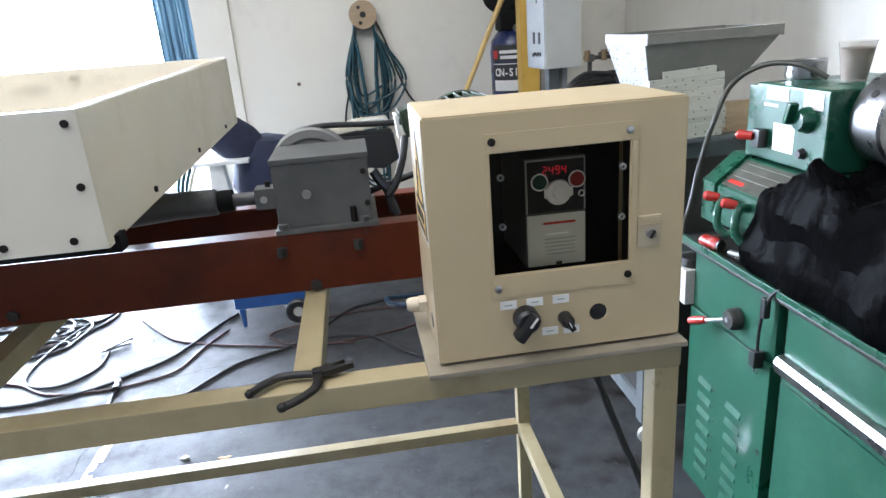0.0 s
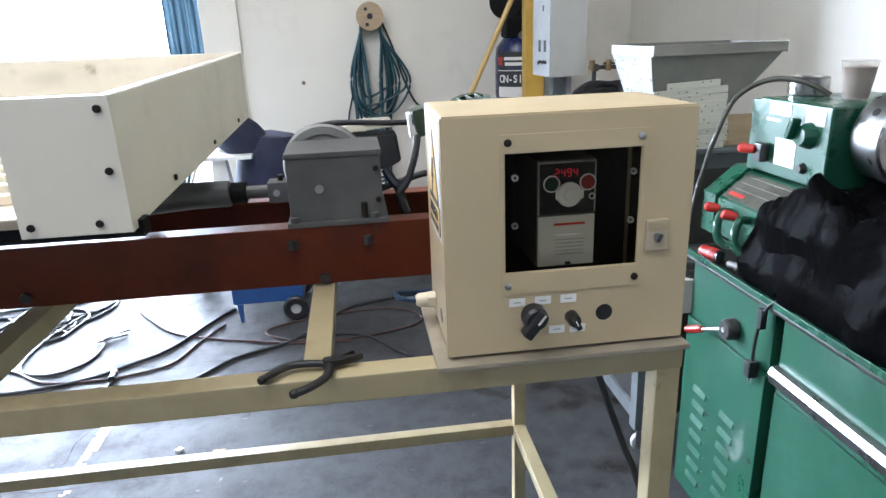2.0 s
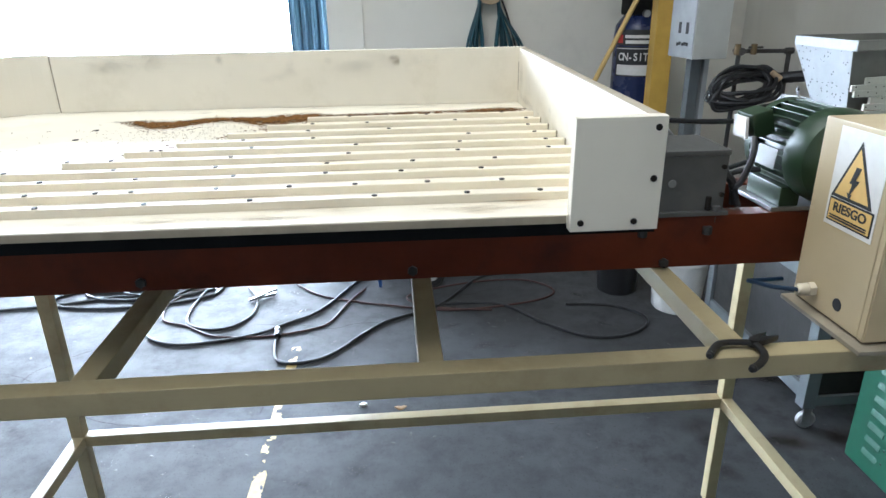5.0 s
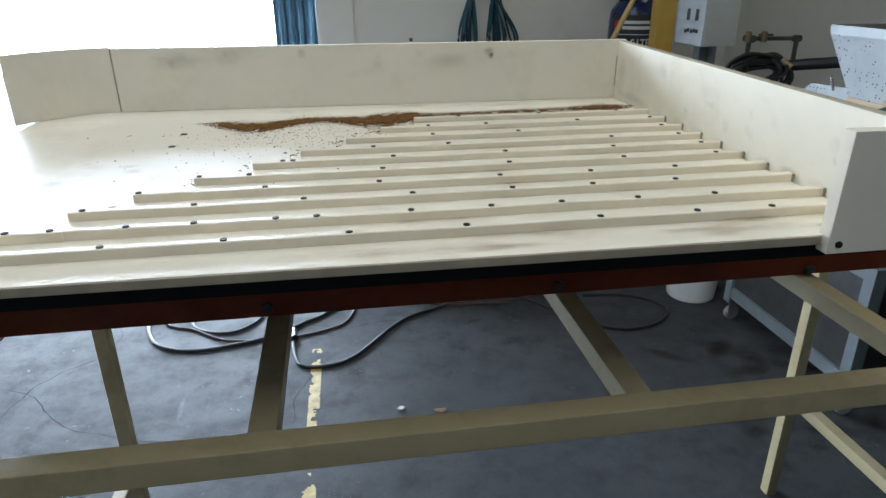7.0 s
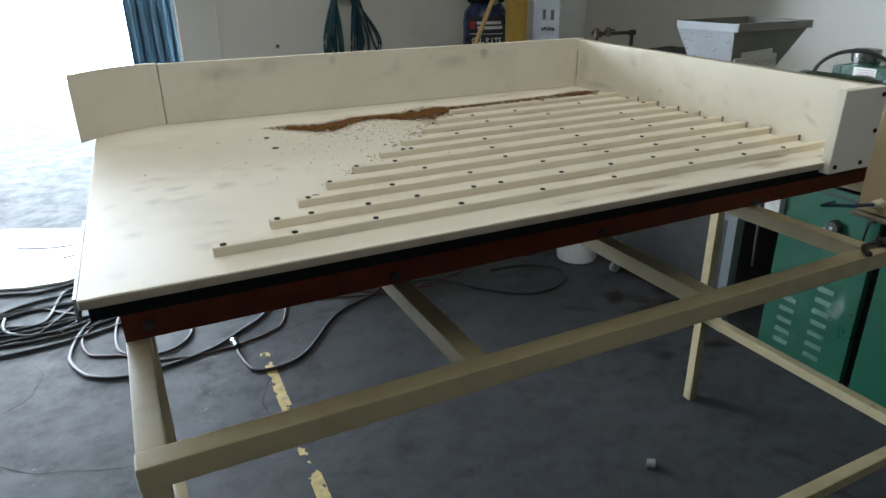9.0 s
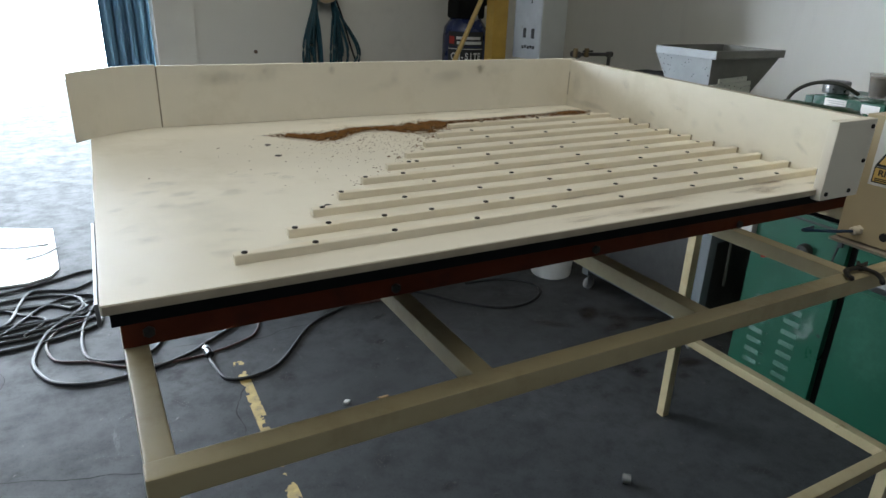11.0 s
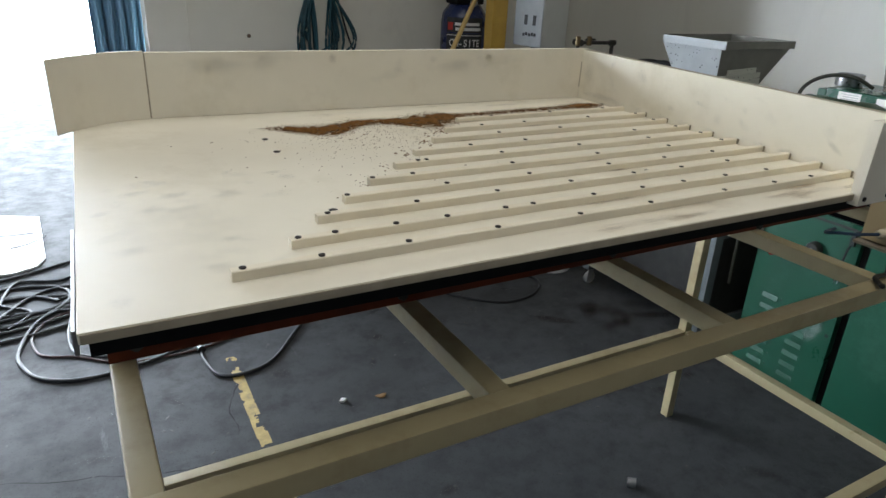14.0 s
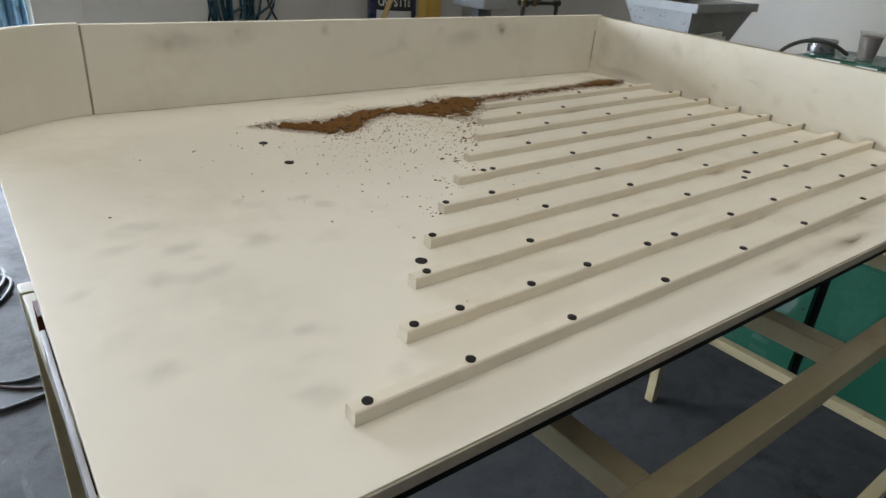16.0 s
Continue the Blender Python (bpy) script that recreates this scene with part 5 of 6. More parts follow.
for i in range(N + 1):
    for j in range(K + 1):
        u, v = i / N, j / K
        y = 0.28 + 1.26 * u
        x = 1.43 - 0.478 * v
        fall = 1 - max(0.0, (y - 1.40) / 0.14) * 0.35
        crest = 0.325 * (1 - abs(2 * v - 1) ** 8.0) * fall * (0.86 + 0.14 * math.sin(5 * u + 2 * v)) * min(1, (1 - u) / 0.03 + 0.2) * (1 + 0.30 * u * u)
        amp = 0.10 + crest * 3.4
        z = 0.850 + crest + amp * (0.16 * (0.35 - crumple(x, y, 0.5, 4.2, 1.3)) + 0.075 * (0.35 - crumple(x, y, 1.2, 9.5, 5.1)) + 0.022 * (0.35 - crumple(x, y, 0.2, 22, 8.7)))
        gv[i, j] = bm.verts.new((x + 0.04 * noise.noise((y * 7, z * 9, 9)), y + 0.04 * noise.noise((x * 9, z * 9, 5)), max(z, 0.8515)))
for i in range(N):
    for j in range(K):
        bm.faces.new((gv[i, j], gv[i + 1, j], gv[i + 1, j + 1], gv[i, j + 1]))
bmesh.ops.recalc_face_normals(bm, faces=bm.faces)
bag = solid("plastic_sheet", bm, M_BAG, "crumpled black plastic sheet draped over the lathe bed", "plastic sheet", base=(1.2, 0.85, 0.85), smooth=22)
th = bag.modifiers.new("thickness", "SOLIDIFY")
th.thickness = 0.0012
solid("spindle_can", spin([(0.0, 0.0), (0.050, 0.0), (0.052, 0.004), (0.052, 0.046), (0.049, 0.048), (0.046, 0.044), (0.046, 0.02), (0, 0.02)], (1.230, 1.690, 1.2985), (0, 0, 1), 32), M_CHROME, "low bright steel ring standing on the headstock", "ring", base=(1.230, 1.69, 1.2985))
M_CUP = bpy.data.materials.new("thin_clear_plastic")
M_CUP.use_nodes = True
q = M_CUP.node_tree.nodes["Principled BSDF"]
q.inputs["Base Color"].default_value, q.inputs["Roughness"].default_value = (0.85, 0.83, 0.8, 1), 0.2
q.inputs["Transmission Weight"].default_value, q.inputs["IOR"].default_value = 0.9, 1.05
cup = thing("plastic_cup", (1.248, 1.530, 1.2985), "clear plastic cup full of brown sand on the headstock", "cup")
part("cup_wall", spin([(0, 0.0), (0.0285, 0.0), (0.0415, 0.092), (0.0435, 0.094), (0.0435, 0.097), (0.0405, 0.096), (0.0275, 0.003), (0, 0.003)], (1.248, 1.530, 1.2985), (0, 0, 1), 32), M_CUP, cup)
part("sand_fill", spin([(0, 0.004), (0.027, 0.004), (0.0385, 0.080), (0.02, 0.083), (0, 0.085)], (1.248, 1.530, 1.2985), (0, 0, 1), 28), material("grey_brown_sand", (0.17, 0.13, 0.095), 0.9, var=0.25, scale=120, bump=0.4, bump_scale=500), cup)
solid("work_lamp_cable", sweep([(1.22, 1.585, 1.305), (1.17, 1.64, 1.340), (1.12, 1.72, 1.338), (1.065, 1.775, 1.285), (1.01, 1.765, 1.18), (0.985, 1.785, 1.05), (0.965, 1.79, 0.93), (0.95, 1.80, 0.852), (0.93, 1.81, 0.70), (0.95, 1.82, 0.4)], 0.0075, 8), material("olive_cable", (0.035, 0.035, 0.025), 0.5, var=0.2), "dark flexible cable arching off the headstock", "cable", base=(1.0, 1.78, 0.85))
can = thing("crushed_can", (0.985, 1.665, 0.835), "crushed red drink can on the chip tray", "can")
part("can_body", spin([(0, 0.0), (0.017, 0.0), (0.020, 0.008), (0.018, 0.025), (0.021, 0.046), (0.018, 0.064), (0, 0.066)], (0.965, 1.70, 0.856), (0.25, -0.97, 0.0), 20), material("printed_red_can", (0.30, 0.015, 0.01), 0.35, var=0.2, scale=30, stain=(0.5, 0.5, 0.48), stain_amount=0.9, stain_scale=35), can)
part("can_lid", cyl((0.9815, 1.636, 0.856), (0.9825, 1.632, 0.856), 0.0175, seg=20), M_CHROME, can)
for p0, p1, r, m in (((0.99, 1.60, 0.846), (1.06, 1.40, 0.842), 0.010, M_STEEL), ((0.985, 1.56, 0.842), (1.02, 1.50, 0.842), 0.007, M_DARKSTEEL), ((0.975, 1.16, 0.860), (0.985, 0.92, 0.858), 0.012, M_DARKSTEEL)):
    solid("round_bar", cyl(p0, p1, r, seg=16, bevel=0.001), m, "short steel bar on the oily chip tray", "steel bar", group="bars on the tray", base=p0)
junction = thing("junction_box", (0.965, 1.74, 0.68), "grimy white electrical box on the end of the lathe stand", "electrical box")
part("box_body", box(0.930, 1.030, 1.726, 1.80, 0.640, 0.752, 0.004), material("grimy_white_paint", (0.42, 0.41, 0.38), 0.5, var=0.2, scale=14, stain=(0.12, 0.1, 0.08), stain_amount=0.5, stain_scale=9), junction)
part("box_top", cyl((0.975, 1.765, 0.752), (0.975, 1.765, 0.780), 0.036, seg=20, bevel=0.003), M_GRIME_FILL, junction)
plug = thing("plug_lead", (0.94, 1.33, 0.83), "black cable with a plug hanging over the tray edge", "cable")
part("lead", sweep([(1.03, 1.24, 0.862), (0.975, 1.285, 0.866), (0.940, 1.322, 0.840), (0.932, 1.345, 0.78), (0.934, 1.358, 0.715), (0.937, 1.362, 0.665)], 0.0045, 8), M_CABLE, plug)
part("inline_switch", box(0.926, 0.944, 1.333, 1.352, 0.768, 0.822, 0.004), M_BLKPL, plug)
part("plug_body", box(0.922, 0.952, 1.350, 1.376, 0.622, 0.668, 0.005), M_BLKPL, plug)
for y in (1.357, 1.369):
    part("pin", box(0.934, 0.9385, y - 0.001, y + 0.001, 0.604, 0.623, 0), M_STEEL, plug)

# ---- hopper machine in the corner ----
SITE = Vector((-0.010, 0.018, -0.008))
M_GALV = material("dull_galvanised_sheet", (0.205, 0.198, 0.175), 0.45, metal=0.35, var=0.12, scale=7, bump=0.04, bump_scale=60, stain=(0.16, 0.15, 0.13), stain_amount=0.45, stain_scale=4)
M_PALE = material("pale_splashed_sheet", (0.34, 0.355, 0.36), 0.5, var=0.10, scale=10)
M_WOOD = material("pale_plywood", (0.42, 0.31, 0.19), 0.6, var=0.14, scale=9, stretch=(1, 1, 8), bump=0.08, bump_scale=60)
M_GREYBLUE = material("grey_blue_machine_paint", (0.115, 0.13, 0.135), 0.45, var=0.12, scale=10, stain=(0.07, 0.07, 0.07), stain_amount=0.4, stain_scale=7)


def quad_sheet(pts, t=0.002, bm=None):
    """A flat sheet with a small thickness through four corners."""
    p = [Vector(q) for q in pts]
    n = (p[1] - p[0]).cross(p[3] - p[0]).normalized() * t
    b = bmesh.new()
    lo, hi = [b.verts.new(q) for q in p], [b.verts.new(q + n) for q in p]
    b.faces.new(lo[::-1])
    b.faces.new(hi)
    for i in range(4):
        b.faces.new((lo[i], lo[(i + 1) % 4], hi[(i + 1) % 4], hi[i]))
    bmesh.ops.recalc_face_normals(b, faces=b.faces)
    return join(bm, b)


HT, HL = 1.409, 1.375
TA, TB_, TC, TD = (0.963, 2.135), (1.436, 2.135), (1.436, 2.475), (0.963, 2.475)
BA, BB, BC, BD = (1.005, 2.165), (1.235, 2.160), (1.235, 2.36), (1.005, 2.36)
hop = thing("hopper_machine", (1.13, 2.3, 0), "grey sheet-metal feed hopper on a grey-blue steel stand", "hopper")
HB = 1.150
part("front_sheet", quad_sheet([(*TA, HL), (*TB_, HL), (*BB, HB), (*BA, HB)]), M_GALV, hop)
part("back_sheet", quad_sheet([(*TD, HL), (*TC, HL), (*BC, HB), (*BD, HB)]), M_GALV, hop)
side_sheet = part("side_sheet", quad_sheet([(*TA, HL), (*TD, HL), (*BD, HB), (*BA, HB)]), M_PALE, hop, "pale side sheet with dark specks")
part("side_sheet", quad_sheet([(*TB_, HL), (*TC, HL), (*BC, HB), (*BB, HB)]), M_GALV, hop)
part("front_rim", box(TA[0] - 0.001, TB_[0] + 0.001, TA[1] - 0.022, TA[1] + 0.0015, HL, HT, 0.0015), M_GALV, hop)
part("back_rim", box(TA[0] - 0.001, TB_[0] + 0.001, TC[1] - 0.0015, TC[1] + 0.004, HL, HT, 0.0015), M_GALV, hop)
part("side_rim", box(TA[0] - 0.004, TA[0] + 0.0005, TA[1] - 0.020, TD[1] + 0.003, HL - 0.002, HT - 0.001, 0.0012), M_PALE, hop)
part("side_rim", box(TB_[0] - 0.0005, TB_[0] + 0.003, TA[1] - 0.020, TD[1] + 0.003, HL - 0.002, HT - 0.001, 0.0012), M_GALV, hop)
rnd = random.Random(5)
dots = bmesh.new()
for i in range(70):
    u, v = rnd.random(), rnd.random() ** 1.4
    a = Vector((*TA, HL)).lerp(Vector((*TD, HL)), u)
    b = Vector((*BA, HB)).lerp(Vector((*BD, HB)), u)
    p = a.lerp(b, v)
    r = rnd.uniform(0.0012, 0.0034)
    cyl(p + Vector((-0.0032, 0, 0)), p + Vector((-0.0018, 0, 0)), r, seg=6, bm=dots)
tagged(part("specks", dots, M_INK, side_sheet), kind="stuff")
plate = part("side_plate", prism([(2.30, 1.062), (2.66, 1.062), (2.695, 1.085), (2.60, 1.165), (2.30, 1.182)], "x", 1.018, 1.021, 0.0008), M_PALE, hop, "pale punched steel plate below the hopper")
rnd = random.Random(14)
for i in range(16):
    y, z = (2.62 - 0.021 * i, 1.150 + 0.0008 * i) if i < 6 else (2.655 - 0.012 * (i - 6) + rnd.uniform(-0.02, 0.02), 1.085 + 0.006 * (i - 6) + rnd.uniform(-0.006, 0.006))
    part("punched_hole", cyl((1.0174, y, z), (1.019, y, z), rnd.uniform(0.0025, 0.0042), seg=8), M_INK, plate)
part("prop", cyl((0.995, 2.44, 1.160), (0.985, 2.45, 1.215), 0.006, seg=10), M_CHROME, hop, "short bright rod under the hopper")
part("throat", box(1.000, 1.220, 2.155, 2.365, 1.060, 1.149, 0.004), M_WOOD, hop, "pale plywood throat box")
part("throat_board", box(0.985, 1.46, 2.150, 2.172, 1.045, 1.165, 0.003), M_WOOD, hop, "pale plywood board")
part("machine_body", box(0.965, 1.48, 2.145, 2.58, 0.62, 1.0445, 0.006), M_GREYBLUE, hop)
part("ledge", box(0.930, 1.49, 2.085, 2.59, 1.0448, 1.060, 0.002), M_GREYBLUE, hop)
part("dark_panel", box(0.985, 1.46, 2.1385, 2.1445, 0.70, 0.98, 0.002), M_GRIME_FILL, hop)
for x in (0.870, 1.46):
    for y in (1.885, 2.665):
        part("stand_leg", box(x, x + 0.05, y, y + 0.05, 0.103, 0.62, 0.003), M_GREYBLUE, hop)
        part("caster_wheel", spin([(0, -0.013), (0.030, -0.013), (0.036, -0.008), (0.036, 0.008), (0.030, 0.013), (0, 0.013)], (x + 0.035, y + 0.022, 0.0445), (0, 1, 0), 22), M_GREYPL, hop)
        part("caster_fork", box(x + 0.008, x + 0.042, y + 0.002, y + 0.007, 0.038, 0.1025, 0.001), M_STEEL, hop)
for y in (1.89, 2.67):
    part("stand_rail", box(0.920, 1.46, y, y + 0.04, 0.11, 0.15, 0.002), M_GREYBLUE, hop)
    part("stand_rail", box(0.920, 1.46, y, y + 0.04, 0.575, 0.619, 0.002), M_GREYBLUE, hop)
for x in (0.872, 1.465):
    part("stand_rail", box(x, x + 0.04, 1.936, 2.664, 0.135, 0.190, 0.002), M_GREYBLUE, hop)
    part("stand_rail", box(x, x + 0.04, 1.936, 2.664, 0.575, 0.619, 0.002), M_GREYBLUE, hop)
# dark panels added to fill the black void under the stand top
part("stand_panel", box(0.921, 1.459, 1.902, 1.906, 0.152, 0.574, 0.001), M_GRIME_FILL, hop, "added dark panel filling the black void in the stand")
part("stand_panel", box(0.883, 0.887, 1.938, 2.662, 0.192, 0.573, 0.001), M_GRIME_FILL, hop, "added dark panel filling the black void in the stand")
part("stand_top", box(0.870, 1.51, 1.885, 2.715, 0.6195, 0.632, 0.002), M_GREYBLUE, hop)

# stack of punched pale metal strips leaning in front of the hopper
M_STRIP = material("pale_perforated_steel", (0.50, 0.49, 0.42), 0.5, metal=0.0, var=0.08, scale=12, island=0.12)
rnd = random.Random(8)
for i in range(10):
    z = 1.062 + i * 0.0228
    x0 = 1.045 + (0.0 if i < 3 else -0.01 * (i % 3)) - (0.05 if 6 < i < 9 else 0) + (-0.02 if i == 9 else 0)
    x1 = 1.235 + 0.012 * rnd.random() - (0.030 if i == 9 else 0) - 0.012 * (i < 1)
    st = thing("metal_strip", ((x0 + x1) / 2, 2.10 + 0.004 * i, z), "pale punched metal strip in a leaning stack", "metal strip", "stack of punched strips")
    tilt = Matrix.Translation((0, 2.095 + 0.0035 * i, z)) @ Matrix.Rotation(rnd.uniform(-0.05, -0.02), 4, "Y")
    b = box(x0 - 1.14, x1 - 1.14, -0.0015, 0.0085, 0, 0.0222, 0.001)
    bmesh.ops.transform(b, matrix=Matrix.Translation((1.14, 0, 0)) @ tilt, verts=b.verts)
    s = part("strip", b, M_STRIP, st)
    for kx in range(6):
        if rnd.random() < 0.62:
            px = x0 - 1.14 + 0.012 + kx * 0.036 + rnd.uniform(-0.006, 0.006)
            pz = rnd.choice((0.006, 0.012, 0.017))
            hb = cyl((px, -0.0022, pz), (px, -0.0012, pz), 0.0024, seg=8)
            bmesh.ops.transform(hb, matrix=Matrix.Translation((1.14, 0, 0)) @ tilt, verts=hb.verts)
            part("punched_hole", hb, M_INK, s)

# ---- along the back wall ----
SITE = Vector((-0.040, 0.010, -0.012))
M_TANK = material("navy_tank_enamel", (0.012, 0.022, 0.085), 0.28, var=0.1, scale=9, bump=0.02)
TK = Vector((1.19, 4.70, 0.012))
tank = thing("air_compressor", TK, "navy blue upright compressor tank with a white and navy label", "air compressor")
part("tank", spin([(0, 0.10), (0.10, 0.105), (0.16, 0.15), (0.175, 0.22), (0.175, 1.28), (0.165, 1.35), (0.12, 1.41), (0.05, 1.43), (0, 1.432)], TK, (0, 0, 1), 44), M_TANK, tank)
for i in range(3):
    a = 2 * math.pi * i / 3 + 0.4
    part("foot", box(TK.x + 0.13 * math.cos(a) - 0.025, TK.x + 0.13 * math.cos(a) + 0.025, TK.y + 0.13 * math.sin(a) - 0.025, TK.y + 0.13 * math.sin(a) + 0.025, 0, 0.16, 0.004), M_TANK, tank)
part("pump_head", box(TK.x - 0.12, TK.x + 0.12, TK.y - 0.09, TK.y + 0.09, 1.425, 1.56, 0.02), M_BLACK, tank)
part("motor", cyl((TK.x - 0.02, TK.y - 0.02, 1.60), (TK.x + 0.2, TK.y + 0.05, 1.60), 0.085, seg=24, bevel=0.015), M_BLACK, tank)
part("belt_wheel", spin([(0, -0.02), (0.11, -0.02), (0.115, 0), (0.11, 0.02), (0, 0.02)], (TK.x - 0.11, TK.y - 0.05, 1.66), (-0.3, -1, 0), 28), M_BLACK, tank)
part("gauge", cyl((TK.x - 0.03, TK.y - 0.165, 1.44), (TK.x - 0.03, TK.y - 0.20, 1.44), 0.024, seg=20, bevel=0.002), M_CHROME, tank)


def curved_label(z0, z1, a0, a1, grow, m, name, parent, lab=""):
    r = 0.175 + grow
    b = bmesh.new()
    n = 14
    lo = [b.verts.new((TK.x + r * math.cos(a), TK.y + r * math.sin(a), z0)) for a in (radians(a0 + (a1 - a0) * i / n) for i in range(n + 1))]
    hi = [b.verts.new((v.co.x, v.co.y, z1)) for v in lo]
    for i in range(n):
        b.faces.new((lo[i], lo[i + 1], hi[i + 1], hi[i]))
    bmesh.ops.recalc_face_normals(b, faces=b.faces)
    return part(name, b, m, parent, lab)


lab = curved_label(1.020, 1.335, 195, 292, 0.0012, M_INK, "tank_label", tank, "black label with white bars")
curved_label(1.030, 1.100, 200, 288, 0.0024, M_PAPER, "label_field", lab)
curved_label(1.207, 1.212, 196, 290, 0.0024, M_PAPER, "label_rule", lab)
curved_label(1.222, 1.228, 196, 290, 0.0024, M_TANK, "label_rule", lab)
curved_label(1.245, 1.300, 198, 213, 0.0024, M_REDPL, "emblem", lab)
for z0, z1, a0, a1 in ((1.276, 1.303, 218, 282), (1.240, 1.268, 220, 286)):
    curved_label(z0 + 0.003, z1 - 0.003, a0, a1, 0.0024, M_PAPER, "name_bar", lab)
for i, ch_ in enumerate("ON-SITE"):
    a = radians(212 + 11.2 * i)
    m = Matrix.Translation((TK.x + 0.1785 * math.cos(a), TK.y + 0.1785 * math.sin(a), 1.152)) @ Matrix.Rotation(a + math.pi / 2, 4, "Z") @ Matrix.Rotation(math.pi / 2, 4, "X")
    lettering("letter", ch_, 0.072, m, M_PAPER, lab, width=0.80)

SITE = Vector((-0.052, 0.020, 0))
M_YPAINT = material("yellow_ochre_paint", (0.56, 0.35, 0.06), 0.5, var=0.1, scale=8, stain=(0.36, 0.22, 0.06), stain_amount=0.4, stain_scale=5)
M_POLE = material("yellowed_wood_pole", (0.58, 0.40, 0.14), 0.55, var=0.1, scale=10, stretch=(6, 6, 1))
solid("yellow_post", box(1.095, 1.215, 4.12, 4.22, 0, 2.3, 0.006), M_YPAINT, "yellow painted square post in front of the compressor", "post", base=(1.12, 4.07, 0))
solid("wooden_pole", cyl((0.215, 4.085, 0.010), (1.10, 4.070, 1.86), 0.016, seg=12, bevel=0.002), M_POLE, "yellowed wooden pole leaning on the yellow post", "pole", base=(0.215, 4.085, 0.010))

SITE = Vector((-0.042, 0.025, 0))
M_CABGREY = material("light_grey_cabinet_paint", (0.47, 0.475, 0.44), 0.42, var=0.04, scale=6, stain=(0.36, 0.36, 0.34), stain_amount=0.3, stain_scale=4)
pc = thing("distribution_cabinet", (1.14, 3.63, 0), "light grey distribution cabinet with two sockets on a steel post", "electrical cabinet")
turn = Matrix.Translation((1.07, 3.525, 0)) @ Matrix.Rotation(radians(5), 4, "Z")


def turned(b):
    bmesh.ops.transform(b, matrix=turn, verts=b.verts)
    return b


part("cabinet_body", turned(box(0.0, 0.205, 0.0, 0.27, 1.213, 1.73, 0.005)), M_CABGREY, pc)
part("cabinet_door", turned(box(-0.006, -0.0005, 0.004, 0.266, 1.217, 1.726, 0.002)), M_PALE, pc)
for y in (0.075, 0.155):
    sk = part("socket", turned(box(-0.0085, -0.0058, y - 0.014, y + 0.014, 1.345, 1.405, 0.001)), M_INK, pc, "black socket outlet")
for y, z in ((0.06, 1.29), (0.085, 1.292), (0.11, 1.288), (0.14, 1.292), (0.165, 1.286)):
    part("switch", turned(box(-0.012, -0.0058, y - 0.007, y + 0.007, z - 0.009, z + 0.009, 0.001)), M_INK, pc)
part("label", turned(box(-0.0075, -0.0058, 0.180, 0.200, 1.39, 1.42, 0.0005)), M_GREYPL, pc)
part("latch", turned(box(-0.010, -0.0058, 0.10, 0.107, 1.555, 1.585, 0.001)), M_INK, pc)
part("post", turned(box(0.055, 0.115, 0.10, 0.16, 0.008, 1.2125, 0.003)), M_GREYBLUE, pc)
part("post_channel", turned(box(0.135, 0.165, 0.10, 0.16, 0.008, 1.2125, 0.003)), M_PALE, pc)
part("foot_plate", turned(box(0.0, 0.21, 0.04, 0.22, 0, 0.008, 0.001)), M_GREYBLUE, pc)

# coil of black cable hung on a pipe stand
ps = thing("pipe_stand", (1.36, 3.42, 0), "dark pipe stand with a valve and a tap", "pipe stand")
M_PIPE = material("dark_iron_pipe", (0.07, 0.065, 0.06), 0.45, metal=0.6, var=0.25, scale=20)
part("top_pipe", cyl((1.245, 3.42, 1.262), (1.56, 3.42, 1.258), 0.011, seg=14), M_PIPE, ps)
part("leg", cyl((1.555, 3.42, 1.262), (1.555, 3.42, 0.0), 0.012, seg=14), M_PIPE, ps)
part("leg", cyl((1.275, 3.42, 1.262), (1.275, 3.42, 0.0), 0.012, seg=14), M_PIPE, ps)
part("valve", cyl((1.275, 3.385, 1.262), (1.275, 3.455, 1.262), 0.020, seg=14, bevel=0.003), M_PIPE, ps)
part("valve_handle", box(1.315, 1.395, 3.395, 3.405, 1.275, 1.287, 0.002), M_PIPE, ps)
part("elbow", spin([(0, -0.02), (0.018, -0.02), (0.018, 0.02), (0, 0.02)], (1.555, 3.42, 1.258), (1, 0, 0), 14), M_PIPE, ps)
rnd = random.Random(3)
coil = thing("cable_coil", (1.235, 3.34, 1.08), "thick coil of black cable hanging on the pipe stand", "cable")
for i in range(14):
    cx, cz, rx, rz = 1.275 + rnd.uniform(-0.02, 0.02), 1.118 - 0.005 * i, 0.170 + rnd.uniform(-0.035, 0.02), 0.070 + rnd.uniform(-0.022, 0.012)
    y = 3.30 + 0.012 * (i % 6)
    tilt = 0.16 + rnd.uniform(-0.08, 0.08)
    part("loop", sweep([(cx + rx * math.cos(a), y + 0.03 * math.sin(2 * a + i) + 0.04 * math.sin(a), cz + rz * math.sin(a) + tilt * rx * math.cos(a) + 0.010 * math.sin(3 * a + i)) for a in (2 * math.pi * k / 10 for k in range(10))], 0.0095, 7, 6, True), M_CABLE, coil)
for x in (1.255, 1.345):
    part("brass_fitting", cyl((x, 3.40, 1.245), (x, 3.40, 1.300), 0.016, seg=12, bevel=0.003), material("dull_brass", (0.20, 0.14, 0.07), 0.45, metal=0.6, var=0.2, scale=30), ps)
solid("rubber_hose", sweep([(1.44, 3.36, 1.12), (1.50, 3.30, 1.135), (1.57, 3.22, 1.15), (1.65, 3.12, 1.16), (1.70, 3.0, 1.10), (1.70, 2.95, 0.6), (1.68, 2.95, 0.03)], 0.030, 10), M_CABLE, "thick black rubber hose beside the cable coil", "hose", base=(1.5, 3.3, 1.1))
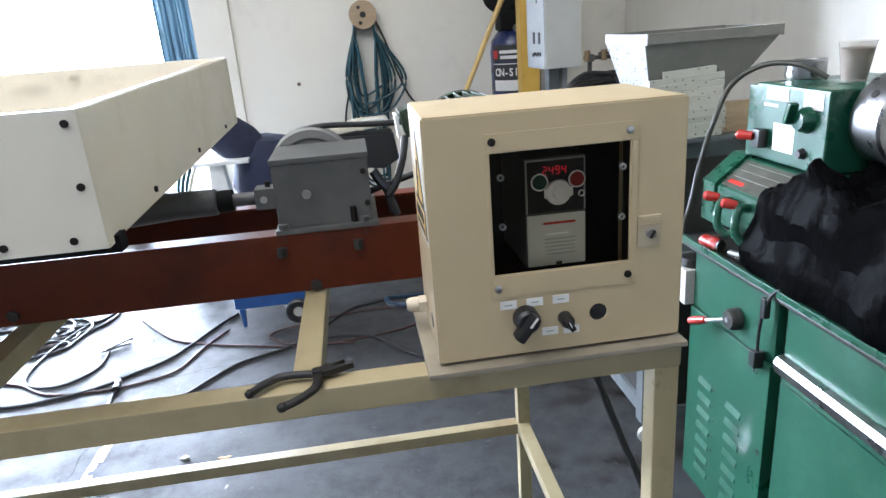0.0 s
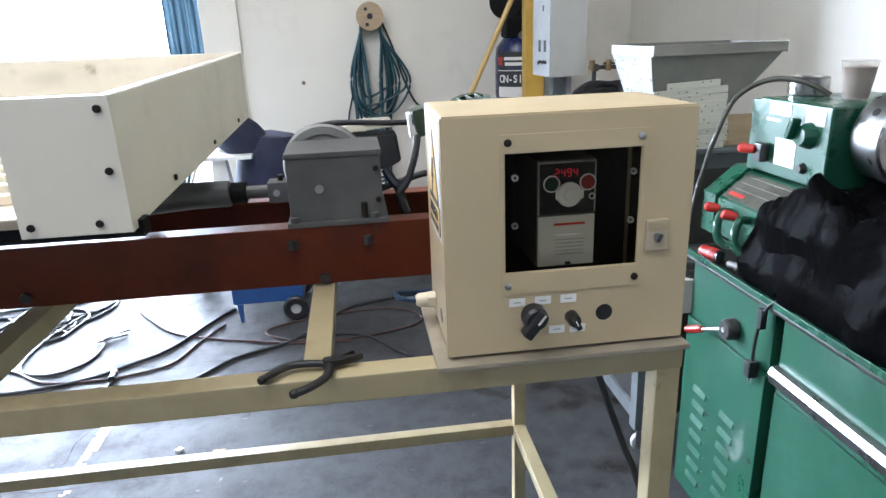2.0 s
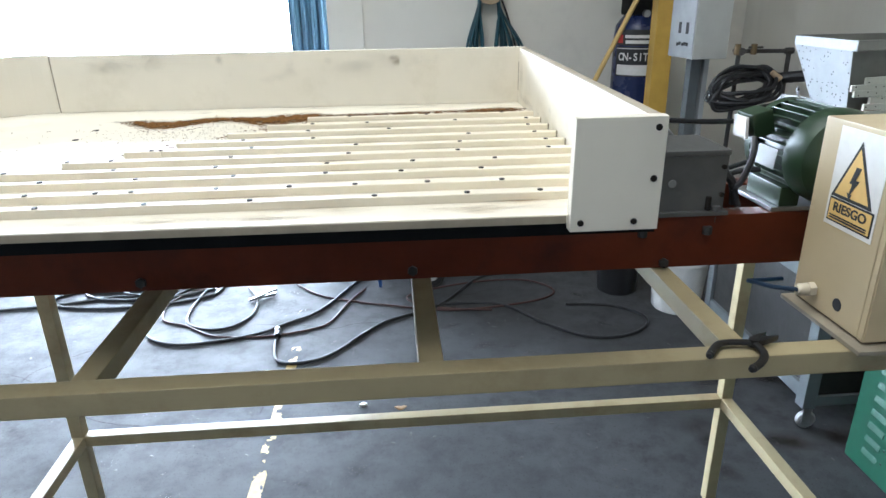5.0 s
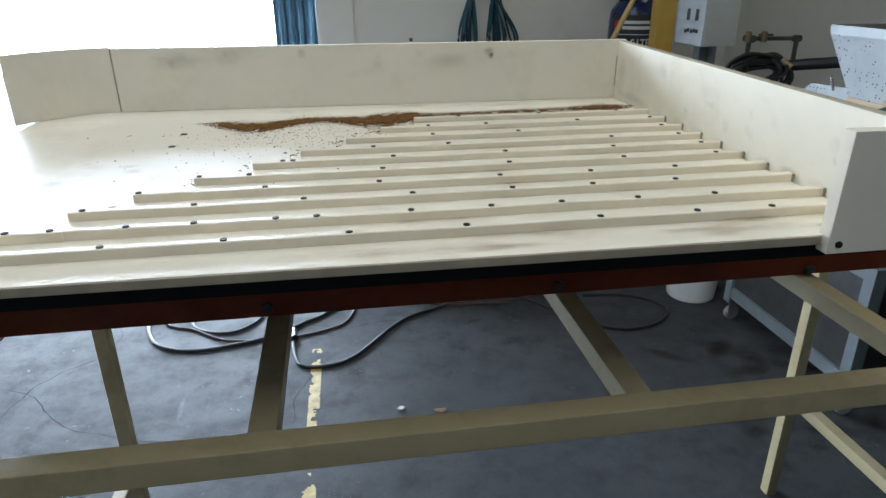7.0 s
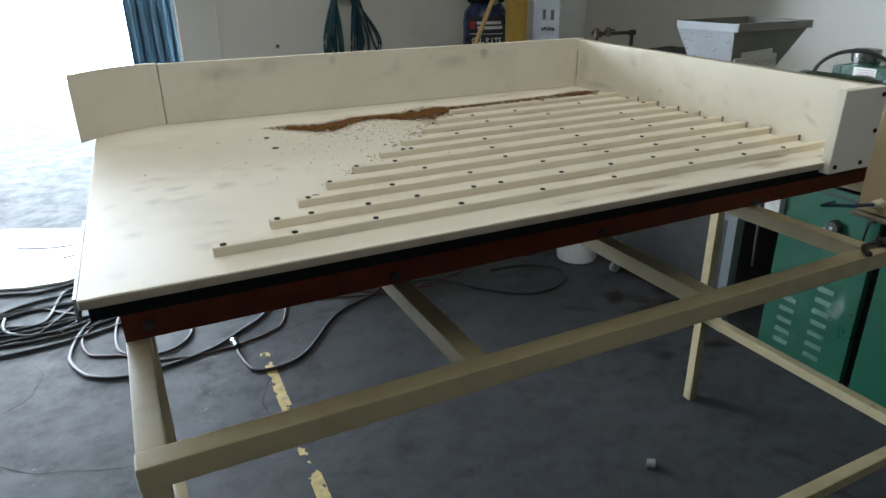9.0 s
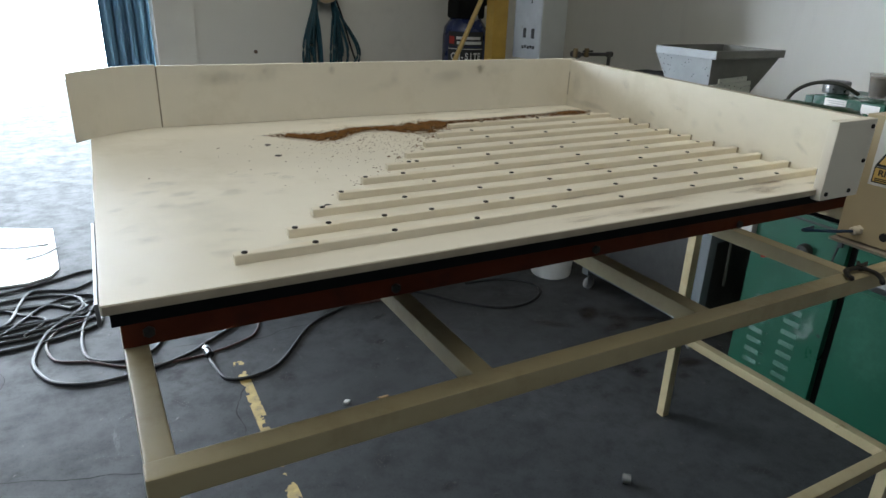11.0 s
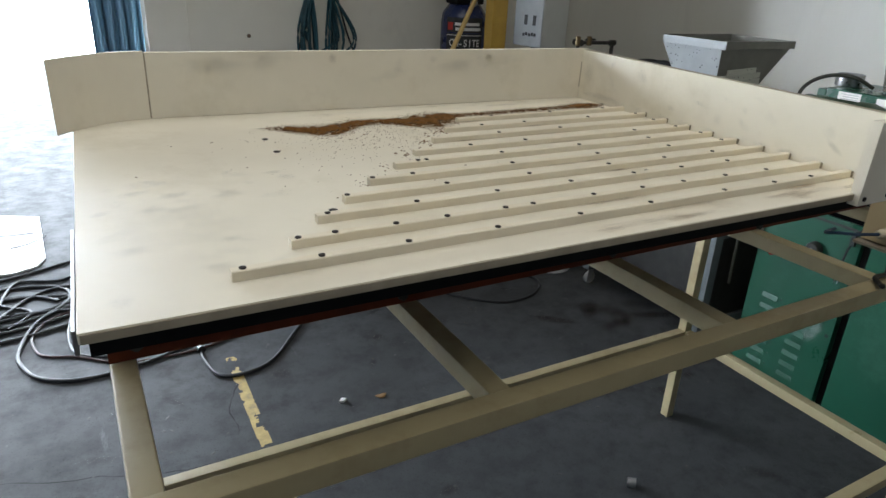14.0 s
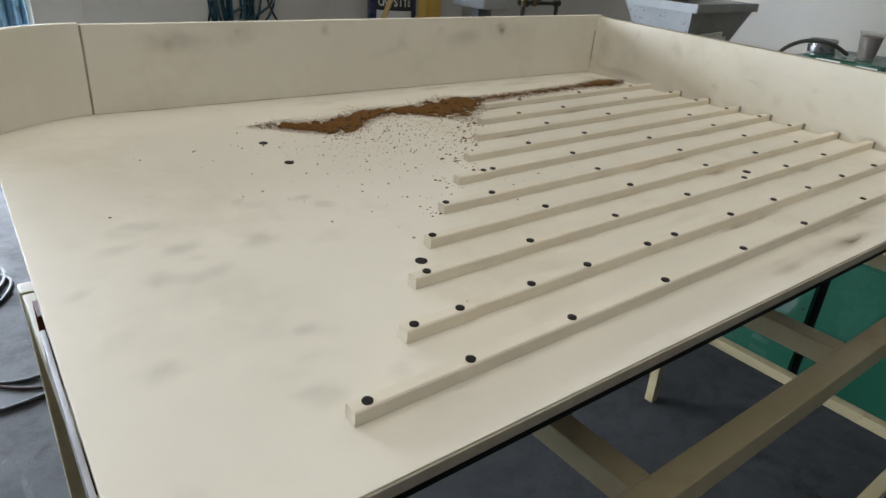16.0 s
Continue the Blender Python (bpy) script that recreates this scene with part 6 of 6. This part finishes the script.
solid("wooden_grip", cyl((1.405, 3.30, 1.165), (1.452, 3.29, 1.125), 0.013, 0.018, seg=14, bevel=0.003), M_WOOD, "small pale wooden grip tucked into the cable coil", "grip", base=(1.43, 3.3, 1.14))

# hoses hung from a wooden spool on the wall
SITE = Vector((-0.063, 0, 0.058))
M_HOSE = material("teal_air_hose", (0.015, 0.065, 0.085), 0.4, var=0.12, scale=10, island=0.3)
sp = thing("hose_hanger", (0.183, WALL_Y, 1.52), "round wooden spool end fixed to the wall as a hose hanger", "hose hanger")
SPC = Vector((0.183, WALL_Y, 1.535))
part("disc", cyl(SPC + Vector((0, -0.125, 0)), SPC + Vector((0, -0.110, 0)), 0.098, seg=36, bevel=0.004), M_WOOD, sp)
part("core", cyl(SPC + Vector((0, -0.110, 0)), SPC + Vector((0, -0.002, 0)), 0.052, seg=28), M_WOOD, sp)
for dx, dz, r in ((0, 0, 0.021), (-0.028, 0.05, 0.012), (-0.022, -0.055, 0.013)):
    part("disc_hole", cyl(SPC + Vector((dx, -0.1265, dz)), SPC + Vector((dx, -0.124, dz)), r, seg=18), M_INK, sp)
rnd = random.Random(21)
for i in range(14):
    side = -1 if i % 2 else 1
    wl, wr = (rnd.uniform(0.03, 0.16), rnd.uniform(0.02, 0.26)) if i % 3 else (rnd.uniform(-0.05, 0.02), rnd.uniform(-0.05, 0.05))
    drop = rnd.uniform(0.50, 0.84) if i % 4 else rnd.uniform(1.0, 1.2)
    y = WALL_Y - 0.012 - 0.0068 * i
    cx = SPC.x
    pts = [(cx - 0.045, y, 1.555), (cx, y, 1.598), (cx + 0.045, y, 1.555), (cx + 0.075 + 0.03 * wr, y, 1.40), (cx + 0.085 + wr * 0.75, y, 1.10), (cx + 0.06 + wr * 0.5, y, 1.55 - drop),
           (cx + 0.05 * side, y, 1.48 - drop), (cx - 0.05 - wl * 0.6, y, 1.56 - drop), (cx - 0.07 - wl * 0.7, y, 1.12), (cx - 0.075 - 0.02 * wl, y, 1.42)]
    solid("air_hose", sweep(pts, 0.0085, 8, 7, True), M_HOSE, "blue-green air hose looped over the wall spool", "hose", group="hoses on the wall spool", base=(cx, y, 1.5))
solid("hanging_cable", sweep([(cx + 0.05, WALL_Y - 0.045, 1.57), (cx + 0.14, WALL_Y - 0.03, 1.36), (cx + 0.22, WALL_Y - 0.03, 1.10), (cx + 0.30, WALL_Y - 0.03, 0.92), (cx + 0.42, WALL_Y - 0.03, 0.78), (cx + 0.5, WALL_Y - 0.06, 0.3), (cx + 0.55, WALL_Y - 0.1, 0.012)], 0.007, 8), M_CABLE,
      "thin dark cable trailing down the wall", "cable", base=(cx + 0.1, WALL_Y - 0.03, 1.4))
solid("hanging_cable", sweep([(cx - 0.05, WALL_Y - 0.045, 1.57), (cx - 0.10, WALL_Y - 0.03, 1.3), (cx - 0.16, WALL_Y - 0.03, 1.0), (cx - 0.21, WALL_Y - 0.03, 0.78), (cx - 0.22, WALL_Y - 0.03, 0.4), (cx - 0.2, WALL_Y - 0.1, 0.012)], 0.007, 8), M_CABLE,
      "thin dark cable trailing down the wall", "cable", base=(cx - 0.1, WALL_Y - 0.03, 1.4))
solid("wall_plug_hole", cyl((-0.335, WALL_Y - 0.006, 1.088), (-0.335, WALL_Y + 0.001, 1.088), 0.014, seg=14, bevel=0.002), material("brown_plug", (0.16, 0.11, 0.07), 0.7), "brown wall plug in the cream plaster", "wall plug", base=(-0.335, WALL_Y, 1.088))

# blue strip curtain hung at the gateway
SITE = Vector((0, 0, 0))
M_CURT = material("blue_vinyl_curtain", (0.22, 0.38, 0.52), 0.5, var=0.12, scale=3, bump=0.05)
cv = bmesh.new()
prev = None
for i in range(61):
    u = i / 60
    x = -1.385 + 0.325 * u
    y = 5.36 + 0.028 * math.sin(u * 30) + 0.012 * math.sin(u * 77)
    a, b = cv.verts.new((x, y, 0.92)), cv.verts.new((x, y - 0.01, 2.98))
    if prev:
        cv.faces.new((prev[0], a, b, prev[1]))
    prev = (a, b)
bmesh.ops.recalc_face_normals(cv, faces=cv.faces)
cu = solid("curtain", cv, M_CURT, "faded blue curtain gathered at the edge of the gateway", "curtain", base=(-1.2, 5.36, 0.92))
cm = cu.modifiers.new("thickness", "SOLIDIFY")
cm.thickness = 0.003
solid("curtain_rail", cyl((-4.6, 5.36, 2.985), (-1.07, 5.36, 2.985), 0.012, seg=12), M_STEEL, "steel curtain rail across the gateway", "curtain rail", base=(-2.8, 5.36, 2.985))

# ---- white machine with a dark sack behind the table ----
SITE = Vector((-0.060, 0.03, 0))
M_NAVY = material("navy_canvas", (0.018, 0.022, 0.05), 0.8, var=0.2, scale=25, bump=0.3, bump_scale=160)
M_CREAM = material("cream_plastic", (0.62, 0.57, 0.45), 0.45, var=0.06, scale=12)
wm = thing("bagging_machine", (-0.2, 2.75, 0), "white bench machine with a navy canvas sack and a cream arm", "machine")
part("tray", box(-0.64, -0.26, 2.55, 2.90, 0.735, 0.752, 0.004), M_WHITE, wm)
part("upright", prism([(-0.575, 0.7525), (-0.555, 1.03), (-0.505, 1.03), (-0.475, 0.7525)], "y", 2.60, 2.66, 0.004), M_WHITE, wm, "white perforated upright")
part("head_plate", box(-0.62, -0.40, 2.58, 2.70, 1.031, 1.046, 0.003), M_WHITE, wm)
part("sack", spin([(0, 0.0), (0.10, 0.02), (0.15, 0.12), (0.135, 0.24), (0.10, 0.31), (0, 0.33)], (-0.36, 2.74, 0.79), (0.06, 0, 1), 22), M_NAVY, wm)
part("sack_mouth", spin([(0, 0.0), (0.075, 0.0), (0.085, 0.05), (0.08, 0.15), (0.055, 0.155), (0, 0.13)], (-0.40, 2.71, 1.055), (-0.6, -0.2, 0.55), 20), M_NAVY, wm)
part("arm_body", prism([(-0.42, 1.02), (-0.30, 1.058), (-0.05, 1.085), (0.17, 1.085), (0.185, 0.97), (0.12, 0.935), (-0.03, 0.955), (-0.07, 1.050), (-0.30, 1.032)], "y", 2.68, 2.80, 0.012), M_BLKPL, wm)
part("arm_cover", prism([(-0.34, 1.062), (-0.06, 1.118), (0.02, 1.136), (0.15, 1.140), (0.165, 1.112), (0.0, 1.100), (-0.10, 1.088)], "y", 2.67, 2.81, 0.006), M_CREAM, wm, "cream arm cover")
part("cover_handle", sweep([(0.045, 2.665, 1.125), (0.055, 2.650, 1.140), (0.13, 2.650, 1.142), (0.145, 2.665, 1.125)], 0.006, 8), M_WHITE, wm)
for i in range(4):
    part("cord", sweep([(-0.66 + 0.018 * i, 2.60, 1.03), (-0.685 + 0.015 * i, 2.59, 0.93), (-0.69 + 0.02 * i, 2.60, 0.80), (-0.70 + 0.03 * i, 2.62, 0.30), (-0.68 + 0.02 * i, 2.62, 0.01)], 0.006, 7), M_HOSE if i < 3 else M_CREAM, wm)

# the machine is half as large again, and stands on a bench by the wall
grow = Matrix.Translation((0.01, -0.015, -0.737)) @ Matrix.Scale(1.5, 4)
for o in wm.children:
    o.data.transform(Matrix.Translation(-BASE[wm.name]) @ grow @ Matrix.Translation(BASE[wm.name]))
part("bench_top", box(-1.00, 0.30, 3.84, 4.36, 0.340, 0.3645, 0.004), M_GREYBLUE, wm)
for x in (-0.98, 0.24):
    for y in (3.88, 4.30):
        part("bench_leg", box(x, x + 0.04, y, y + 0.04, 0, 0.3395, 0.003), M_GREYBLUE, wm)

# blue welding set on wheels
SITE = Vector((-0.037, 0.055, 0))
M_WELD = material("blue_case_enamel", (0.02, 0.07, 0.22), 0.35, var=0.1, scale=14)
ws = thing("welding_set", (-0.54, 3.5, 0), "blue welding set on small wheels under the wall", "welding set")
part("case", box(-0.735, -0.355, 3.34, 3.70, 0.105, 0.42, 0.012), M_WELD, ws)
part("front_foot", prism([(-0.715, 0.1045), (-0.685, 0.1045), (-0.690, 0.0), (-0.705, 0.0)], "y", 3.345, 3.375, 0.002), M_WELD, ws)
part("front_foot", prism([(-0.715, 0.1045), (-0.685, 0.1045), (-0.690, 0.0), (-0.705, 0.0)], "y", 3.66, 3.69, 0.002), M_WELD, ws)
for y in (3.325, 3.715):
    wl = part("wheel", spin([(0.028, -0.016), (0.058, -0.018), (0.068, -0.010), (0.068, 0.010), (0.058, 0.018), (0.028, 0.016), (0.028, -0.016)], (-0.40, y, 0.068), (0, 1, 0), 30), M_BLKPL, ws)
    part("rim", spin([(0, -0.010), (0.029, -0.014), (0.029, 0.014), (0, 0.010)], (-0.40, y, 0.068), (0, 1, 0), 24), M_GREYPL, wl)

SITE = Vector((-0.025, 0.07, 0))
bk = thing("bucket", (0.86, 2.92, 0), "white plastic bucket on the floor", "bucket")
part("pail", spin([(0, 0.0), (0.115, 0.0), (0.122, 0.01), (0.142, 0.27), (0.150, 0.272), (0.150, 0.295), (0.141, 0.295), (0.118, 0.012), (0, 0.012)], (0.86, 2.92, 0), (0, 0, 1), 36), M_WHITE, bk)
part("wire_handle", sweep([(0.86 + 0.15 * math.cos(a), 2.92 - 0.03 + 0.02 * math.sin(a), 0.275 - 0.10 * math.sin(a)) for a in (math.pi * k / 8 for k in range(9))], 0.0028, 6), M_STEEL, bk)
SITE = Vector((-0.058, 0.11, 0))
tub = thing("rubber_tub", (0.655, 3.13, 0), "black tapered rubber tub standing beside the white bucket", "tub")
part("tub_wall", spin([(0, 0.0), (0.100, 0.0), (0.106, 0.008), (0.122, 0.29), (0.129, 0.292), (0.129, 0.305), (0.118, 0.305), (0.101, 0.012), (0, 0.012)], (0.655, 3.13, 0), (0, 0, 1), 36), M_BLKPL, tub)
# ---- on the floor ----
def floor_cable(pts, r, mat, label, rise=0.0):
    z = r + 0.0005
    wob = [(x, y, z + (rise if 0 < i < len(pts) - 1 and i % 3 == 1 else 0)) for i, (x, y) in enumerate(pts)]
    return solid("floor_cable", sweep(wob, r, 8, 9), mat, label, "cable", group="cables on the floor", base=(pts[0][0], pts[0][1], 0))


SITE = Vector((-0.042, 0.035, 0))
M_BROWN = material("brown_red_cable", (0.055, 0.024, 0.02), 0.5, var=0.2, scale=30)
KB, KR = "black rubber cable lying in loops on the concrete floor", "thin brown-red cable lying on the concrete floor"
floor_cable([(-0.76, 3.55), (-0.851, 3.399), (-1.008, 3.087), (-1.16, 2.955), (-1.29, 2.860), (-1.45, 2.805), (-1.65, 2.782), (-1.80, 2.843), (-1.87, 2.95), (-1.90, 3.09), (-1.862, 3.305), (-1.794, 3.434), (-1.65, 3.52)], 0.0085, M_CABLE, KB)
floor_cable([(-1.45, 3.43), (-1.37, 3.25), (-1.37, 3.05), (-1.48, 2.93), (-1.63, 2.96), (-1.70, 3.08), (-1.69, 3.38), (-1.60, 3.7)], 0.0075, M_CABLE, KB)
floor_cable([(-0.78, 3.34), (-0.868, 3.162), (-0.945, 2.95), (-1.037, 2.882), (-1.18, 2.838), (-1.29, 2.828), (-1.458, 2.842), (-1.56, 2.885), (-1.68, 2.985), (-1.78, 3.03), (-1.83, 3.09), (-1.85, 3.25), (-1.77, 3.40), (-1.6, 3.47)], 0.006, M_BROWN, KR)
floor_cable([(-1.30, 3.62), (-1.05, 3.30), (-0.80, 3.17), (-0.66, 3.12), (-0.30, 3.02), (0.13, 3.08), (0.28, 3.20), (0.15, 3.36), (-0.14, 3.37), (-0.47, 3.27), (-0.54, 3.17), (-0.36, 3.05), (-0.1, 3.0)], 0.0055, M_BROWN, KR)
floor_cable([(-0.36, 3.10), (-0.05, 3.06), (0.14, 2.82), (0.32, 2.66), (0.50, 2.65), (0.64, 2.74), (0.66, 2.86), (0.53, 2.98), (0.30, 3.02)], 0.0075, M_CABLE, KB)
floor_cable([(-1.191, 2.80), (-1.192, 2.73), (-1.155, 2.580), (-1.04, 2.555), (-0.905, 2.625), (-0.670, 2.91), (-0.382, 3.072), (-0.153, 3.381), (-0.025, 3.465), (0.308, 3.541), (0.55, 3.5)], 0.0085, M_CABLE, KB)
floor_cable([(-3.2, 3.9), (-2.6, 4.02), (-2.24, 3.98), (-2.08, 3.93), (-1.86, 4.00), (-1.63, 4.09), (-1.50, 3.92), (-1.55, 3.70), (-1.75, 3.60)], 0.0085, M_CABLE, KB)
floor_cable([(-3.0, 3.5), (-2.5, 3.56), (-2.20, 3.54), (-2.03, 3.52), (-1.94, 3.88), (-1.74, 3.84), (-1.60, 3.93), (-1.48, 3.78), (-1.57, 3.56), (-1.75, 3.50)], 0.0085, M_CABLE, KB)
floor_cable([(-3.0, 3.25), (-2.5, 3.30), (-2.19, 3.38), (-2.05, 3.40), (-1.87, 3.67), (-1.70, 3.75), (-1.58, 3.62), (-1.62, 3.36)], 0.0085, M_CABLE, KB)
floor_cable([(-2.9, 3.75), (-2.4, 3.70), (-2.10, 3.72), (-1.96, 3.60), (-1.86, 3.50), (-1.95, 3.36)], 0.0075, M_CABLE, KB)
for cx, cy, rx, ry, a0 in ((-2.02, 3.50, 0.30, 0.22, 0.4), (-2.10, 3.38, 0.38, 0.17, 1.9), (-1.98, 3.62, 0.24, 0.26, 3.0), (-2.15, 3.58, 0.42, 0.14, 4.2)):
    floor_cable([(cx + rx * (1 + 0.04 * k_) * math.cos(a0 + 0.62 * k_), cy + ry * (1 - 0.03 * k_) * math.sin(a0 + 0.62 * k_)) for k_ in range(11)], 0.0085, M_CABLE, KB)
pg = thing("cable_plug", (-1.19, 2.83, 0), "black cable plug with a bright metal collar on the floor", "plug")
part("plug_body", cyl((-1.190, 2.800, 0.018), (-1.196, 2.850, 0.020), 0.018, 0.015, seg=16, bevel=0.002), M_BLKPL, pg)
part("collar", cyl((-1.196, 2.851, 0.020), (-1.199, 2.872, 0.020), 0.017, seg=16, bevel=0.002), M_CHROME, pg)
cl = thing("earth_clamp", (-1.34, 3.30, 0), "steel welding earth clamp on the floor", "clamp")
part("jaw", box(-1.42, -1.27, 3.272, 3.292, 0.008, 0.022, 0.003, rot=Matrix.Rotation(0.5, 4, "Z")), M_STEEL, cl)
part("jaw", box(-1.40, -1.26, 3.300, 3.318, 0.012, 0.030, 0.003, rot=Matrix.Rotation(0.85, 4, "Z")), M_STEEL, cl)

# white sheet lying by the gateway
pts = [(-1.80, 4.18), (-1.84, 4.94), (-2.9, 5.45), (-2.9, 4.45), (-2.45, 4.14), (-2.15, 4.03), (-1.95, 4.02), (-1.84, 4.08)]
solid("white_board", prism(pts, "z", 0.001, 0.014, 0.003), M_WHITE, "flat white board with a rounded corner lying by the gateway", "board", base=(-2.3, 4.4, 0))
for a, b in (((-2.25, 4.72), (-1.86, 4.62)), ((-1.98, 4.40), (-1.80, 4.55))):
    mid = ((a[0] + b[0]) / 2, (a[1] + b[1]) / 2 - 0.04)
    solid("thin_wire", sweep([(*a, 0.018), (*mid, 0.019), (*b, 0.018)], 0.0035, 6), M_CABLE, "thin black wire lying on the white board", "wire", base=(*a, 0.016))

SITE = Vector((0, 0, 0))
# worn yellow floor line, in flakes
M_LINE = material("worn_yellow_line_paint", (0.40, 0.29, 0.10), 0.6, var=0.25, scale=30, stain=(0.12, 0.11, 0.10), stain_amount=0.8, stain_scale=14)
bm = bmesh.new()
ny, nx = 260, 14
cell = {}
for j in range(ny + 1):
    y = 0.55 + 2.2 * j / ny
    for i in range(nx + 1):
        x = -1.185 + 0.015 * (y - 0.5) + 0.046 * i / nx
        cell[i, j] = (x, y)
vs, fs, ids = [], [], {}
for j in range(ny):
    for i in range(nx):
        x, y = cell[i, j]
        edge = min(i, nx - 1 - i) / nx
        keep = noise.fractal((x * 14, y * 14, 0.3), 0.7, 2.0, 4) + 0.25 * min(edge * 6, 1) + (0.35 if y < 1.75 else -0.10)
        if keep > 0.05:
            f_ = []
            for a, b in ((i, j), (i + 1, j), (i + 1, j + 1), (i, j + 1)):
                if (a, b) not in ids:
                    ids[a, b] = len(vs)
                    vs.append((*cell[a, b], 0.0016))
                f_.append(ids[a, b])
            fs.append(f_)
me = bpy.data.meshes.new("floor_line")
me.from_pydata(vs, [], fs)
me.materials.append(M_LINE)
tagged(new("floor_line", me), "worn flaking yellow line painted on the floor", "floor marking", kind="structure")
M_CRACK = material("dark_crack", (0.012, 0.012, 0.012), 0.9)


def crack(x, y, ang, n, step, seed):
    r = random.Random(seed)
    L, R = [], []
    for i in range(n):
        wd = 0.0022 * (0.4 + r.random()) * (1 - abs(2 * i / n - 1) ** 4)
        L.append((x + wd * math.sin(ang), y - wd * math.cos(ang)))
        R.append((x - wd * math.sin(ang), y + wd * math.cos(ang)))
        ang += r.uniform(-0.35, 0.35)
        x, y = x + step * math.cos(ang), y + step * math.sin(ang)
        ang *= 0.98
    b = bmesh.new()
    l = [b.verts.new((*p, 0.0012)) for p in L]
    q = [b.verts.new((*p, 0.0012)) for p in R]
    for i in range(n - 1):
        b.faces.new((l[i], q[i], q[i + 1], l[i + 1]))
    solid("floor_crack", b, M_CRACK, "thin dark crack in the concrete floor", "floor crack", "structure")


crack(-2.9, 2.6, 0.25, 60, 0.04, 1)
crack(-2.33, 2.35, 1.5, 30, 0.03, 2)
crack(-1.5, 3.0, 0.05, 50, 0.035, 3)
crack(-1.22, 2.2, 1.0, 14, 0.03, 5)
# litter
SITE = Vector((-0.022, 0.042, 0))
solid("paper_scrap", prism([(-0.790, 2.186), (-0.772, 2.178), (-0.754, 2.192), (-0.762, 2.198), (-0.774, 2.204)], "z", 0.001, 0.012, 0.002), M_PAPER, "crumpled white paper scrap on the floor", "litter", base=(-0.77, 2.19, 0))
leaf = bmesh.new()
ring_ = [leaf.verts.new((-0.62 + 0.024 * math.cos(a) * (1 + 0.2 * math.sin(3 * a)), 2.155 + 0.014 * math.sin(a), 0.004 + 0.006 * abs(math.cos(a)))) for a in (2 * math.pi * k / 12 for k in range(12))]
c_ = leaf.verts.new((-0.62, 2.155, 0.003))
for k in range(12):
    leaf.faces.new((ring_[k], ring_[(k + 1) % 12], c_))
lf = solid("dry_leaf", leaf, material("dry_brown_leaf", (0.22, 0.13, 0.05), 0.8, var=0.3, scale=60), "curled dry brown leaf on the floor", "leaf", base=(-0.62, 2.155, 0))
lm = lf.modifiers.new("thickness", "SOLIDIFY")
lm.thickness = 0.001
SITE = Vector((-0.044, 0.011, 0))
nut = thing("pipe_nut", (-0.025, 1.338, 0), "steel pipe nut lying on its side on the floor", "nut")
part("nut_ring", spin([(0.009, -0.014), (0.016, -0.014), (0.017, -0.006), (0.017, 0.014), (0.009, 0.014), (0.009, -0.014)], (-0.025, 1.338, 0.017), (0.75, -0.65, 0), 18), M_STEEL, nut)
SITE = Vector((0, 0, 0))
rnd = random.Random(17)
vs, fs = [], []
for i in range(900):
    x, y = rnd.uniform(-2.4, 1.0), rnd.uniform(0.4, 3.6)
    r = rnd.choice((0.002, 0.003, 0.004, 0.008)) * rnd.uniform(0.5, 1.1)
    n0 = len(vs)
    st_ = rnd.uniform(1, 2.4)
    an0 = rnd.uniform(0, 6)
    for k in range(5):
        a = 2 * math.pi * k / 5
        u, v = r * st_ * math.cos(a) * rnd.uniform(0.6, 1), r * math.sin(a) * rnd.uniform(0.6, 1)
        vs.append((x + u * math.cos(an0) - v * math.sin(an0), y + u * math.sin(an0) + v * math.cos(an0), 0.0014))
    vs.append((x, y, 0.0014 + r * 0.12))
    fs += [(n0 + k, n0 + (k + 1) % 5, n0 + 5) for k in range(5)]
me = bpy.data.meshes.new("floor_dirt")
me.from_pydata(vs, [], fs)
me.materials.append(M_GRIME_FILL)
tagged(new("floor_dirt", me), "dark swarf and dirt specks on the concrete floor", "dirt", kind="stuff")

# oil soaked into the floor beside the lathe
M_OIL = film_material("dark_oil_stain", (0.022, 0.015, 0.009), 1.0, 9, 0.30, 0.58)
rnd = random.Random(29)
spots = [(rnd.uniform(0.42, 0.98), rnd.uniform(1.55, 2.5), rnd.uniform(0.05, 0.16), rnd.uniform(0.03, 0.09), rnd.uniform(-1, 1), rnd.uniform(0.4, 0.9)) for _ in range(15)]
spots += [(rnd.uniform(-1.8, 0.5), rnd.uniform(0.9, 3.4), rnd.uniform(0.02, 0.10), rnd.uniform(0.012, 0.05), rnd.uniform(-1, 1), rnd.uniform(0.25, 0.6)) for _ in range(36)]
solid("oil_stain", films(spots, lambda u, v, i: (u, v, 0.0009 + 0.00001 * i)), M_OIL, "dark brown oil stains soaked into the concrete", "stain", "stuff")
